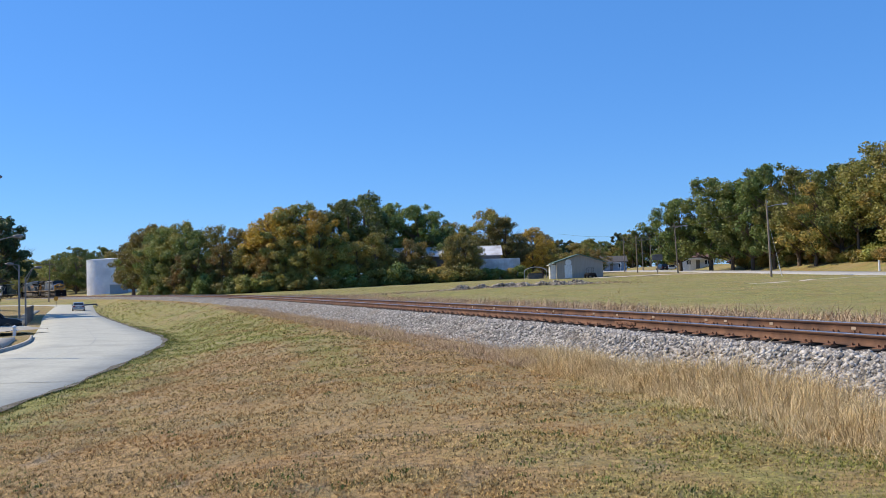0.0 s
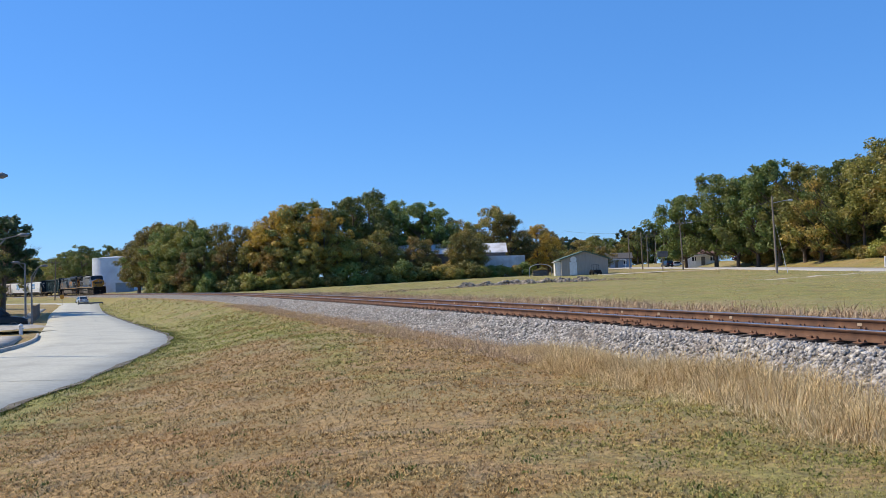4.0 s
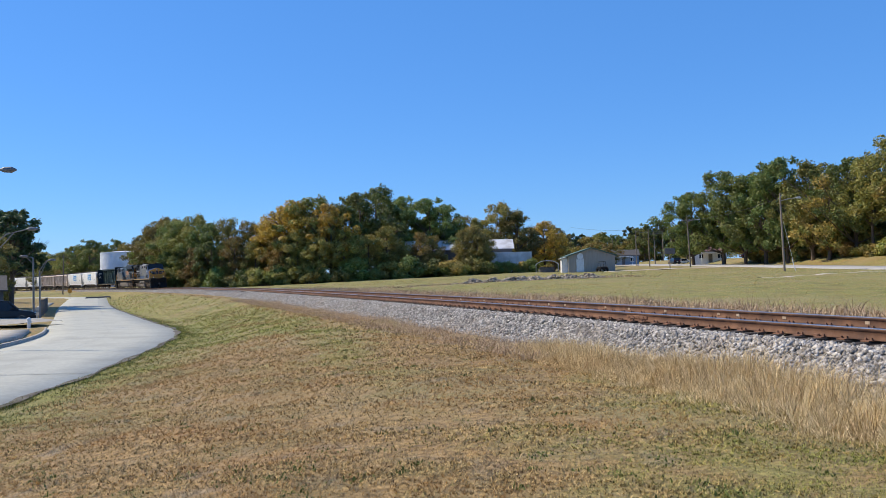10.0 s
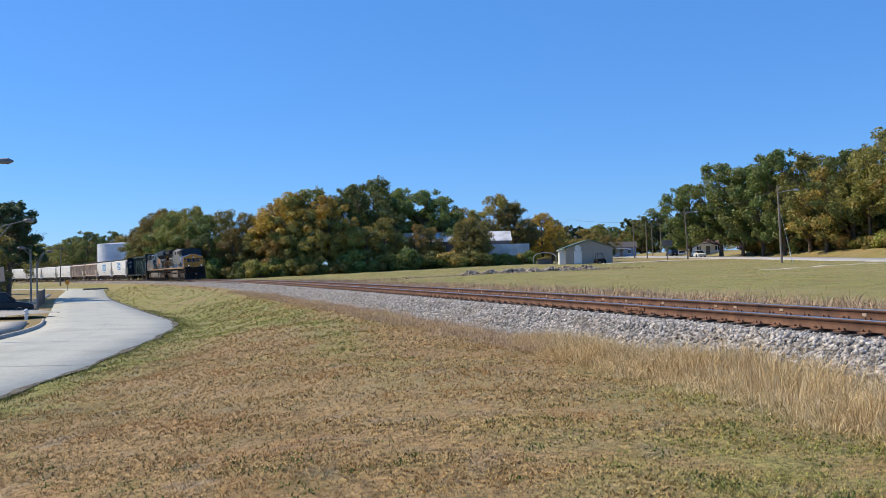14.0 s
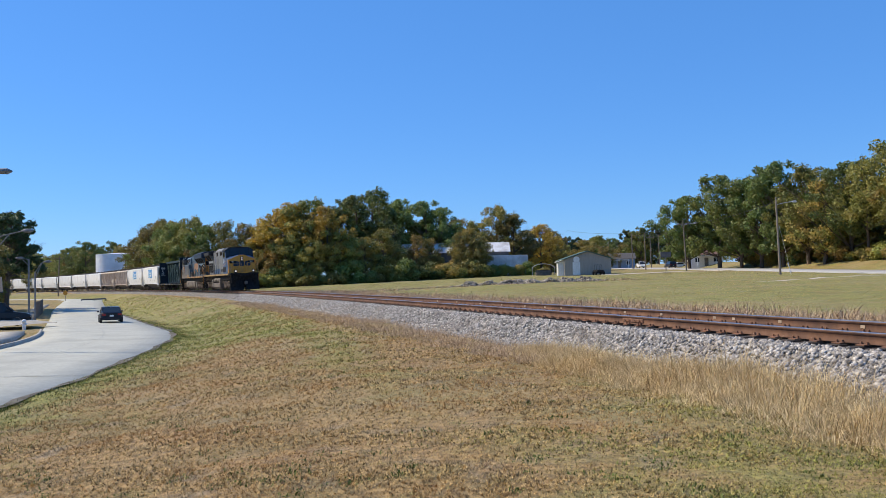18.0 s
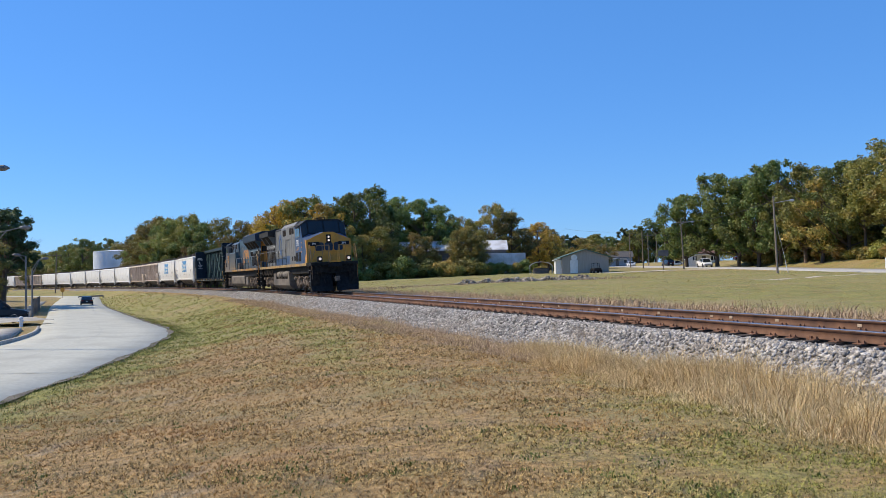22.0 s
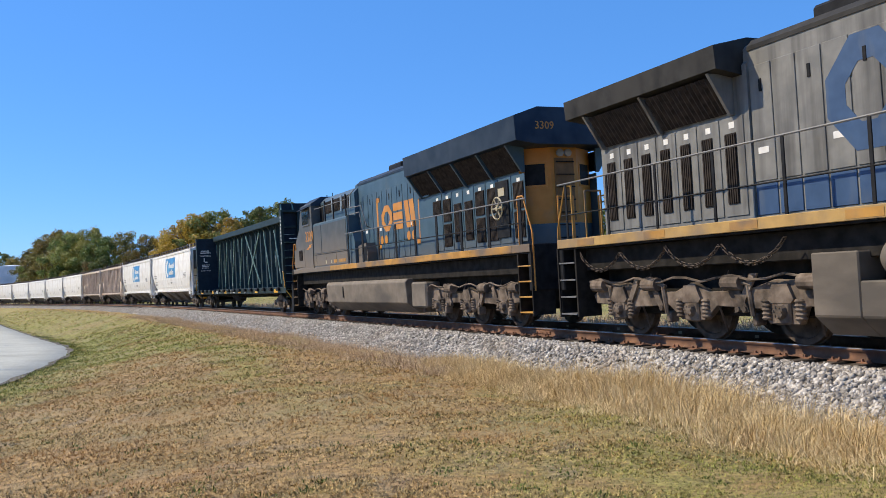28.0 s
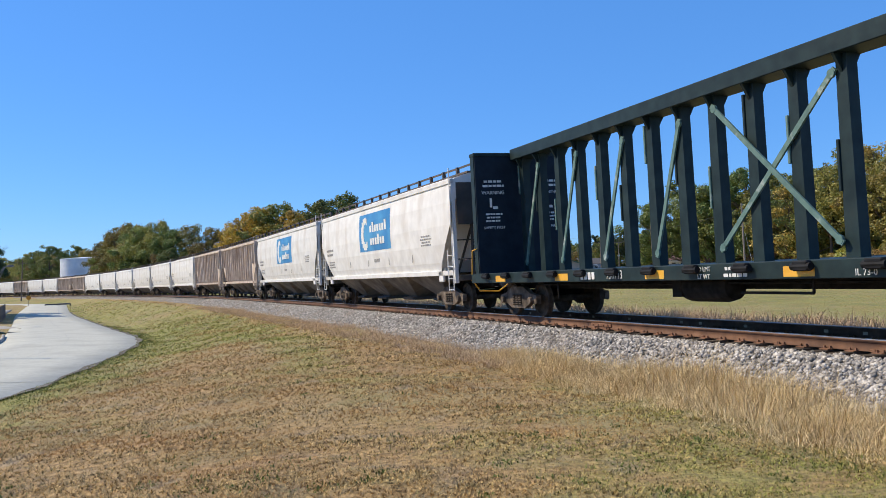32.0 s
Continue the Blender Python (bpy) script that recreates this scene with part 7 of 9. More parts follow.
        for sg in (-1, 1):
            d_ = Vector((xe - xb, -sg * 0.64, 0)).normalized()
            turn_ = Matrix.Translation(((xb + xe) / 2, sg * 0.68, 3.62)) @ Matrix(((d_.x, -d_.y * 1, 0, 0), (d_.y, d_.x, 0, 0), (0, 0, 1, 0), (0, 0, 0, 1)))
            for nm, mt, hw, hh, th in (("window_frame", M_ORANGE, 0.29, 0.30, 0.018), ("end_window", M_BLACK, 0.24, 0.25, 0.024)):
                bm = bmesh.new()
                box(bm, -hw, hw, -th, th, -hh, hh, 0.004)
                part(nm, bm, mt, lo, "dark end window" if nm == "end_window" else "").matrix_local = turn_
        bm = bmesh.new()
        box(bm, xe - 0.018, xe - 0.002, -0.27, 0.27, 2.5, 4.0, 0.004)
        box(bm, xe - 0.024, xe - 0.016, -0.2, 0.2, 3.0, 3.66, 0.004)
        part("end_door", bm, M_RUSTDOOR, lo, "dark brown end door")
        for y in (-0.11, 0.11):
            bm = bmesh.new()
            lathe(bm, [(0.09, F(rad1)), (0.09, F(rad1 + 0.07)), (0.0, F(rad1 + 0.08))], "x", 12, (0, y, 4.12))
            part("headlamp", bm, M_OFF, lo, "unlit rear headlamp")
        for y in (-0.78, 0.78):
            lettering("road_number", "3309", 0.26, M_ORANGE, lo, pose(F(fl1 - 0.044), y, 4.52 + dz, 90, 0, -90))
    bm = bmesh.new()
    for i in range(7):
        tube(bm, (F(rad1 + 0.06), -0.25, 2.1 + 0.3 * i), (F(rad1 + 0.06), 0.25, 2.1 + 0.3 * i), 0.014, n=5)
    part("ladder", bm, M_BLACK, lo)
    # roof fittings
    bm = bmesh.new()
    box(bm, F(15.6 if lead else 11.8), F(14.1 if lead else 10.6), -0.5, 0.5, 4.72 + dz, 5.08 + dz, 0.05)
    part("exhaust_stack", bm, M_BLACK, lo, "sooty exhaust stack")
    if lead:
        bm = bmesh.new()
        for i in range(3):
            lathe(bm, [(0.03, F(13.5 - 0.26 * i)), (0.04, F(13.2 - 0.26 * i)), (0.10, F(13.05 - 0.26 * i))], "x", 10, (0, -0.45 + 0.05 * i, 4.92 + dz))
        box(bm, F(13.6), F(12.6), -0.5, -0.2, 4.73 + dz, 4.88 + dz)
        part("air_horn", bm, M_BLACK, lo, "black air horns")
    for x in (cab0 + 0.7, cab0 + 1.5):
        bm = bmesh.new()
        pipe(bm, [(F(x), -0.25, 4.82), (F(x), -0.25, 4.95), (F(x), 0.25, 4.95), (F(x), 0.25, 4.82)], 0.02, 5)
        part("roof_grab", bm, M_BLACK, lo)
        bm = bmesh.new()
        tube(bm, (F(x + 0.4), 0.5, 4.8), (F(x + 0.4), 0.5, 5.0), 0.02, n=5)
        part("aerial", bm, M_BLACK, lo)
    for i in range(6):
        bm = bmesh.new()
        pipe(bm, [(F(rad0 + 0.6 + i * 0.6), -0.8, 4.80 + dz), (F(rad0 + 0.6 + i * 0.6), -0.8, 4.90 + dz), (F(rad0 + 0.9 + i * 0.6), -0.8, 4.90 + dz)], 0.015, 5)
        part("roof_grab", bm, M_BLACK, lo)
    if not lead:
        # intake block before the radiator
        bm = bmesh.new()
        cowl(bm, [(F(14.25), hood_sec(1.06, 3.7, 5.06, 0.12)), (F(15.2), hood_sec(1.06, 3.7, 5.06, 0.12))])
        part("intake_block", bm, M_NAVY, lo, "raised intake block")
        for sg in (-1, 1):
            # railing and pale louvre frames on the low cabinet
            bm = bmesh.new()
            pipe(bm, [(F(4.4), sg * 1.40, 4.30), (F(8.5), sg * 1.40, 4.30)], 0.018, 6)
            rl = part("cabinet_rail", bm, M_PIPE, lo)
            for a in (5.85, 6.95, 8.45):
                bm = bmesh.new()
                box(bm, F(a) - 0.04, F(a) + 0.04, min(sg * 1.38, sg * 1.42), max(sg * 1.38, sg * 1.42), 3.70, 4.50, 0.004)
                part("stanchion", bm, M_BLACK, rl)
            for a in (4.93, 5.92, 6.03, 7.02, 7.13, 8.12):
                slab("louvre_frame", lo, M_ALULOCO, sg, F(a) - 0.045, F(a) + 0.045, 4.0, 4.58, 1.10, 0.03, 0.004)
            slab("cabinet_ledge", lo, M_DUSTY, sg, F(8.58), F(4.3), 2.455, 2.485, 1.44, 0.03, 0.004)
            for a in (4.6, 5.9, 7.2):
                slab("panel_joint", lo, M_BLACK, sg, F(a) - 0.008, F(a) + 0.008, 2.02, 2.43, 1.45, 0.003, 0.0)
            for a, w_, mk in ((7.9, 0.42, M_SILL2), (7.1, 0.2, M_SILL2), (5.9, 0.07, M_CREAM), (6.6, 0.06, M_CREAM)):
                slab("reflector", lo, mk, sg, F(a) - w_, F(a) + w_, 2.06, 2.18, 1.451, 0.003, 0.0, "dusty reflective strip")
            # stepped boxes, grab rails and a strip past the cabinet
            bm = bmesh.new()
            prism(bm, [(F(8.62), 1.96), (F(8.62), 3.05), (F(9.15), 3.05), (F(9.35), 2.72), (F(9.35), 1.96)], "y", min(sg * 0.95, sg * 1.42), max(sg * 0.95, sg * 1.42))
            part("equipment_box", bm, M_NAVY, lo, "blue equipment box on the walkway")
            bm = bmesh.new()
            prism(bm, [(F(9.42), 1.96), (F(9.42), 2.55), (F(10.2), 2.62), (F(10.35), 2.3), (F(10.35), 1.96)], "y", min(sg * 0.95, sg * 1.32), max(sg * 0.95, sg * 1.32))
            bx = part("equipment_box", bm, M_DUSTY, lo, "dusty equipment box on the walkway")
            # black sheet on the closed box paints the shade inside an opening
            slab("box_opening", bx, M_BLACK, sg, F(10.3), F(9.85), 2.0, 2.5, 1.32, 0.004, 0.0)
            for pts in (((8.7, 1.42, 3.05), (8.75, 1.40, 4.35), (8.95, 1.2, 4.62)), ((8.85, 1.40, 3.95), (9.7, 1.25, 3.95), (10.05, 1.2, 3.2), (10.05, 1.0, 3.1)), ((8.85, 1.40, 3.7), (9.35, 1.2, 3.75), (9.6, 1.2, 3.1))):
                bm = bmesh.new()
                pipe(bm, [(F(a), sg * b_, c_) for a, b_, c_ in pts], 0.018, 6)
                part("grab_rail", bm, M_PIPE, lo)
            # brake wheel with its bracket
            # the plate behind the wheel is black for the shade of a recess
            bm = bmesh.new()
            box(bm, F(19.98), F(19.32), min(sg * 1.02, sg * 1.05), max(sg * 1.02, sg * 1.05), 2.2, 3.6, 0.01)
            bk = part("brake_housing", bm, M_BLACK, lo, "flat black plate standing for the shaded brake recess")
            bm = bmesh.new()
            for k in range(20):
                a0, a1 = k * 0.31416, (k + 1) * 0.31416
                tube(bm, (F(19.66) + 0.27 * math.cos(a0), sg * 1.20, 2.92 + 0.27 * math.sin(a0)), (F(19.66) + 0.27 * math.cos(a1), sg * 1.20, 2.92 + 0.27 * math.sin(a1)), 0.022, n=6)
            for k in range(6):
                tube(bm, (F(19.66), sg * 1.18, 2.92), (F(19.66) + 0.27 * math.cos(k * 1.047), sg * 1.20, 2.92 + 0.27 * math.sin(k * 1.047)), 0.02, n=5)
            tube(bm, (F(19.66), sg * 1.05, 2.92), (F(19.66), sg * 1.22, 2.92), 0.06, n=8)
            part("brake_wheel", bm, M_CREAM, bk, "cream hand brake wheel")
            slab("brake_plate", bk, M_CREAM, sg, F(19.82), F(19.5), 3.22, 3.42, 1.05, 0.02, 0.005)
            slab("tank_slot", lo, M_BLACK, sg, F(9.95), F(9.85), 0.75, 1.1, 1.452, 0.012, 0.0)
    # front: lamps, number boards, pilot plough
    bm = bmesh.new()
    box(bm, F(nose) + 0.03, F(nose) + 0.075, -0.15, 0.15, 3.20, 3.74, 0.02)
    part("headlamp_box", bm, M_BLACK, lo)
    for z in (3.36, 3.58):
        bm = bmesh.new()
        lathe(bm, [(0.07, F(nose) + 0.06), (0.065, F(nose) + 0.10), (0.052, F(nose) + 0.085), (0.0, F(nose) + 0.08)], "x", 14, (0, 0, z))
        part("headlamp", bm, M_LAMP if lead else M_OFF, lo, "lit headlamp" if lead else "unlit headlamp")
    for y in (-0.98, 0.98):
        bm = bmesh.new()
        box(bm, F(nose) + 0.03, F(nose) + 0.10, y - 0.36, y + 0.36, 3.02, 3.28, 0.02)
        nb = part("number_board", bm, M_BLACK, lo, "dark number board")
        if lead:
            lettering("board_number", "391", 0.21, M_WHITEP, nb, pose(F(nose) + 0.103, y, 3.15, 90, 0, 90))
    for y in (-0.92, 0.92):
        bm = bmesh.new()
        box(bm, F(1.1), F(0.82), y - 0.16, y + 0.16, 1.98, 2.32, 0.03)
        db = part("ditch_light", bm, M_BLACK, lo, "ditch light in its housing")
        bm = bmesh.new()
        lathe(bm, [(0.085, F(0.83)), (0.085, F(0.79)), (0.058, F(0.795)), (0.0, F(0.80))], "x", 14, (0, y, 2.16))
        part("lens", bm, M_LAMP if lead else M_OFF, db, "lit lens" if lead else "unlit lens")
    bm = bmesh.new()
    for sg in (-1, 1):
        k = 0.5 if lead else 0.0
        prism(bm, [(F(0.72 + k), 0.12), (F(0.34 + k), 0.14), (F(0.48 + k), 0.5), (F(0.60 + k), 0.95), (F(0.62 + k), 1.34), (F(0.72 + k), 1.34), (F(1.0 + k), 0.9)], "y", min(sg * 0.14, sg * 1.5), max(sg * 0.14, sg * 1.5))
    box(bm, F(1.02), F(0.92), -1.42, 1.42, 1.25, 1.95, 0.02)
    box(bm, F(0.95), F(0.55), -0.42, 0.42, 1.62, 1.9, 0.03)
    part("pilot_plough", bm, M_BLACK, lo, "black pilot plough")
    bm = bmesh.new()
    box(bm, F(21.75), F(21.55), -1.5, 1.5, 0.9, 1.95, 0.02)
    part("rear_pilot", bm, M_BLACK, lo, "black end plate")
    bm = bmesh.new()
    if lead:
        slab_ = bmesh.new()
        box(slab_, F(0.60), F(0.545), -0.36, 0.36, 1.92, 2.02, 0.006)
        part("anticlimber_edge", slab_, M_YELLOW, lo, "yellow edge over the coupler")
        for y in (-1.2, -0.95, 0.95, 1.2):
            h2 = bmesh.new()
            pipe(h2, [(F(0.92), y, 1.75), (F(0.66), y, 1.68), (F(0.55), y * 0.97, 1.35), (F(0.62), y * 0.93, 1.0)], 0.028, 6)
            part("jumper_cable", h2, M_UNDER, lo, "hanging control cable")
        h2 = bmesh.new()
        pipe(h2, [(F(0.58), -1.4, 1.5), (F(0.5), -1.1, 1.42), (F(0.42), -0.3, 1.25), (F(0.42), 0.3, 1.25), (F(0.5), 1.1, 1.42), (F(0.58), 1.4, 1.5)], 0.02, 6)
        part("uncoupling_lever", h2, M_UNDER, lo)
    for i in range(5):
        y = -0.75 + 0.2 * i
        pipe(bm, [(F(0.78), y, 1.1), (F(0.62), y, 0.95), (F(0.55), y + 0.05, 0.62)], 0.025, 5)
        pipe(bm, [(F(21.7), -y, 1.1), (F(21.9), -y, 0.95), (F(21.95), -y, 0.62)], 0.025, 5)
    part("air_hose", bm, M_BLACK, lo, "brake hoses")
    coupler(lo, F(0.12), 1)
    coupler(lo, F(22.18), -1)
    end_steps(lo, F(1.0), 1, edge if not lead else M_PIPE)
    end_steps(lo, F(21.7), -1, edge if not lead else M_PIPE)
    # handrails
    grab = M_SILL2 if lead else M_ORANGE
    for sg in (-1, 1):
        x1 = wide1 - 2.0 if lead else wide1 - 0.1
        start = [(F(x1 - 1.5), 3.75), (F(x1), 3.72), (F(x1 + 0.35), 3.10)] if lead else [(F(x1), 3.04)]
        posts = [F(x1 + 0.35 + i * (21.3 - x1 - 0.35) / 8) for i in range(9)]
        railing(lo, sg, start + [(F(21.6), 3.10 if lead else 2.98)], posts, 1.50, None, wide=0.03 if lead else 0.065)
        bm = bmesh.new()
        pipe(bm, [(F(x1 + 0.4), sg * 1.5, 2.45), (F(21.5), sg * 1.5, 2.45)], 0.014, 5)
        part("lower_rail", bm, M_BLACK, lo)
        # corner grab irons at both ends
        for x, dr in ((0.85, 1), (21.75, -1)):
            bm = bmesh.new()
            pipe(bm, [(F(x), sg * 1.46, 0.9), (F(x), sg * 1.46, 2.2), (F(x + 0.35 * dr), sg * 1.46, 3.05), (F(x + 0.6 * dr), sg * 1.46, 3.05), (F(x + 0.6 * dr), sg * 1.46, 1.95)], 0.022, 6)
            pipe(bm, [(F(x), sg * 0.75, 1.95), (F(x), sg * 0.75, 3.0), (F(x), sg * 0.35, 3.0), (F(x), sg * 0.35, 1.95)], 0.022, 6)
            part("grab_iron", bm, grab, lo, "bent grab iron")
    for sg in (-1, 1):
        bm = bmesh.new()
        pipe(bm, [(F(0.86), sg * 1.4, 2.2), (F(0.86), sg * 1.1, 3.0), (F(0.86), sg * 0.3, 3.02), (F(0.86), sg * 0.22, 1.95)], 0.022, 6)
        part("front_handrail", bm, grab, lo)
    # fuel tank and air reservoirs
    t0, t1 = (8.6, 15.0) if lead else (5.9, 14.1)
    if lead:
        for a, b, top in ((t0, 9.15, 1.38), (9.15, 14.2, 0.98), (14.2, t1, 1.38)):
            bm = bmesh.new()
            prism(bm, [(-1.48, 0.5), (-1.48, top), (1.48, top), (1.48, 0.5), (1.15, 0.22), (-1.15, 0.22)], "x", F(b), F(a))
            bmesh.ops.bevel(bm, geom=bm.edges[:], offset=0.02, segments=1, affect="EDGES")
            part("fuel_tank", bm, M_TANK, lo, "dust-brown fuel tank section")
        bm = bmesh.new()
        box(bm, F(14.2), F(9.15), -1.0, 1.0, 0.97, 1.38)
        part("tank_spine", bm, M_UNDER, lo)
    else:
        bm = bmesh.new()
        prism(bm, [(-1.46, 0.58), (-1.50, 1.22), (-1.42, 1.32), (1.42, 1.32), (1.50, 1.22), (1.46, 0.58), (1.05, 0.26), (-1.05, 0.26)], "x", F(t1), F(t0))
        bmesh.ops.bevel(bm, geom=bm.edges[:], offset=0.02, segments=1, affect="EDGES")
        part("fuel_tank", bm, M_TANK, lo, "dust-brown fuel tank")
    if lead:
        for sg in (-1, 1):
            for a, b in ((9.3, 11.45), (11.85, 13.95)):
                bm = bmesh.new()
                xa, xb = F(b), F(a)
                lathe(bm, [(0.0, xa), (0.15, xa + 0.03), (0.24, xa + 0.12), (0.26, xa + 0.25), (0.26, xb - 0.25), (0.24, xb - 0.12), (0.15, xb - 0.03), (0.0, xb)], "x", 20, (0, sg * 1.26, 1.26))
                cyl = part("air_reservoir", bm, M_TANK, lo, "dusty air reservoir cylinder", smooth=True)
                for x in (xa + 0.4, xb - 0.4):
                    bm = bmesh.new()
                    lathe(bm, [(0.262, x - 0.025), (0.272, x - 0.02), (0.272, x + 0.02), (0.262, x + 0.025)], "x", 20, (0, sg * 1.26, 1.26))
                    box(bm, x - 0.06, x + 0.06, min(sg * 1.1, sg * 1.52), max(sg * 1.1, sg * 1.52), 0.98, 1.07)
                    part("strap", bm, M_UNDER, cyl)
    else:
        for sg in (-1, 1):
            slab("tank_gauge", lo, M_BLACK, sg, F(8.0), F(7.9), 0.75, 1.15, 1.475, 0.03, 0.0)
            bm = bmesh.new()
            box(bm, F(15.4), F(14.3), min(sg * 0.9, sg * 1.4), max(sg * 0.9, sg * 1.4), 0.45, 1.2, 0.05)
            part("battery_box", bm, M_TANK, lo)
    # trucks
    r = 0.535
    ax = ((2.75, 4.65, 6.6), (15.85, 17.9, 20.0)) if lead else ((1.95, 3.85, 5.75), (15.85, 17.75, 19.8))
    me = wheelset_mesh(r)
    for xs in ax:
        xs = [F(x) for x in xs]
        loco_truck(lo, xs, r, chained=lead and xs[0] < 0)
        for x in xs:
            wheelset(lo, me, x, r, 1 if lead else -1)
    return lo
M_CBEAM = surf("dark green lumber car paint", (0.010, 0.021, 0.022), (0.020, 0.037, 0.037), 3.0, 0.5, c3=(0.03, 0.04, 0.037), scale3=1.4, bump=0.05, lo3=0.55, hi3=0.85)
M_CBRACE = surf("worn green brace paint", (0.08, 0.15, 0.13), (0.13, 0.22, 0.19), 5.0, 0.6, c3=(0.48, 0.52, 0.48), scale3=3.0, bump=0.1, lo3=0.58, hi3=0.75)
M_CNAVY = surf("dark blue-black bulkhead paint", (0.006, 0.012, 0.022), (0.011, 0.021, 0.034), 3.0, 0.6, bump=0.05)
for _m in (M_CNAVY, M_CBEAM):
    _m.node_tree.nodes["Principled BSDF"].inputs["Specular IOR Level"].default_value = 0.25
M_HWHITE = surf("dusty white hopper paint", (0.68, 0.665, 0.63), (0.79, 0.775, 0.74), 2.0, 0.6, c3=(0.50, 0.43, 0.35), scale3=0.8, bump=0.03, stretch3=(1.4, 1.4, 0.35), lo3=0.52, hi3=0.95, vary=0.06)
M_HBROWN = surf("rusty brown hopper paint", (0.52, 0.425, 0.345), (0.66, 0.555, 0.455), 2.0, 0.75, c3=(0.37, 0.265, 0.195), scale3=0.9, bump=0.1, stretch3=(1.4, 1.4, 0.5), vary=0.12)
M_HDIRT = surf("road-dirt coated hopper bottoms", (0.15, 0.125, 0.10), (0.25, 0.215, 0.175), 2.5, 0.85, c3=(0.085, 0.065, 0.05), scale3=1.0, bump=0.1)
M_HEND = surf("dirty black car end", (0.035, 0.035, 0.036), (0.07, 0.066, 0.06), 2.0, 0.7, c3=(0.12, 0.075, 0.05), scale3=0.8, bump=0.1)
M_SIGN = surf("blue painted panel", (0.03, 0.19, 0.43), (0.05, 0.25, 0.52), 1.2, 0.5, c3=(0.10, 0.36, 0.60), scale3=0.7, bump=0.0)
M_STENCIL = surf("worn grey stencil paint", (0.22, 0.21, 0.20), (0.36, 0.35, 0.33), 9.0, 0.7, bump=0.0)
M_REFL = surf("orange-yellow reflector", (0.72, 0.36, 0.03), (0.80, 0.44, 0.05), 3.0, 0.4, bump=0.0)


def freight_truck(parent, x, r, wheels, wb=0.89, turn=1, spins=True):
    for sg in (-1, 1):
        bm = bmesh.new()
        y = sg * 1.02
        out = [(-wb - 0.28, r + 0.12), (-wb + 0.1, r + 0.18), (-0.35, 0.82), (0.35, 0.82), (wb - 0.1, r + 0.18), (wb + 0.28, r + 0.12), (wb + 0.26, r - 0.10), (wb - 0.16, r - 0.10), (0.42, 0.24), (-0.42, 0.24), (-wb + 0.16, r - 0.10), (-wb - 0.26, r - 0.10)]
        prism(bm, [(x + u, v) for u, v in out], "y", y - 0.07, y + 0.07)
        f = part("side_frame", bm, M_TRUCK, parent, "rusty cast truck frame")
        for dx in (-0.2, 0, 0.2):
            bm = bmesh.new()
            prof = [(0.06, 0.32)]
            for k in range(5):
                prof += [(0.085, 0.345 + 0.06 * k), (0.06, 0.375 + 0.06 * k)]
            lathe(bm, prof, "z", 8, (x + dx, y + sg * 0.06, 0))
            part("spring", bm, M_WHEEL, f)
        for dx in (-wb, wb):
            bm = bmesh.new()
            tube(bm, (x + dx, y, r), (x + dx, y + sg * 0.16, r), 0.11, 0.09, 10)
            part("bearing_cap", bm, M_TRUCK, f)
    bm = bmesh.new()
    box(bm, x - 0.25, x + 0.25, -1.0, 1.0, 0.42, 0.72, 0.03)
    part("bolster", bm, M_UNDER, parent)
    for dx in (-wb, wb):
        wheelset(parent, wheels, x + dx, r, turn, spins)


def bars(bm, plane, x0, x1, z0, z1, rows, rng, fill=0.8):
    """Illegible lines of writing as rows of bars."""
    h = (z1 - z0) / rows
    for i in range(rows):
        a = x0 + (x1 - x0) * rng.uniform(0, 0.15)
        end = x1 - (x1 - x0) * rng.uniform(0, 0.15)
        while a < end:
            b = min(a + rng.uniform(0.08, 0.22) * (x1 - x0), end)
            plane(bm, a, b, z1 - h * (i + 0.75), z1 - h * (i + 0.25))
            a = b + 0.04 * (x1 - x0)


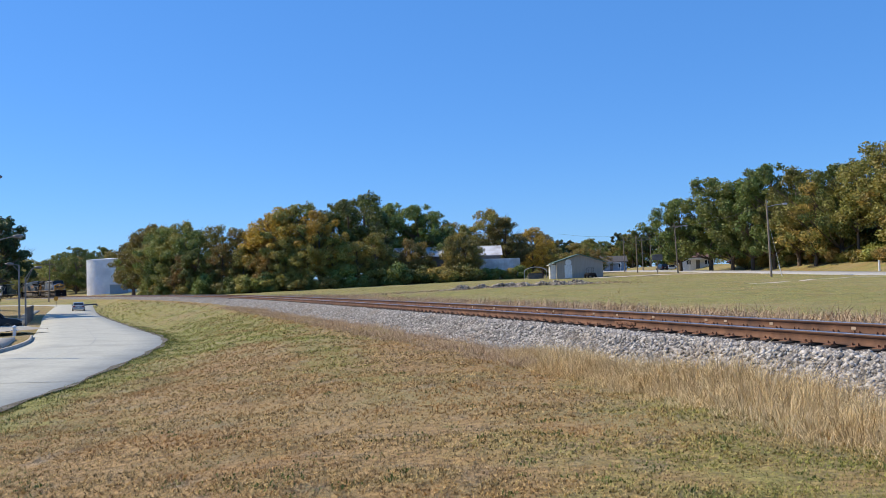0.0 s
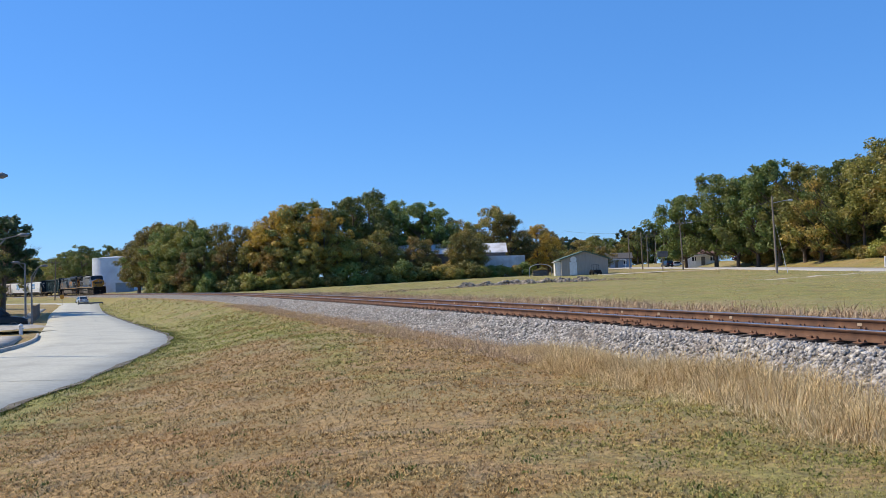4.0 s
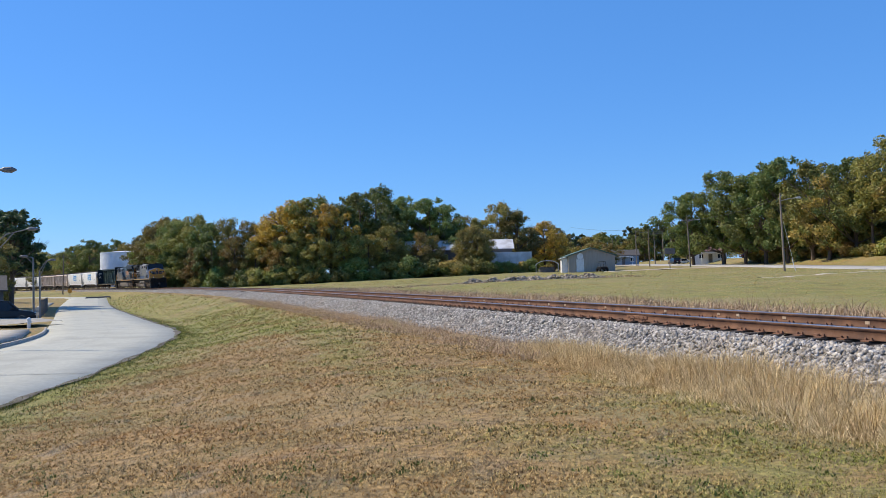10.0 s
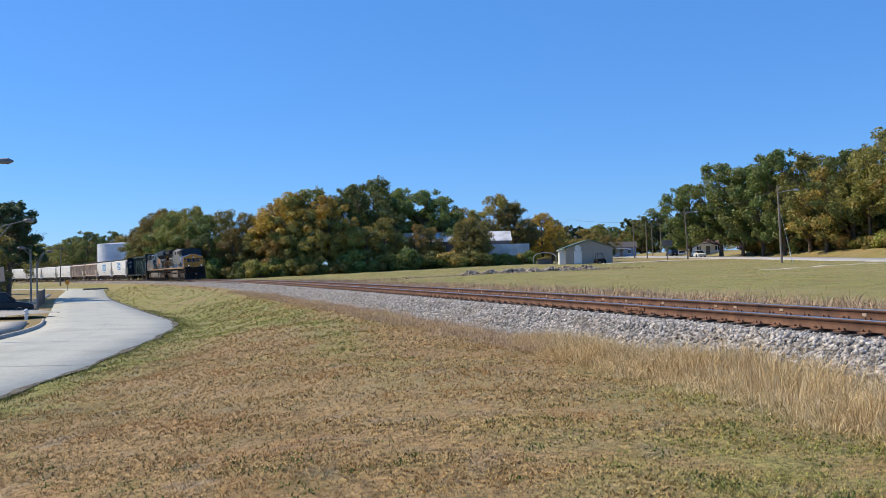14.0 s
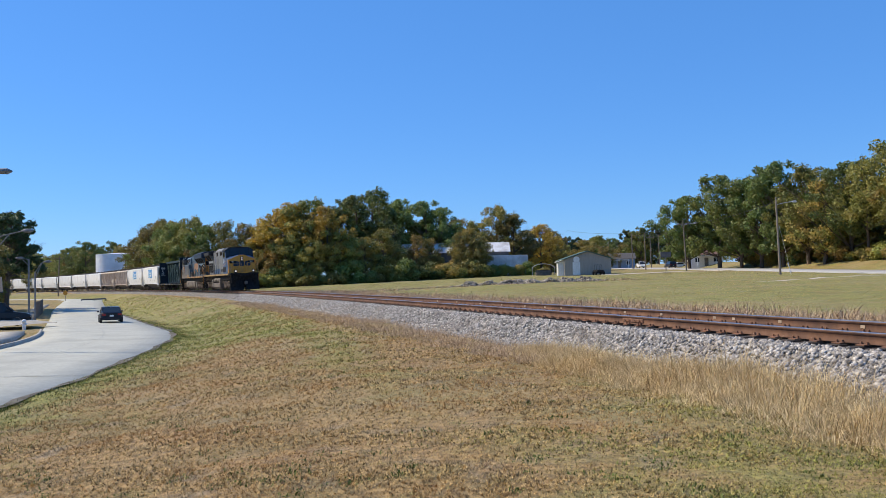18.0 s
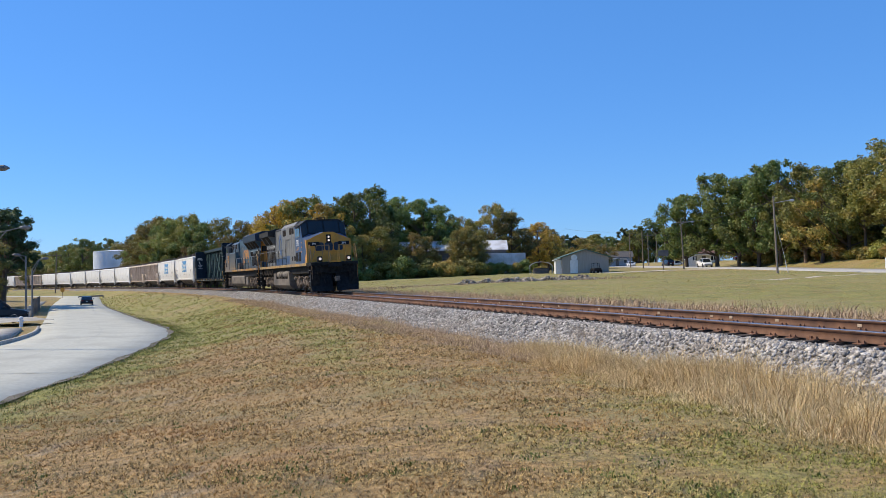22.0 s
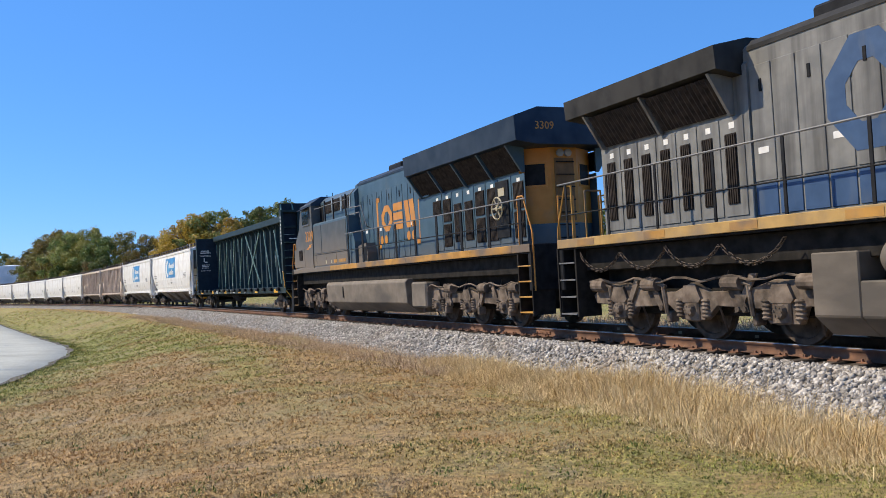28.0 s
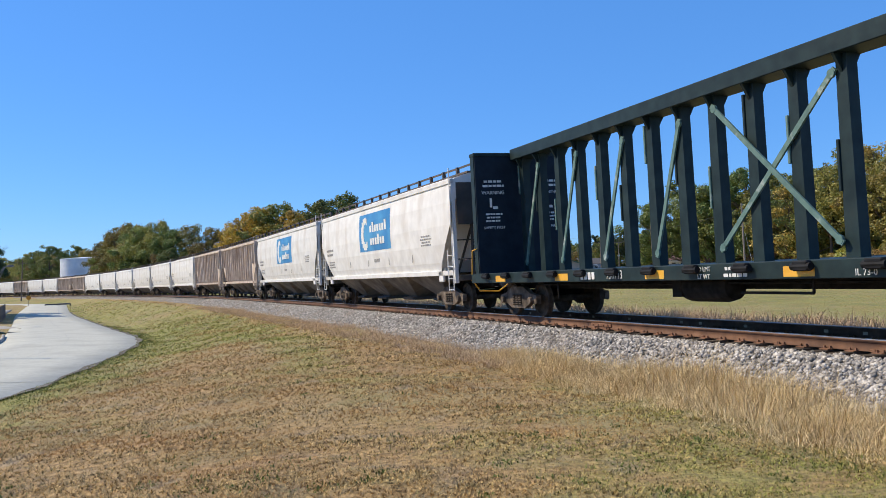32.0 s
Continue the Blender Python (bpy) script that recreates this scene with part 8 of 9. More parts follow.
def lumber_car():
    """A centre-beam lumber flat: deck, two bulkheads, a spine of posts with braces, winches along the sills."""
    L = 24.3
    F = lambda back: L / 2 - back
    car = tagged(new("lumber_flat_car"), "empty dark green centre-beam lumber flat car with bulkheads", "flat car")
    rng = random.Random(9)
    bm = bmesh.new()
    box(bm, F(23.6), F(0.7), -0.35, 0.35, 0.72, 1.18, 0.02)
    for i in range(17):
        box(bm, F(1.2 + i * 1.36) - 0.06, F(1.2 + i * 1.36) + 0.06, -1.4, 1.4, 0.98, 1.16)
    part("centre_sill", bm, M_UNDER, car)
    bm = bmesh.new()
    box(bm, F(23.6), F(0.75), -1.42, 1.42, 1.17, 1.215)
    part("deck", bm, M_CBEAM, car, "dark green deck plate")
    for sg in (-1, 1):
        sill = slab("side_sill", car, M_CBEAM, sg, F(23.75), F(0.62), 0.94, 1.22, 1.40, 0.06, 0.01, "dark green side sill")
        for i in range(16):
            x = F(1.75 + i * 1.385)
            bm = bmesh.new()
            box(bm, x - 0.16, x + 0.16, min(sg * 1.46, sg * 1.58), max(sg * 1.46, sg * 1.58), 1.06, 1.22, 0.02)
            tube(bm, (x - 0.2, sg * 1.53, 1.13), (x + 0.2, sg * 1.53, 1.13), 0.06, n=10)
            part("winch", bm, M_BLACK, sill, "black strap winch")
        for b in (2.4, 6.3, 10.2, 14.1, 18.0, 21.6):
            slab("reflector", sill, M_REFL, sg, F(b) - 0.33, F(b) + 0.33, 0.975, 1.14, 1.462, 0.004, 0.0, "orange-yellow reflector panel")
        lettering("car_number", "738713", 0.26, M_WHITEP, sill, on_side(F(15.6), sg * 1.463, 1.07), 0.85)
        bm = bmesh.new()
        def pl(b_, x0, x1, z0, z1):
            box(b_, x0, x1, min(sg * 1.462, sg * 1.466), max(sg * 1.462, sg * 1.466), z0, z1)
        for k in range(4):
            pl(bm, F(17.0 - 0.17 * k) - 0.06, F(17.0 - 0.17 * k) + 0.06, 0.99, 1.15)
        part_each("mark_bar", bm, M_WHITEP, sill, "white marking bar")
        lettering("load_limit", "LD LMT", 0.12, M_WHITEP, sill, on_side(F(12.55), sg * 1.463, 1.13))
        lettering("load_limit", "LT WT", 0.12, M_WHITEP, sill, on_side(F(12.55), sg * 1.463, 1.0))
        bm = bmesh.new()
        bars(bm, pl, F(12.0), F(11.3), 0.96, 1.19, 2, rng)
        part_each("mark_bar", bm, M_WHITEP, sill)
        lettering("length_mark", "IL 73-0", 0.14, M_WHITEP, sill, on_side(F(8.9), sg * 1.463, 1.02))
    # bulkheads: framed plates with ribs outside and a capping
    for b, dr in ((1.25, 1), (23.15, -1)):
        x = F(b)
        bm = bmesh.new()
        box(bm, min(x, x + dr * 0.05), max(x, x + dr * 0.05), -1.42, 1.42, 1.2, 4.72)
        bh = part("bulkhead", bm, M_CNAVY, car, "dark blue-green end bulkhead")
        bm = bmesh.new()
        for y in (-1.38, -0.6, 0.6, 1.38):
            box(bm, min(x + dr * 0.05, x + dr * 0.30), max(x + dr * 0.05, x + dr * 0.30), y - 0.06, y + 0.06, 1.0, 4.68)
        for z in (1.9, 2.6, 3.3, 4.0):
            box(bm, min(x + dr * 0.05, x + dr * 0.16), max(x + dr * 0.05, x + dr * 0.16), -1.38, 1.38, z - 0.05, z + 0.05)
        box(bm, min(x - dr * 0.02, x + dr * 0.34), max(x - dr * 0.02, x + dr * 0.34), -1.45, 1.45, 4.66, 4.76, 0.01)
        part("bulkhead_frame", bm, M_CBEAM, bh, "ribbed dark green frame")
        for sg in (-1, 1):
            bm = bmesh.new()
            for i in range(9):
                tube(bm, (x + dr * 0.34, sg * 0.85, 0.75 + 0.36 * i), (x + dr * 0.34, sg * 1.35, 0.75 + 0.36 * i), 0.012, n=5)
            part("ladder", bm, M_CBRACE, bh)
        bm = bmesh.new()
        def pl(b_, y0, y1, z0, z1):
            box(b_, min(x - dr * 0.004, x), max(x - dr * 0.004, x), y0, y1, z0, z1)
        for y0, y1 in ((-1.25, -0.5), (0.55, 1.25)):
            bars(bm, pl, y0, y1, 3.72, 3.98, 2, rng)
            bars(bm, pl, y0 + 0.05, y1 - 0.1, 2.7, 3.0, 3, rng)
            pl(bm, y0 + 0.25, y0 + 0.32, 3.15, 3.42)
            pl(bm, y0 + 0.34, y0 + 0.5, 3.1, 3.18)
        part_each("notice_bar", bm, M_WHITEP, bh, "illegible white stencilled bar")
        if dr < 0:
            for yc in (-0.88, 0.9):
                m = pose(x + 0.002, yc, 3.58, 90, 0, 90)
                lettering("notice", "WARNING", 0.15, M_WHITEP, bh, m)
                lettering("notice", "SAFETY FIRST", 0.115, M_WHITEP, bh, pose(x + 0.002, yc, 2.55, 90, 0, 90))
        bm = bmesh.new()
        box(bm, min(x + dr * 0.35, x + dr * 0.36), max(x + dr * 0.35, x + dr * 0.36), -1.1, -0.72, 3.42, 3.46)
        if dr > 0:
            for k in range(8):
                box(bm, x + 0.13, x + 0.24, -1.447, -1.443, 4.38 - 0.17 * k, 4.47 - 0.17 * k)
        part_each("end_mark", bm, M_WHITEP, bh, "white marking block")
        if dr > 0:                                   # raised extension along the bulkhead's top
            bm = bmesh.new()
            box(bm, x + 0.10, x + 0.16, -1.44, 1.44, 4.74, 5.08, 0.006)
            ext = part("top_extension", bm, M_CNAVY, bh, "dark raised board")
            for y in (-1.40, -0.85, 0.0, 0.85, 1.40):
                bm = bmesh.new()
                prism(bm, [(x + 0.16, 4.74), (x + 0.34, 4.74), (x + 0.16, 5.04)], "y", y - 0.025, y + 0.025)
                part("gusset", bm, M_CBRACE, ext)
    # spine
    bm = bmesh.new()
    box(bm, F(23.1), F(1.3), -0.30, 0.30, 4.52, 4.84, 0.015)
    part("top_chord", bm, M_CBEAM, car, "dark top chord")
    n = 20
    xs = [F(1.52 + 1.118 * i) for i in range(n)]
    for i, x in enumerate(xs):
        bm = bmesh.new()
        prism(bm, [(x - 0.15, 1.2), (x + 0.15, 1.2), (x + 0.115, 4.52), (x - 0.115, 4.52)], "y", -0.11, 0.11)
        post = part("post", bm, M_CBEAM, car, "dark green upright post")
        bm = bmesh.new()
        z = (2.9, 3.5, 2.3)[i % 3]
        box(bm, x - 0.19, x - 0.13, -0.14, 0.14, z, z + 0.85, 0.01)
        part("strap_guard", bm, M_CBRACE if i % 2 else M_CBEAM, post)
        for sg in (-1, 1):
            bm = bmesh.new()
            prism(bm, [(sg * 0.10, 4.52), (sg * 0.28, 4.52), (sg * 0.10, 4.2)], "x", x - 0.03, x + 0.03)
            part("gusset", bm, M_CBEAM, post)
    ends = xs

    def brace(p, q, y):
        bm = bmesh.new()
        p, q = Vector((p[0], y, p[1])), Vector((q[0], y, q[1]))
        d = (q - p).normalized()
        nrm = Vector((-d.z, 0, d.x)) * 0.05
        v = [bm.verts.new(e + nrm * s1 + Vector((0, s2 * 0.02, 0))) for e in (p, q) for s1 in (-1, 1) for s2 in (-1, 1)]
        for f in ((0, 1, 3, 2), (4, 6, 7, 5), (0, 4, 5, 1), (2, 3, 7, 6), (0, 2, 6, 4), (1, 5, 7, 3)):
            bm.faces.new([v[k] for k in f])
        for c in (p + d * 0.1, q - d * 0.1):
            lathe(bm, [(0.08, y - 0.026), (0.08, y + 0.026)], "y", 10, (c.x, 0, c.z))
        part("brace", bm, M_CBRACE, car, "worn green diagonal brace")

    for i in (0, 2, 4, 6):
        for a, b in ((ends[i], ends[i + 1]), (ends[-1 - i], ends[-2 - i])):
            sgn = 1 if a < b else -1
            brace((a + sgn * 0.12, 1.40), (b + sgn * 0.10, 4.25), -0.15)
    brace((ends[8] - 0.1, 4.3), (ends[11] + 0.1, 1.45), -0.15)
    brace((ends[11] + 0.1, 4.3), (ends[8] - 0.1, 1.45), -0.19)
    # underside gear
    bm = bmesh.new()
    lathe(bm, [(0.0, -0.75), (0.24, -0.7), (0.28, -0.5), (0.28, 0.5), (0.24, 0.7), (0.0, 0.75)], "x", 16, (F(13.3), -0.75, 0.78))
    pipe(bm, [(F(18.5), -1.3, 0.55), (F(18.5), -1.3, 0.95)], 0.02, 5)
    pipe(bm, [(F(20.5), -0.9, 0.86), (F(4.0), -0.9, 0.86)], 0.025, 5)
    pipe(bm, [(F(12.0), -1.1, 0.7), (F(10.3), -1.1, 0.7), (F(10.3), -1.1, 0.95)], 0.025, 5)
    box(bm, F(14.2), F(13.9), -1.0, -0.5, 0.6, 1.0)
    part("brake_gear", bm, M_UNDER, car, "brake reservoir and rods")
    bm = bmesh.new()
    for x0, dr in ((0.55, 1), (23.75, -1)):
        pipe(bm, [(F(x0), -1.45, 1.05), (F(x0), -1.2, 0.7), (F(x0), -0.6, 0.66), (F(x0), -0.3, 0.85)], 0.025, 5)
        pipe(bm, [(F(x0 + 0.1 * dr), -1.48, 1.2), (F(x0 + 0.25 * dr), -1.5, 1.9), (F(x0 + 0.5 * dr), -1.46, 1.95)], 0.02, 5)
    part("uncoupling_lever", bm, M_REFL, car, "yellow uncoupling lever")
    wh = wheelset_mesh(0.46)
    for c in (2.95, L - 2.95):
        freight_truck(car, F(c), 0.46, wh)
    coupler(car, F(0.1), 1)
    coupler(car, F(L - 0.1), -1)
    return car


def hopper(label, skin, L, ribbed, sign, dirt):
    """A covered hopper: bowed or ribbed sides, roof walk with rails, sloped ends in a frame, four discharge bays."""
    F = lambda back: L / 2 - back
    car = tagged(new("covered_hopper_car"), label, "hopper car")
    a, b = F(L - 0.62), F(0.62)
    side = [(1.40, 1.28), (1.50, 1.62), (1.585, 2.2), (1.61, 2.8), (1.585, 3.5), (1.52, 4.08)] if not ribbed else [(1.42, 1.28), (1.46, 1.6), (1.46, 2.2), (1.46, 2.8), (1.46, 3.5), (1.44, 4.08)]
    roof = [(1.40, 4.24), (0.75, 4.44)]
    sec = [(-y, z) for y, z in side] + [(-y, z) for y, z in roof] + [(y, z) for y, z in roof[::-1]] + [(y, z) for y, z in side[::-1]]
    inset = 1.55                                     # the lower corners are cut back for the sloped ends
    bm = bmesh.new()
    rings = []
    for dr, e in ((-1, a), (1, b)):
        rings.append([bm.verts.new((e - dr * (inset * max(0.0, (2.75 - z) / 1.47) ** 1.0 if z < 2.75 else 0.0), y, z)) for y, z in sec])
    lo, hi = rings
    for i in range(len(sec)):
        bm.faces.new((lo[i], lo[(i + 1) % len(sec)], hi[(i + 1) % len(sec)], hi[i]))
    bm.faces.new(lo)
    bm.faces.new(hi[::-1])
    bmesh.ops.recalc_face_normals(bm, faces=bm.faces[:])
    part("body", bm, skin, car, "bowed hopper side" if not ribbed else "ribbed hopper body")
    if ribbed:
        n = 17
        for sg in (-1, 1):
            for i in range(n):
                x = a + 0.12 + (b - a - 0.24) * i / (n - 1)
                bm = bmesh.new()
                z0 = 1.35 if 1.6 < (x - a) and 1.6 < (b - x) else 2.55
                prism(bm, [(sg * 1.44, z0), (sg * 1.60, z0 + 0.1), (sg * 1.60, 4.0), (sg * 1.44, 4.1)], "x", x - 0.06, x + 0.06)
                part("side_rib", bm, skin, car)
    for sg in (-1, 1):
        slab("top_rail", car, skin, sg, a, b, 4.06, 4.24, 1.42, 0.14, 0.02, "side top chord")
        slab("side_sill", car, skin, sg, a + 0.1, b - 0.1, 1.20, 1.36, 1.38, 0.14, 0.01, "side sill")
        for e, dr in ((a, 1), (b, -1)):
            bm = bmesh.new()
            x = e + dr * 0.08
            box(bm, x - 0.07, x + 0.07, min(sg * 1.40, sg * 1.52), max(sg * 1.40, sg * 1.52), 0.95, 4.1, 0.01)
            part("corner_post", bm, skin, car)
            bm = bmesh.new()
            for u in (0.0, 0.42):
                tube(bm, (x - dr * 0.08 + dr * u, sg * 1.58, 0.72), (x - dr * 0.08 + dr * u, sg * 1.58, 4.55 if u == 0 else 2.0), 0.018, n=5)
            for i in range(10):
                z = 0.75 + 0.36 * i
                tube(bm, (x - dr * 0.08, sg * 1.58, z), (x + dr * (0.34 if z < 2.1 else 0.10), sg * (1.58 if z < 2.1 else 1.48), z), 0.014, n=5)
            part("ladder", bm, M_HWHITE if not ribbed else M_HBROWN, car, "side ladder and grab irons")
            slab("jacking_pad", car, M_HWHITE if not ribbed else skin, sg, x + dr * 1.2 - 0.2, x + dr * 1.2 + 0.2, 1.0, 1.36, 1.44, 0.08, 0.02)
    for e, dr in ((a, 1), (b, -1)):
        bm = bmesh.new()
        box(bm, min(e, e + dr * 1.7), max(e, e + dr * 1.7), -1.3, 1.3, 1.02, 1.20, 0.02)
        for y in (-0.85, 0.85):
            tube(bm, (e + dr * 0.1, y, 1.15), (e + dr * 0.1, y, 2.8), 0.05, n=6)
            tube(bm, (e + dr * 1.5, y, 1.2), (e + dr * 0.1, y, 2.75), 0.045, n=6)
        for z in (1.7, 2.3):
            tube(bm, (e + dr * 0.08, -1.45, z), (e + dr * 0.08, 1.45, z), 0.02, n=5)
        part("end_frame", bm, M_HEND, car, "dirty black end frame")
        bm = bmesh.new()
        box(bm, min(e - dr * 0.012, e - dr * 0.002), max(e - dr * 0.012, e - dr * 0.002), -1.36, 1.36, 2.78, 4.1)
        part("end_sheet", bm, M_HEND, car, "dirty black end sheet")
        bm = bmesh.new()
        lathe(bm, [(0.26, e - dr * 0.12), (0.28, e - dr * 0.10), (0.26, e - dr * 0.08)], "x", 14, (0, 0.5, 2.5))
        part("brake_wheel", bm, M_HEND, car)
    # roof walk with its rails and hatches
    bm = bmesh.new()
    box(bm, a - 0.05, b + 0.05, -0.42, 0.42, 4.54, 4.58)
    part("running_board", bm, M_HEND, car, "grated roof walk")
    bm = bmesh.new()
    for i in range(5):
        box(bm, a + 1.2 + (b - a - 2.4) * i / 4 - 1.3, a + 1.2 + (b - a - 2.4) * i / 4 + 1.3, -0.30, 0.30, 4.42, 4.535, 0.03)
    part("hatch_cover", bm, M_HEND, car, "dark trough hatch covers")
    for sg in (-1, 1):
        bm = bmesh.new()
        box(bm, a - 0.02, b + 0.02, min(sg * 0.70, sg * 0.74), max(sg * 0.70, sg * 0.74), 4.66, 4.72)
        box(bm, a - 0.02, b + 0.02, min(sg * 0.78, sg * 0.95), max(sg * 0.78, sg * 0.95), 4.40, 4.46)
        n = 15
        for i in range(n):
            x = a + (b - a) * i / (n - 1)
            box(bm, x - 0.05, x + 0.05, min(sg * 0.70, sg * 0.80), max(sg * 0.70, sg * 0.80), 4.38, 4.72)
        part("roof_rail", bm, M_HEND, car, "dark roof safety rail")
    # discharge bays
    n = 4
    x0, x1 = a + 1.9, b - 1.9
    for i in range(n):
        c0, c1 = x0 + (x1 - x0) * i / n, x0 + (x1 - x0) * (i + 1) / n
        bm = bmesh.new()
        m0 = (c0 + c1) / 2
        top = [(c0, -1.40, 1.27), (c1, -1.40, 1.27), (c1, 1.40, 1.27), (c0, 1.40, 1.27)]
        bot = [(m0 - 0.45, -0.5, 0.42), (m0 + 0.45, -0.5, 0.42), (m0 + 0.45, 0.5, 0.42), (m0 - 0.45, 0.5, 0.42)]
        vt, vb = [bm.verts.new(p) for p in top], [bm.verts.new(p) for p in bot]
        for k in range(4):
            bm.faces.new((vt[k], vt[(k + 1) % 4], vb[(k + 1) % 4], vb[k]))
        bm.faces.new(vb)
        bmesh.ops.recalc_face_normals(bm, faces=bm.faces[:])
        bay = part("discharge_bay", bm, dirt, car, "dirt-coated discharge bay")
        bm = bmesh.new()
        box(bm, m0 - 0.55, m0 + 0.55, -0.62, 0.62, 0.30, 0.43, 0.02)
        tube(bm, (m0 - 0.6, -0.7, 0.36), (m0 + 0.6, -0.7, 0.36), 0.05, n=8)
        part("outlet_gate", bm, M_HEND, bay)
    bm = bmesh.new()
    box(bm, F(L - 0.5), F(0.5), -0.28, 0.28, 0.78, 1.12, 0.02)
    part("centre_sill", bm, M_UNDER, car)
    if sign:
        rng = random.Random(3)
        for sg in (-1, 1):
            m = -sg                                  # reads the same way from both sides
            # a panel bent to the bowed side
            bm = bmesh.new()
            rows = [(np.interp(z, [s[1] for s in side], [s[0] for s in side]) + 0.006, z) for z in np.linspace(2.32, 3.86, 6)]
            vs = [[bm.verts.new((x, sg * y, z)) for y, z in rows] for x in (F(11.3), F(6.9))]
            for k in range(5):
                bm.faces.new((vs[0][k], vs[1][k], vs[1][k + 1], vs[0][k + 1]))
            sp = part("sign_panel", bm, M_SIGN, car, "blue painted panel with white shapes")
            bm = bmesh.new()
            def pl(b_, x0_, x1_, z0, z1):
                yy = float(np.interp((z0 + z1) / 2, [s[1] for s in side], [s[0] for s in side])) + 0.008
                box(b_, x0_, x1_, min(sg * yy, sg * (yy + 0.006)), max(sg * yy, sg * (yy + 0.006)), z0, z1)
            xl = F(11.3) if sg < 0 else F(6.9)
            d = 1 if sg < 0 else -1
            for k in range(11):                      # a broad curl that narrows to its ends
                a0, a1 = 0.9 + k * 0.42, 0.9 + (k + 1.05) * 0.42
                wd = 0.05 + 0.14 * math.sin(math.pi * (k + 0.5) / 11)
                u0, v0 = 0.92 + 0.42 * math.cos((a0 + a1) / 2), 3.05 + 0.55 * math.sin((a0 + a1) / 2)
                pl(bm, xl + d * u0 - wd, xl + d * u0 + wd, v0 - 0.13, v0 + 0.13)
            for z0, n_, u in ((3.08, 7, 1.60), (2.56, 6, 1.66)):
                for k in range(n_):
                    tall_ = 0.40 if (k * 3 + n_) % 5 == 0 else 0.27
                    pl(bm, min(xl + d * (u + 0.34 * k), xl + d * (u + 0.34 * k + 0.24)), max(xl + d * (u + 0.34 * k), xl + d * (u + 0.34 * k + 0.24)), z0, z0 + tall_)
            part_each("white_shape", bm, M_WHITEP, sp)
    rng = random.Random(31)
    for sg in (-1, 1):
        bm = bmesh.new()
        def pl(b_, x0_, x1_, z0, z1):
            yy = float(np.interp((z0 + z1) / 2, [s[1] for s in side], [s[0] for s in side])) + (0.004 if not ribbed else 0.01)
            box(b_, x0_, x1_, min(sg * yy, sg * (yy + 0.005)), max(sg * yy, sg * (yy + 0.005)), z0, z1)
        if not ribbed:
            bars(bm, pl, F(L - 1.6), F(L - 2.9), 2.3, 2.7, 2, rng)
            bars(bm, pl, F(L - 1.7), F(L - 3.0), 1.75, 2.1, 3, rng)
            bars(bm, pl, F(3.6), F(2.4), 2.2, 2.6, 4, rng)
            bars(bm, pl, F(9.4), F(8.6), 1.8, 2.05, 1, rng)
            for xb in (4.6, 7.4, 10.3, 13.2):
                pl(bm, F(xb) - 0.02, F(xb) + 0.02, 1.7, 2.15)
            part_each("stencil_bar", bm, M_STENCIL, car, "small dark illegible stencil")
        else:
            bm.free()
    wh = HOPPER_WHEELS
    for c in (2.35, L - 2.35):
        freight_truck(car, F(c), 0.46, wh, spins=sign)
    coupler(car, F(0.1), 1)
    coupler(car, F(L - 0.1), -1)
    return car


def place_at(t):
    """Metres from the track's reference point to the head of the train."""
    return 268.7465 - 10.319 * t - 0.01587 * t * t + 0.000638406 * t ** 3


def car_pose(t, back, half, turned=False):
    a, b = track_at(place_at(t) + back - half)[0], track_at(place_at(t) + back + half)[0]
    d = a - b
    m = Matrix.Translation((a + b) / 2) @ Matrix.Rotation(math.atan2(d.y, d.x), 4, "Z") @ Matrix.Rotation(TILT, 4, "X")
    return m @ Matrix.Rotation(math.pi, 4, "Z") if turned else m


HOPPER_WHEELS = wheelset_mesh(0.46)
CARS = []
CONSIST = [("lead", 22.3), ("second", 22.3), ("flat", 24.3)] + [({"S": "sign", "W": "white", "B": "brown"}[c], 17.0 if c == "B" else 19.0) for c in "SSBBWWWWWWBBWWBWWWBW"]
_made = {}
_off = 0.0
for kind, L in CONSIST:
    if kind in _made:
        ob = copy_thing(_made[kind], Matrix())
        if kind == "sign":
            for w in ob.children:
                if w.name.startswith("wheelset"):
                    WHEELS.append((w, w.location.x, 0.46, 1))
    elif kind == "lead":
        ob = locomotive("weathered grey and blue diesel locomotive with a yellow nose", True)
    elif kind == "second":
        ob = locomotive("dusty dark blue diesel locomotive running cab last", False)
    elif kind == "flat":
        ob = lumber_car()
    elif kind == "sign":
        ob = hopper("white covered hopper car with a blue side panel", M_HWHITE, 19.0, False, True, M_HDIRT)
    elif kind == "white":
        ob = hopper("dusty white covered hopper freight car on the track", M_HWHITE, 19.0, False, False, M_HDIRT)
    else:
        ob = hopper("rusty brown ribbed covered hopper car", M_HBROWN, 17.0, True, False, M_HDIRT)
    _made.setdefault(kind, ob)
    ob["group"] = "vehicles of the freight train"
    CARS.append((ob, _off + L / 2, L * 0.36, kind == "second"))
    _off += L
# ---- road vehicles ----
M_TYRE = surf("black tyre rubber", (0.014, 0.014, 0.015), (0.03, 0.03, 0.03), 8.0, 0.85, bump=0.2)
M_TAIL = surf("red tail lamp lens", (0.22, 0.012, 0.012), (0.30, 0.02, 0.02), 3.0, 0.2, bump=0.0)
M_CHROME = surf("bright metal", (0.5, 0.5, 0.5), (0.6, 0.6, 0.6), 3.0, 0.2, 0.9, bump=0.0)


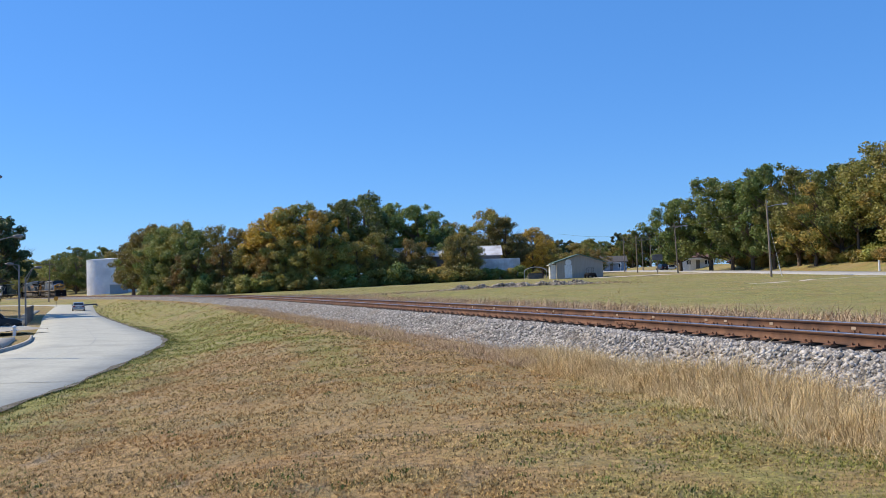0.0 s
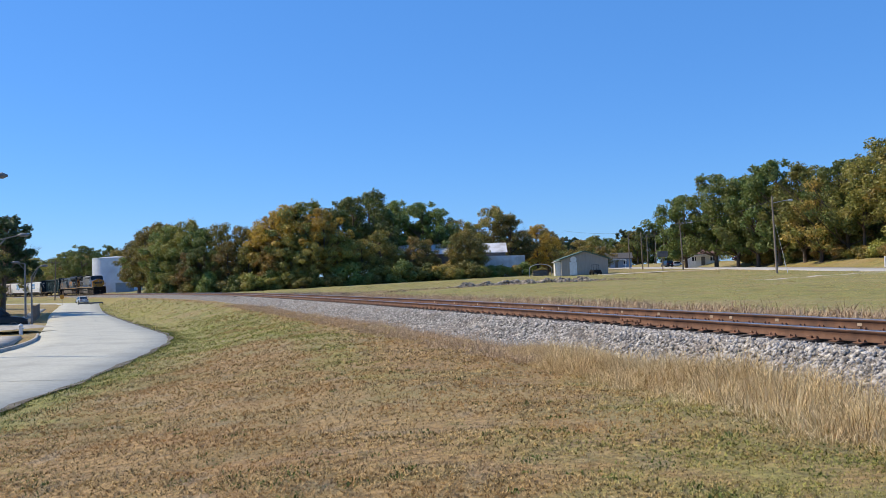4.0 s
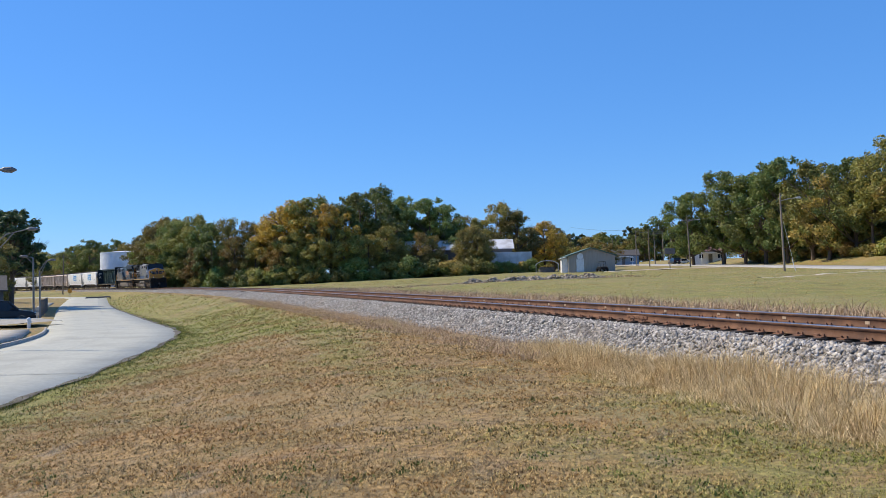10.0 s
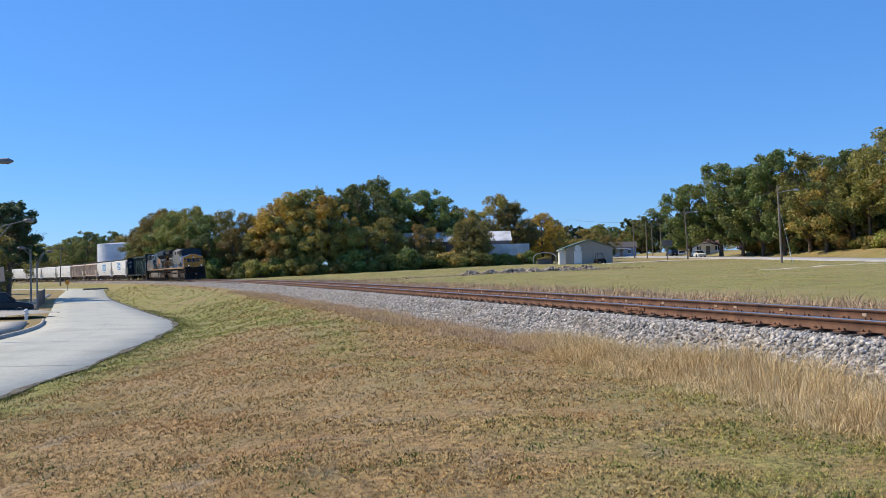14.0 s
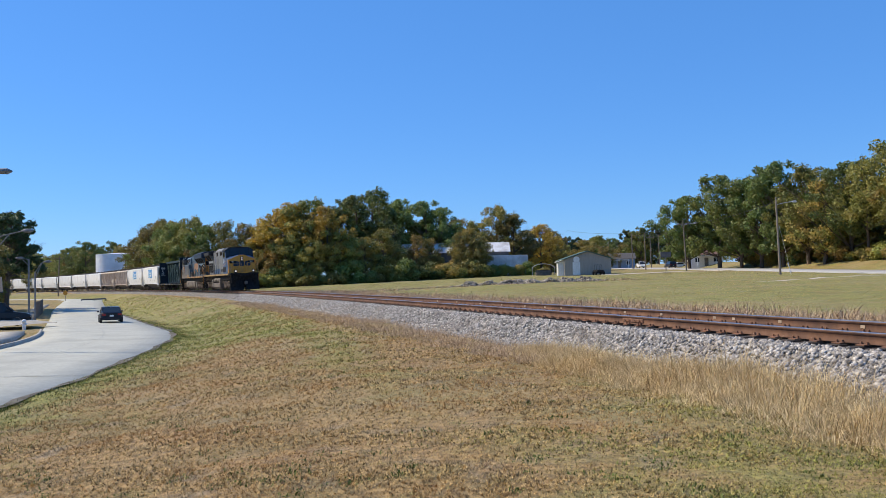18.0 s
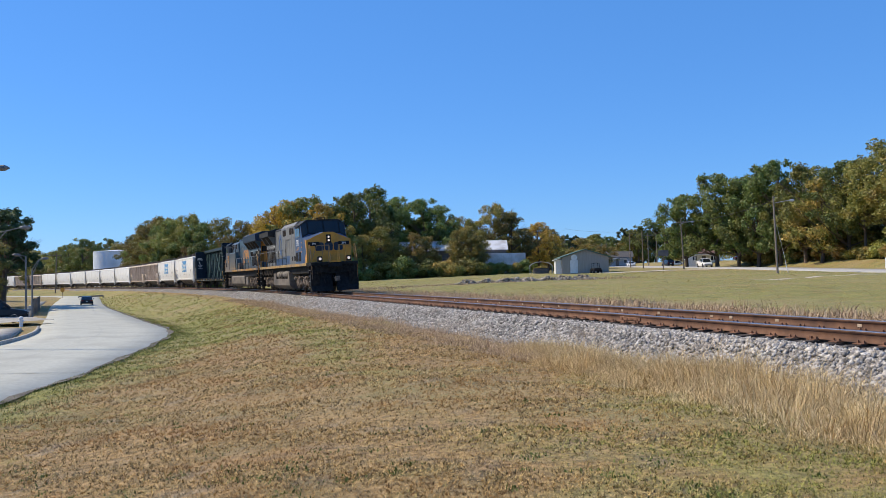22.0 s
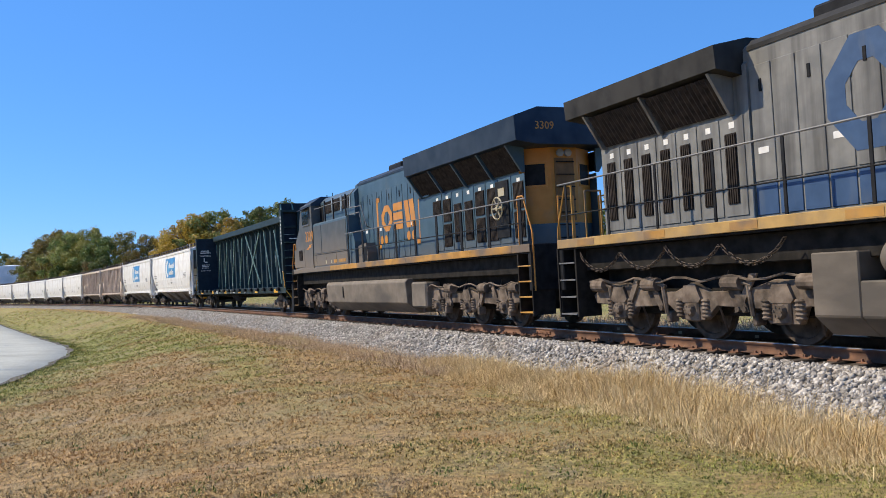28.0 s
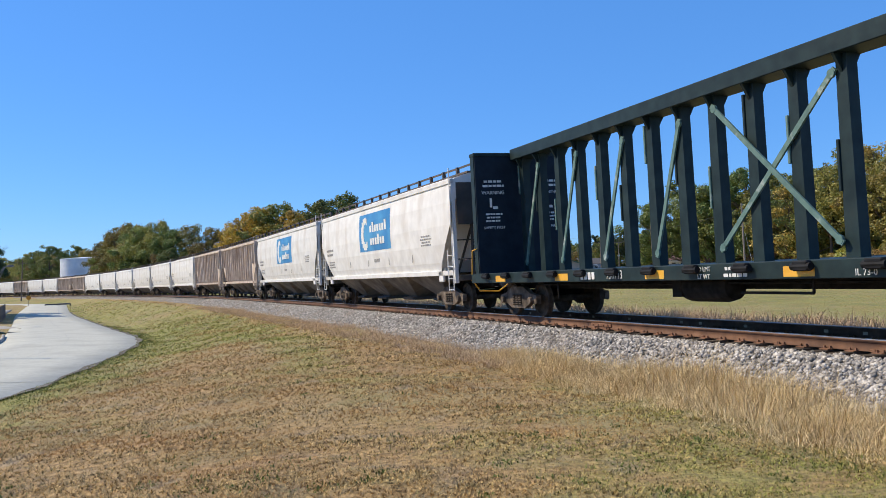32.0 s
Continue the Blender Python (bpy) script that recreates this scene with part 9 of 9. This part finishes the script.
def gloss(name, c):
    m = surf(name, c, tuple(min(1, v * 1.15 + 0.004) for v in c), 1.5, 0.3, bump=0.0)
    m.node_tree.nodes["Principled BSDF"].inputs["Coat Weight"].default_value = 0.12
    m.node_tree.nodes["Principled BSDF"].inputs["Specular IOR Level"].default_value = 0.25
    return m


PAINT = {"navy": gloss("dark navy car paint", (0.006, 0.008, 0.016)), "white": gloss("white car paint", (0.72, 0.72, 0.72)), "silver": gloss("silver car paint", (0.30, 0.32, 0.35)), "black": gloss("black car paint", (0.012, 0.012, 0.014))}


def auto(label, paint, kind="sedan"):
    """A road vehicle: x forward, y across; body and glasshouse skinned over stations, wheels, lamps, mirrors, plates."""
    car = tagged(new("car" if kind != "pickup" else "pickup_truck"), label, "car" if kind != "pickup" else "pickup truck")
    mat = PAINT[paint]
    hi = {"sedan": 0.0, "suv": 0.22, "pickup": 0.2}[kind]
    L = 2.4 if kind != "pickup" else 2.7
    def ring(w, z0, z1):
        return [(-w * 0.94, z0), (-w, z0 + 0.25), (-w * 0.97, z1 - 0.1), (-w * 0.86, z1), (w * 0.86, z1), (w * 0.97, z1 - 0.1), (w, z0 + 0.25), (w * 0.94, z0)]
    z0, belt = 0.2 + hi * 0.6, 0.89 + hi
    bm = bmesh.new()
    cowl(bm, [(-L, ring(0.78, z0 + 0.2, belt - 0.06)), (-L + 0.14, ring(0.86, z0 + 0.05, belt + 0.03)), (-1.4, ring(0.92, z0, belt)), (0.0, ring(0.93, z0, belt - 0.02)), (1.1, ring(0.92, z0, belt - 0.06)), (L - 0.35, ring(0.87, z0 + 0.02, belt - 0.2)), (L, ring(0.74, z0 + 0.15, belt - 0.36))])
    part("body", bm, mat, car, smooth=False)
    def cab(w, z):
        return [(-w, belt - 0.12), (-w * 0.82, z), (w * 0.82, z), (w, belt - 0.12)]
    top = 1.36 + hi * 1.75
    if kind == "sedan":
        st = [(-1.95, cab(0.80, belt + 0.0)), (-1.15, cab(0.86, top - 0.05)), (-0.2, cab(0.87, top)), (0.45, cab(0.86, top - 0.06)), (1.25, cab(0.82, belt - 0.04))]
    elif kind == "suv":
        st = [(-2.35, cab(0.82, belt + 0.05)), (-2.1, cab(0.86, top - 0.06)), (-0.2, cab(0.87, top)), (0.5, cab(0.86, top - 0.06)), (1.2, cab(0.82, belt - 0.04))]
    else:
        st = [(-0.55, cab(0.84, belt + 0.1)), (-0.45, cab(0.86, top - 0.02)), (0.5, cab(0.86, top)), (0.9, cab(0.85, top - 0.06)), (1.6, cab(0.82, belt - 0.04))]
    bm = bmesh.new()
    cowl(bm, st)
    part("glasshouse", bm, M_GLASS, car, "dark tinted windows")
    bm = bmesh.new()
    n = len(st)
    cowl(bm, [(x, [(s[1][0] * 1.02, s[1][1] - 0.03), (s[1][0], s[1][1] + 0.02), (s[2][0], s[2][1] + 0.02), (s[2][0] * 1.02, s[2][1] - 0.03)]) for x, s in st[1:n - 1]])
    for i in (0, n - 2):
        for sg in (0, 3):
            a, b = (st[i][0], st[i][1][sg]), (st[i + 1][0], st[i + 1][1][1 if sg == 0 else 2])
            p, q = (a[0], a[1][0], a[1][1]), (b[0], b[1][0], b[1][1])
            if i == n - 2:
                p, q = (st[i][0], st[i][1][1 if sg == 0 else 2][0], st[i][1][1][1]), (st[i + 1][0], st[i + 1][1][sg][0], belt - 0.05)
            tube(bm, p, q, 0.045, n=5)
    part("roof", bm, mat, car)
    if kind == "pickup":
        bm = bmesh.new()
        box(bm, -2.55, -0.62, -0.72, 0.72, belt - 0.02, belt + 0.005)
        part("cargo_bed", bm, M_BLACK, car, "dark cargo bed floor")
        for sg in (-1, 1):
            bm = bmesh.new()
            box(bm, -2.62, -0.6, sg * 0.80 - 0.06, sg * 0.80 + 0.06, belt - 0.02, belt + 0.14, 0.02)
            part("bed_side", bm, mat, car)
        bm = bmesh.new()
        box(bm, -2.68, -2.58, -0.84, 0.84, belt - 0.3, belt + 0.13, 0.02)
        part("tailgate", bm, mat, car)
    r = 0.33 + hi * 0.25
    for x in (-L * 0.60, L * 0.60):
        for sg in (-1, 1):
            bm = bmesh.new()
            y = sg * 0.84
            lathe(bm, [(r * 0.62, y - 0.11), (r * 0.95, y - 0.11), (r, y - 0.07), (r, y + 0.07), (r * 0.95, y + 0.11), (r * 0.62, y + 0.11)], "y", 18, (x, 0, r))
            wh = part("wheel", bm, M_TYRE, car, "black tyre")
            bm = bmesh.new()
            lathe(bm, [(0.0, y + sg * 0.09), (r * 0.3, y + sg * 0.10), (r * 0.62, y + sg * 0.112), (r * 0.64, y)], "y", 14, (x, 0, r))
            part("rim", bm, M_CHROME, wh)
    for sg in (-1, 1):
        bm = bmesh.new()
        box(bm, -L - 0.015, -L + 0.1, min(sg * 0.48, sg * 0.80), max(sg * 0.48, sg * 0.80), belt - 0.26, belt - 0.08, 0.02)
        part("tail_lamp", bm, M_TAIL, car)
        bm = bmesh.new()
        box(bm, L - 0.2, L - 0.02, min(sg * 0.45, sg * 0.76), max(sg * 0.45, sg * 0.76), belt - 0.5, belt - 0.36, 0.03)
        part("headlamp", bm, M_OFF, car)
        bm = bmesh.new()
        box(bm, 0.72, 0.92, min(sg * 0.9, sg * 1.08), max(sg * 0.9, sg * 1.08), belt - 0.02, belt + 0.12, 0.03)
        part("mirror", bm, mat, car)
    for x, w in ((-L - 0.01, 0.9), (L - 0.06, 0.8)):
        bm = bmesh.new()
        box(bm, x - 0.06, x + 0.06, -w, w, z0 + 0.08, z0 + 0.30, 0.03)
        part("bumper", bm, mat if kind != "pickup" else M_CHROME, car)
    bm = bmesh.new()
    box(bm, -L - 0.09, -L - 0.07, -0.16, 0.16, z0 + 0.34, z0 + 0.48)
    part("plate", bm, M_WTRIM, car, "blank pale plate")
    return car


def on_lane(y, off):
    """A pose on the lane at that y, heading away, off metres to the right of its middle."""
    x, z = float(np.interp(y, LANE_Y, LANE_X)), float(np.interp(y, LANE_Y, LANE_Z))
    x2, z2 = float(np.interp(y + 2, LANE_Y, LANE_X)), float(np.interp(y + 2, LANE_Y, LANE_Z))
    a = math.atan2(2, x2 - x)
    return Matrix.Translation((x + math.sin(a) * off, y - math.cos(a) * off, z + 0.045)) @ Matrix.Rotation(a, 4, "Z") @ Matrix.Rotation(-math.atan2(z2 - z, 2.2), 4, "Y")


def on_highway(y, off):
    """A pose on the through road at that y, heading towards the viewer."""
    x, z = float(np.interp(y, HW_Y, HW_X)), float(np.interp(y, HW_Y, HW_Z))
    x2, z2 = float(np.interp(y - 2, HW_Y, HW_X)), float(np.interp(y - 2, HW_Y, HW_Z))
    a = math.atan2(-2, x2 - x)
    return Matrix.Translation((x - off, y, z + 0.06)) @ Matrix.Rotation(a, 4, "Z") @ Matrix.Rotation(-math.atan2(z2 - z, 2.0), 4, "Y")


navy_car = auto("dark navy sedan driving along the lane", "navy")
navy_car.scale = (0.9, 0.9, 0.9)
silver_car = auto("silver sedan leaving along the lane", "silver")
white_car = auto("white sedan on the through road", "white")
white_pickup = auto("white pickup truck on the through road", "white", "pickup")
late_car = auto("white sedan far along the through road", "white")
suv = auto("dark parked sport utility car beside the houses", "black", "suv")
suv.matrix_basis = pose(-33.2, 64.6, gz(-33.2, 64.6) + 0.12, 0, 0, 25)
for x, y, a, p, k, lab in ((62, 232, 200, "white", "sedan", "white parked car near the houses"), (58.5, 226, 95, "black", "suv", "black parked sport utility car near the houses"), (66, 228, 190, "white", "suv", "white parked car near the houses"),
                           (70.5, 203.5, 10, "black", "sedan", "dark parked car beside the white house")):
    o = auto(lab, p, k)
    o.matrix_basis = pose(x, y, gz(x, y) + 0.02, 0, 0, a)
# ---- everything that moves ----
def motions():
    for ob, back, half, turned in CARS:
        walk(ob, [(t, car_pose(t, back, half, turned)) for t in np.arange(0, 32.01, 0.5)])
    ticks = [i / 15 for i in range(481)]
    for w, x, r, turn in WHEELS:
        walk(w, [(t, pose(x, 0, r) @ Matrix.Rotation(turn * (place_at(0) - place_at(t)) / r, 4, "Y")) for t in ticks])
    walk(navy_car, [(t, on_lane(y, 1.2)) for t, y in ((0, -140), (4, -96), (8, -51), (12, -4), (14.5, 24), (15.5, 36), (16.5, 48.2), (17, 54.7), (18, 69.0), (19, 81.5), (20, 95.5), (21, 109.4),
                                                       (22, 125.5), (23, 145), (24, 162), (25, 174), (26, 184), (27, 188.8), (28, 192), (30, 197), (32, 201))])
    walk(silver_car, [(t, on_lane(y, 1.0)) for t, y in ((0, 141), (1, 151), (2, 161), (3, 170), (3.5, 175), (5, 186), (6.2, 190.5), (8, 194.5), (12, 201), (32, 206))])
    walk(white_car, [(t, on_highway(y, 2.0)) for t, y in ((0, 480), (4, 412), (8, 330), (11, 252), (12, 226), (13, 200), (14, 177), (15, 155), (16.5, 123.6), (17.5, 105), (19, 78), (22, 22), (26, -60), (32, -180))])
    walk(white_pickup, [(t, on_highway(y, 2.0)) for t, y in ((0, 510), (8, 400), (14, 295), (17.5, 240), (19, 219), (20, 205), (21, 187.5), (22, 170), (23, 154), (24, 136.7), (25, 119.2), (26, 102), (28, 67), (32, 0))])
    walk(late_car, [(t, on_highway(y, 2.0)) for t, y in ((0, 515), (12, 400), (18, 310), (21, 262), (22, 244.5), (23, 226), (25, 191), (28, 135), (32, 62))])


motions()
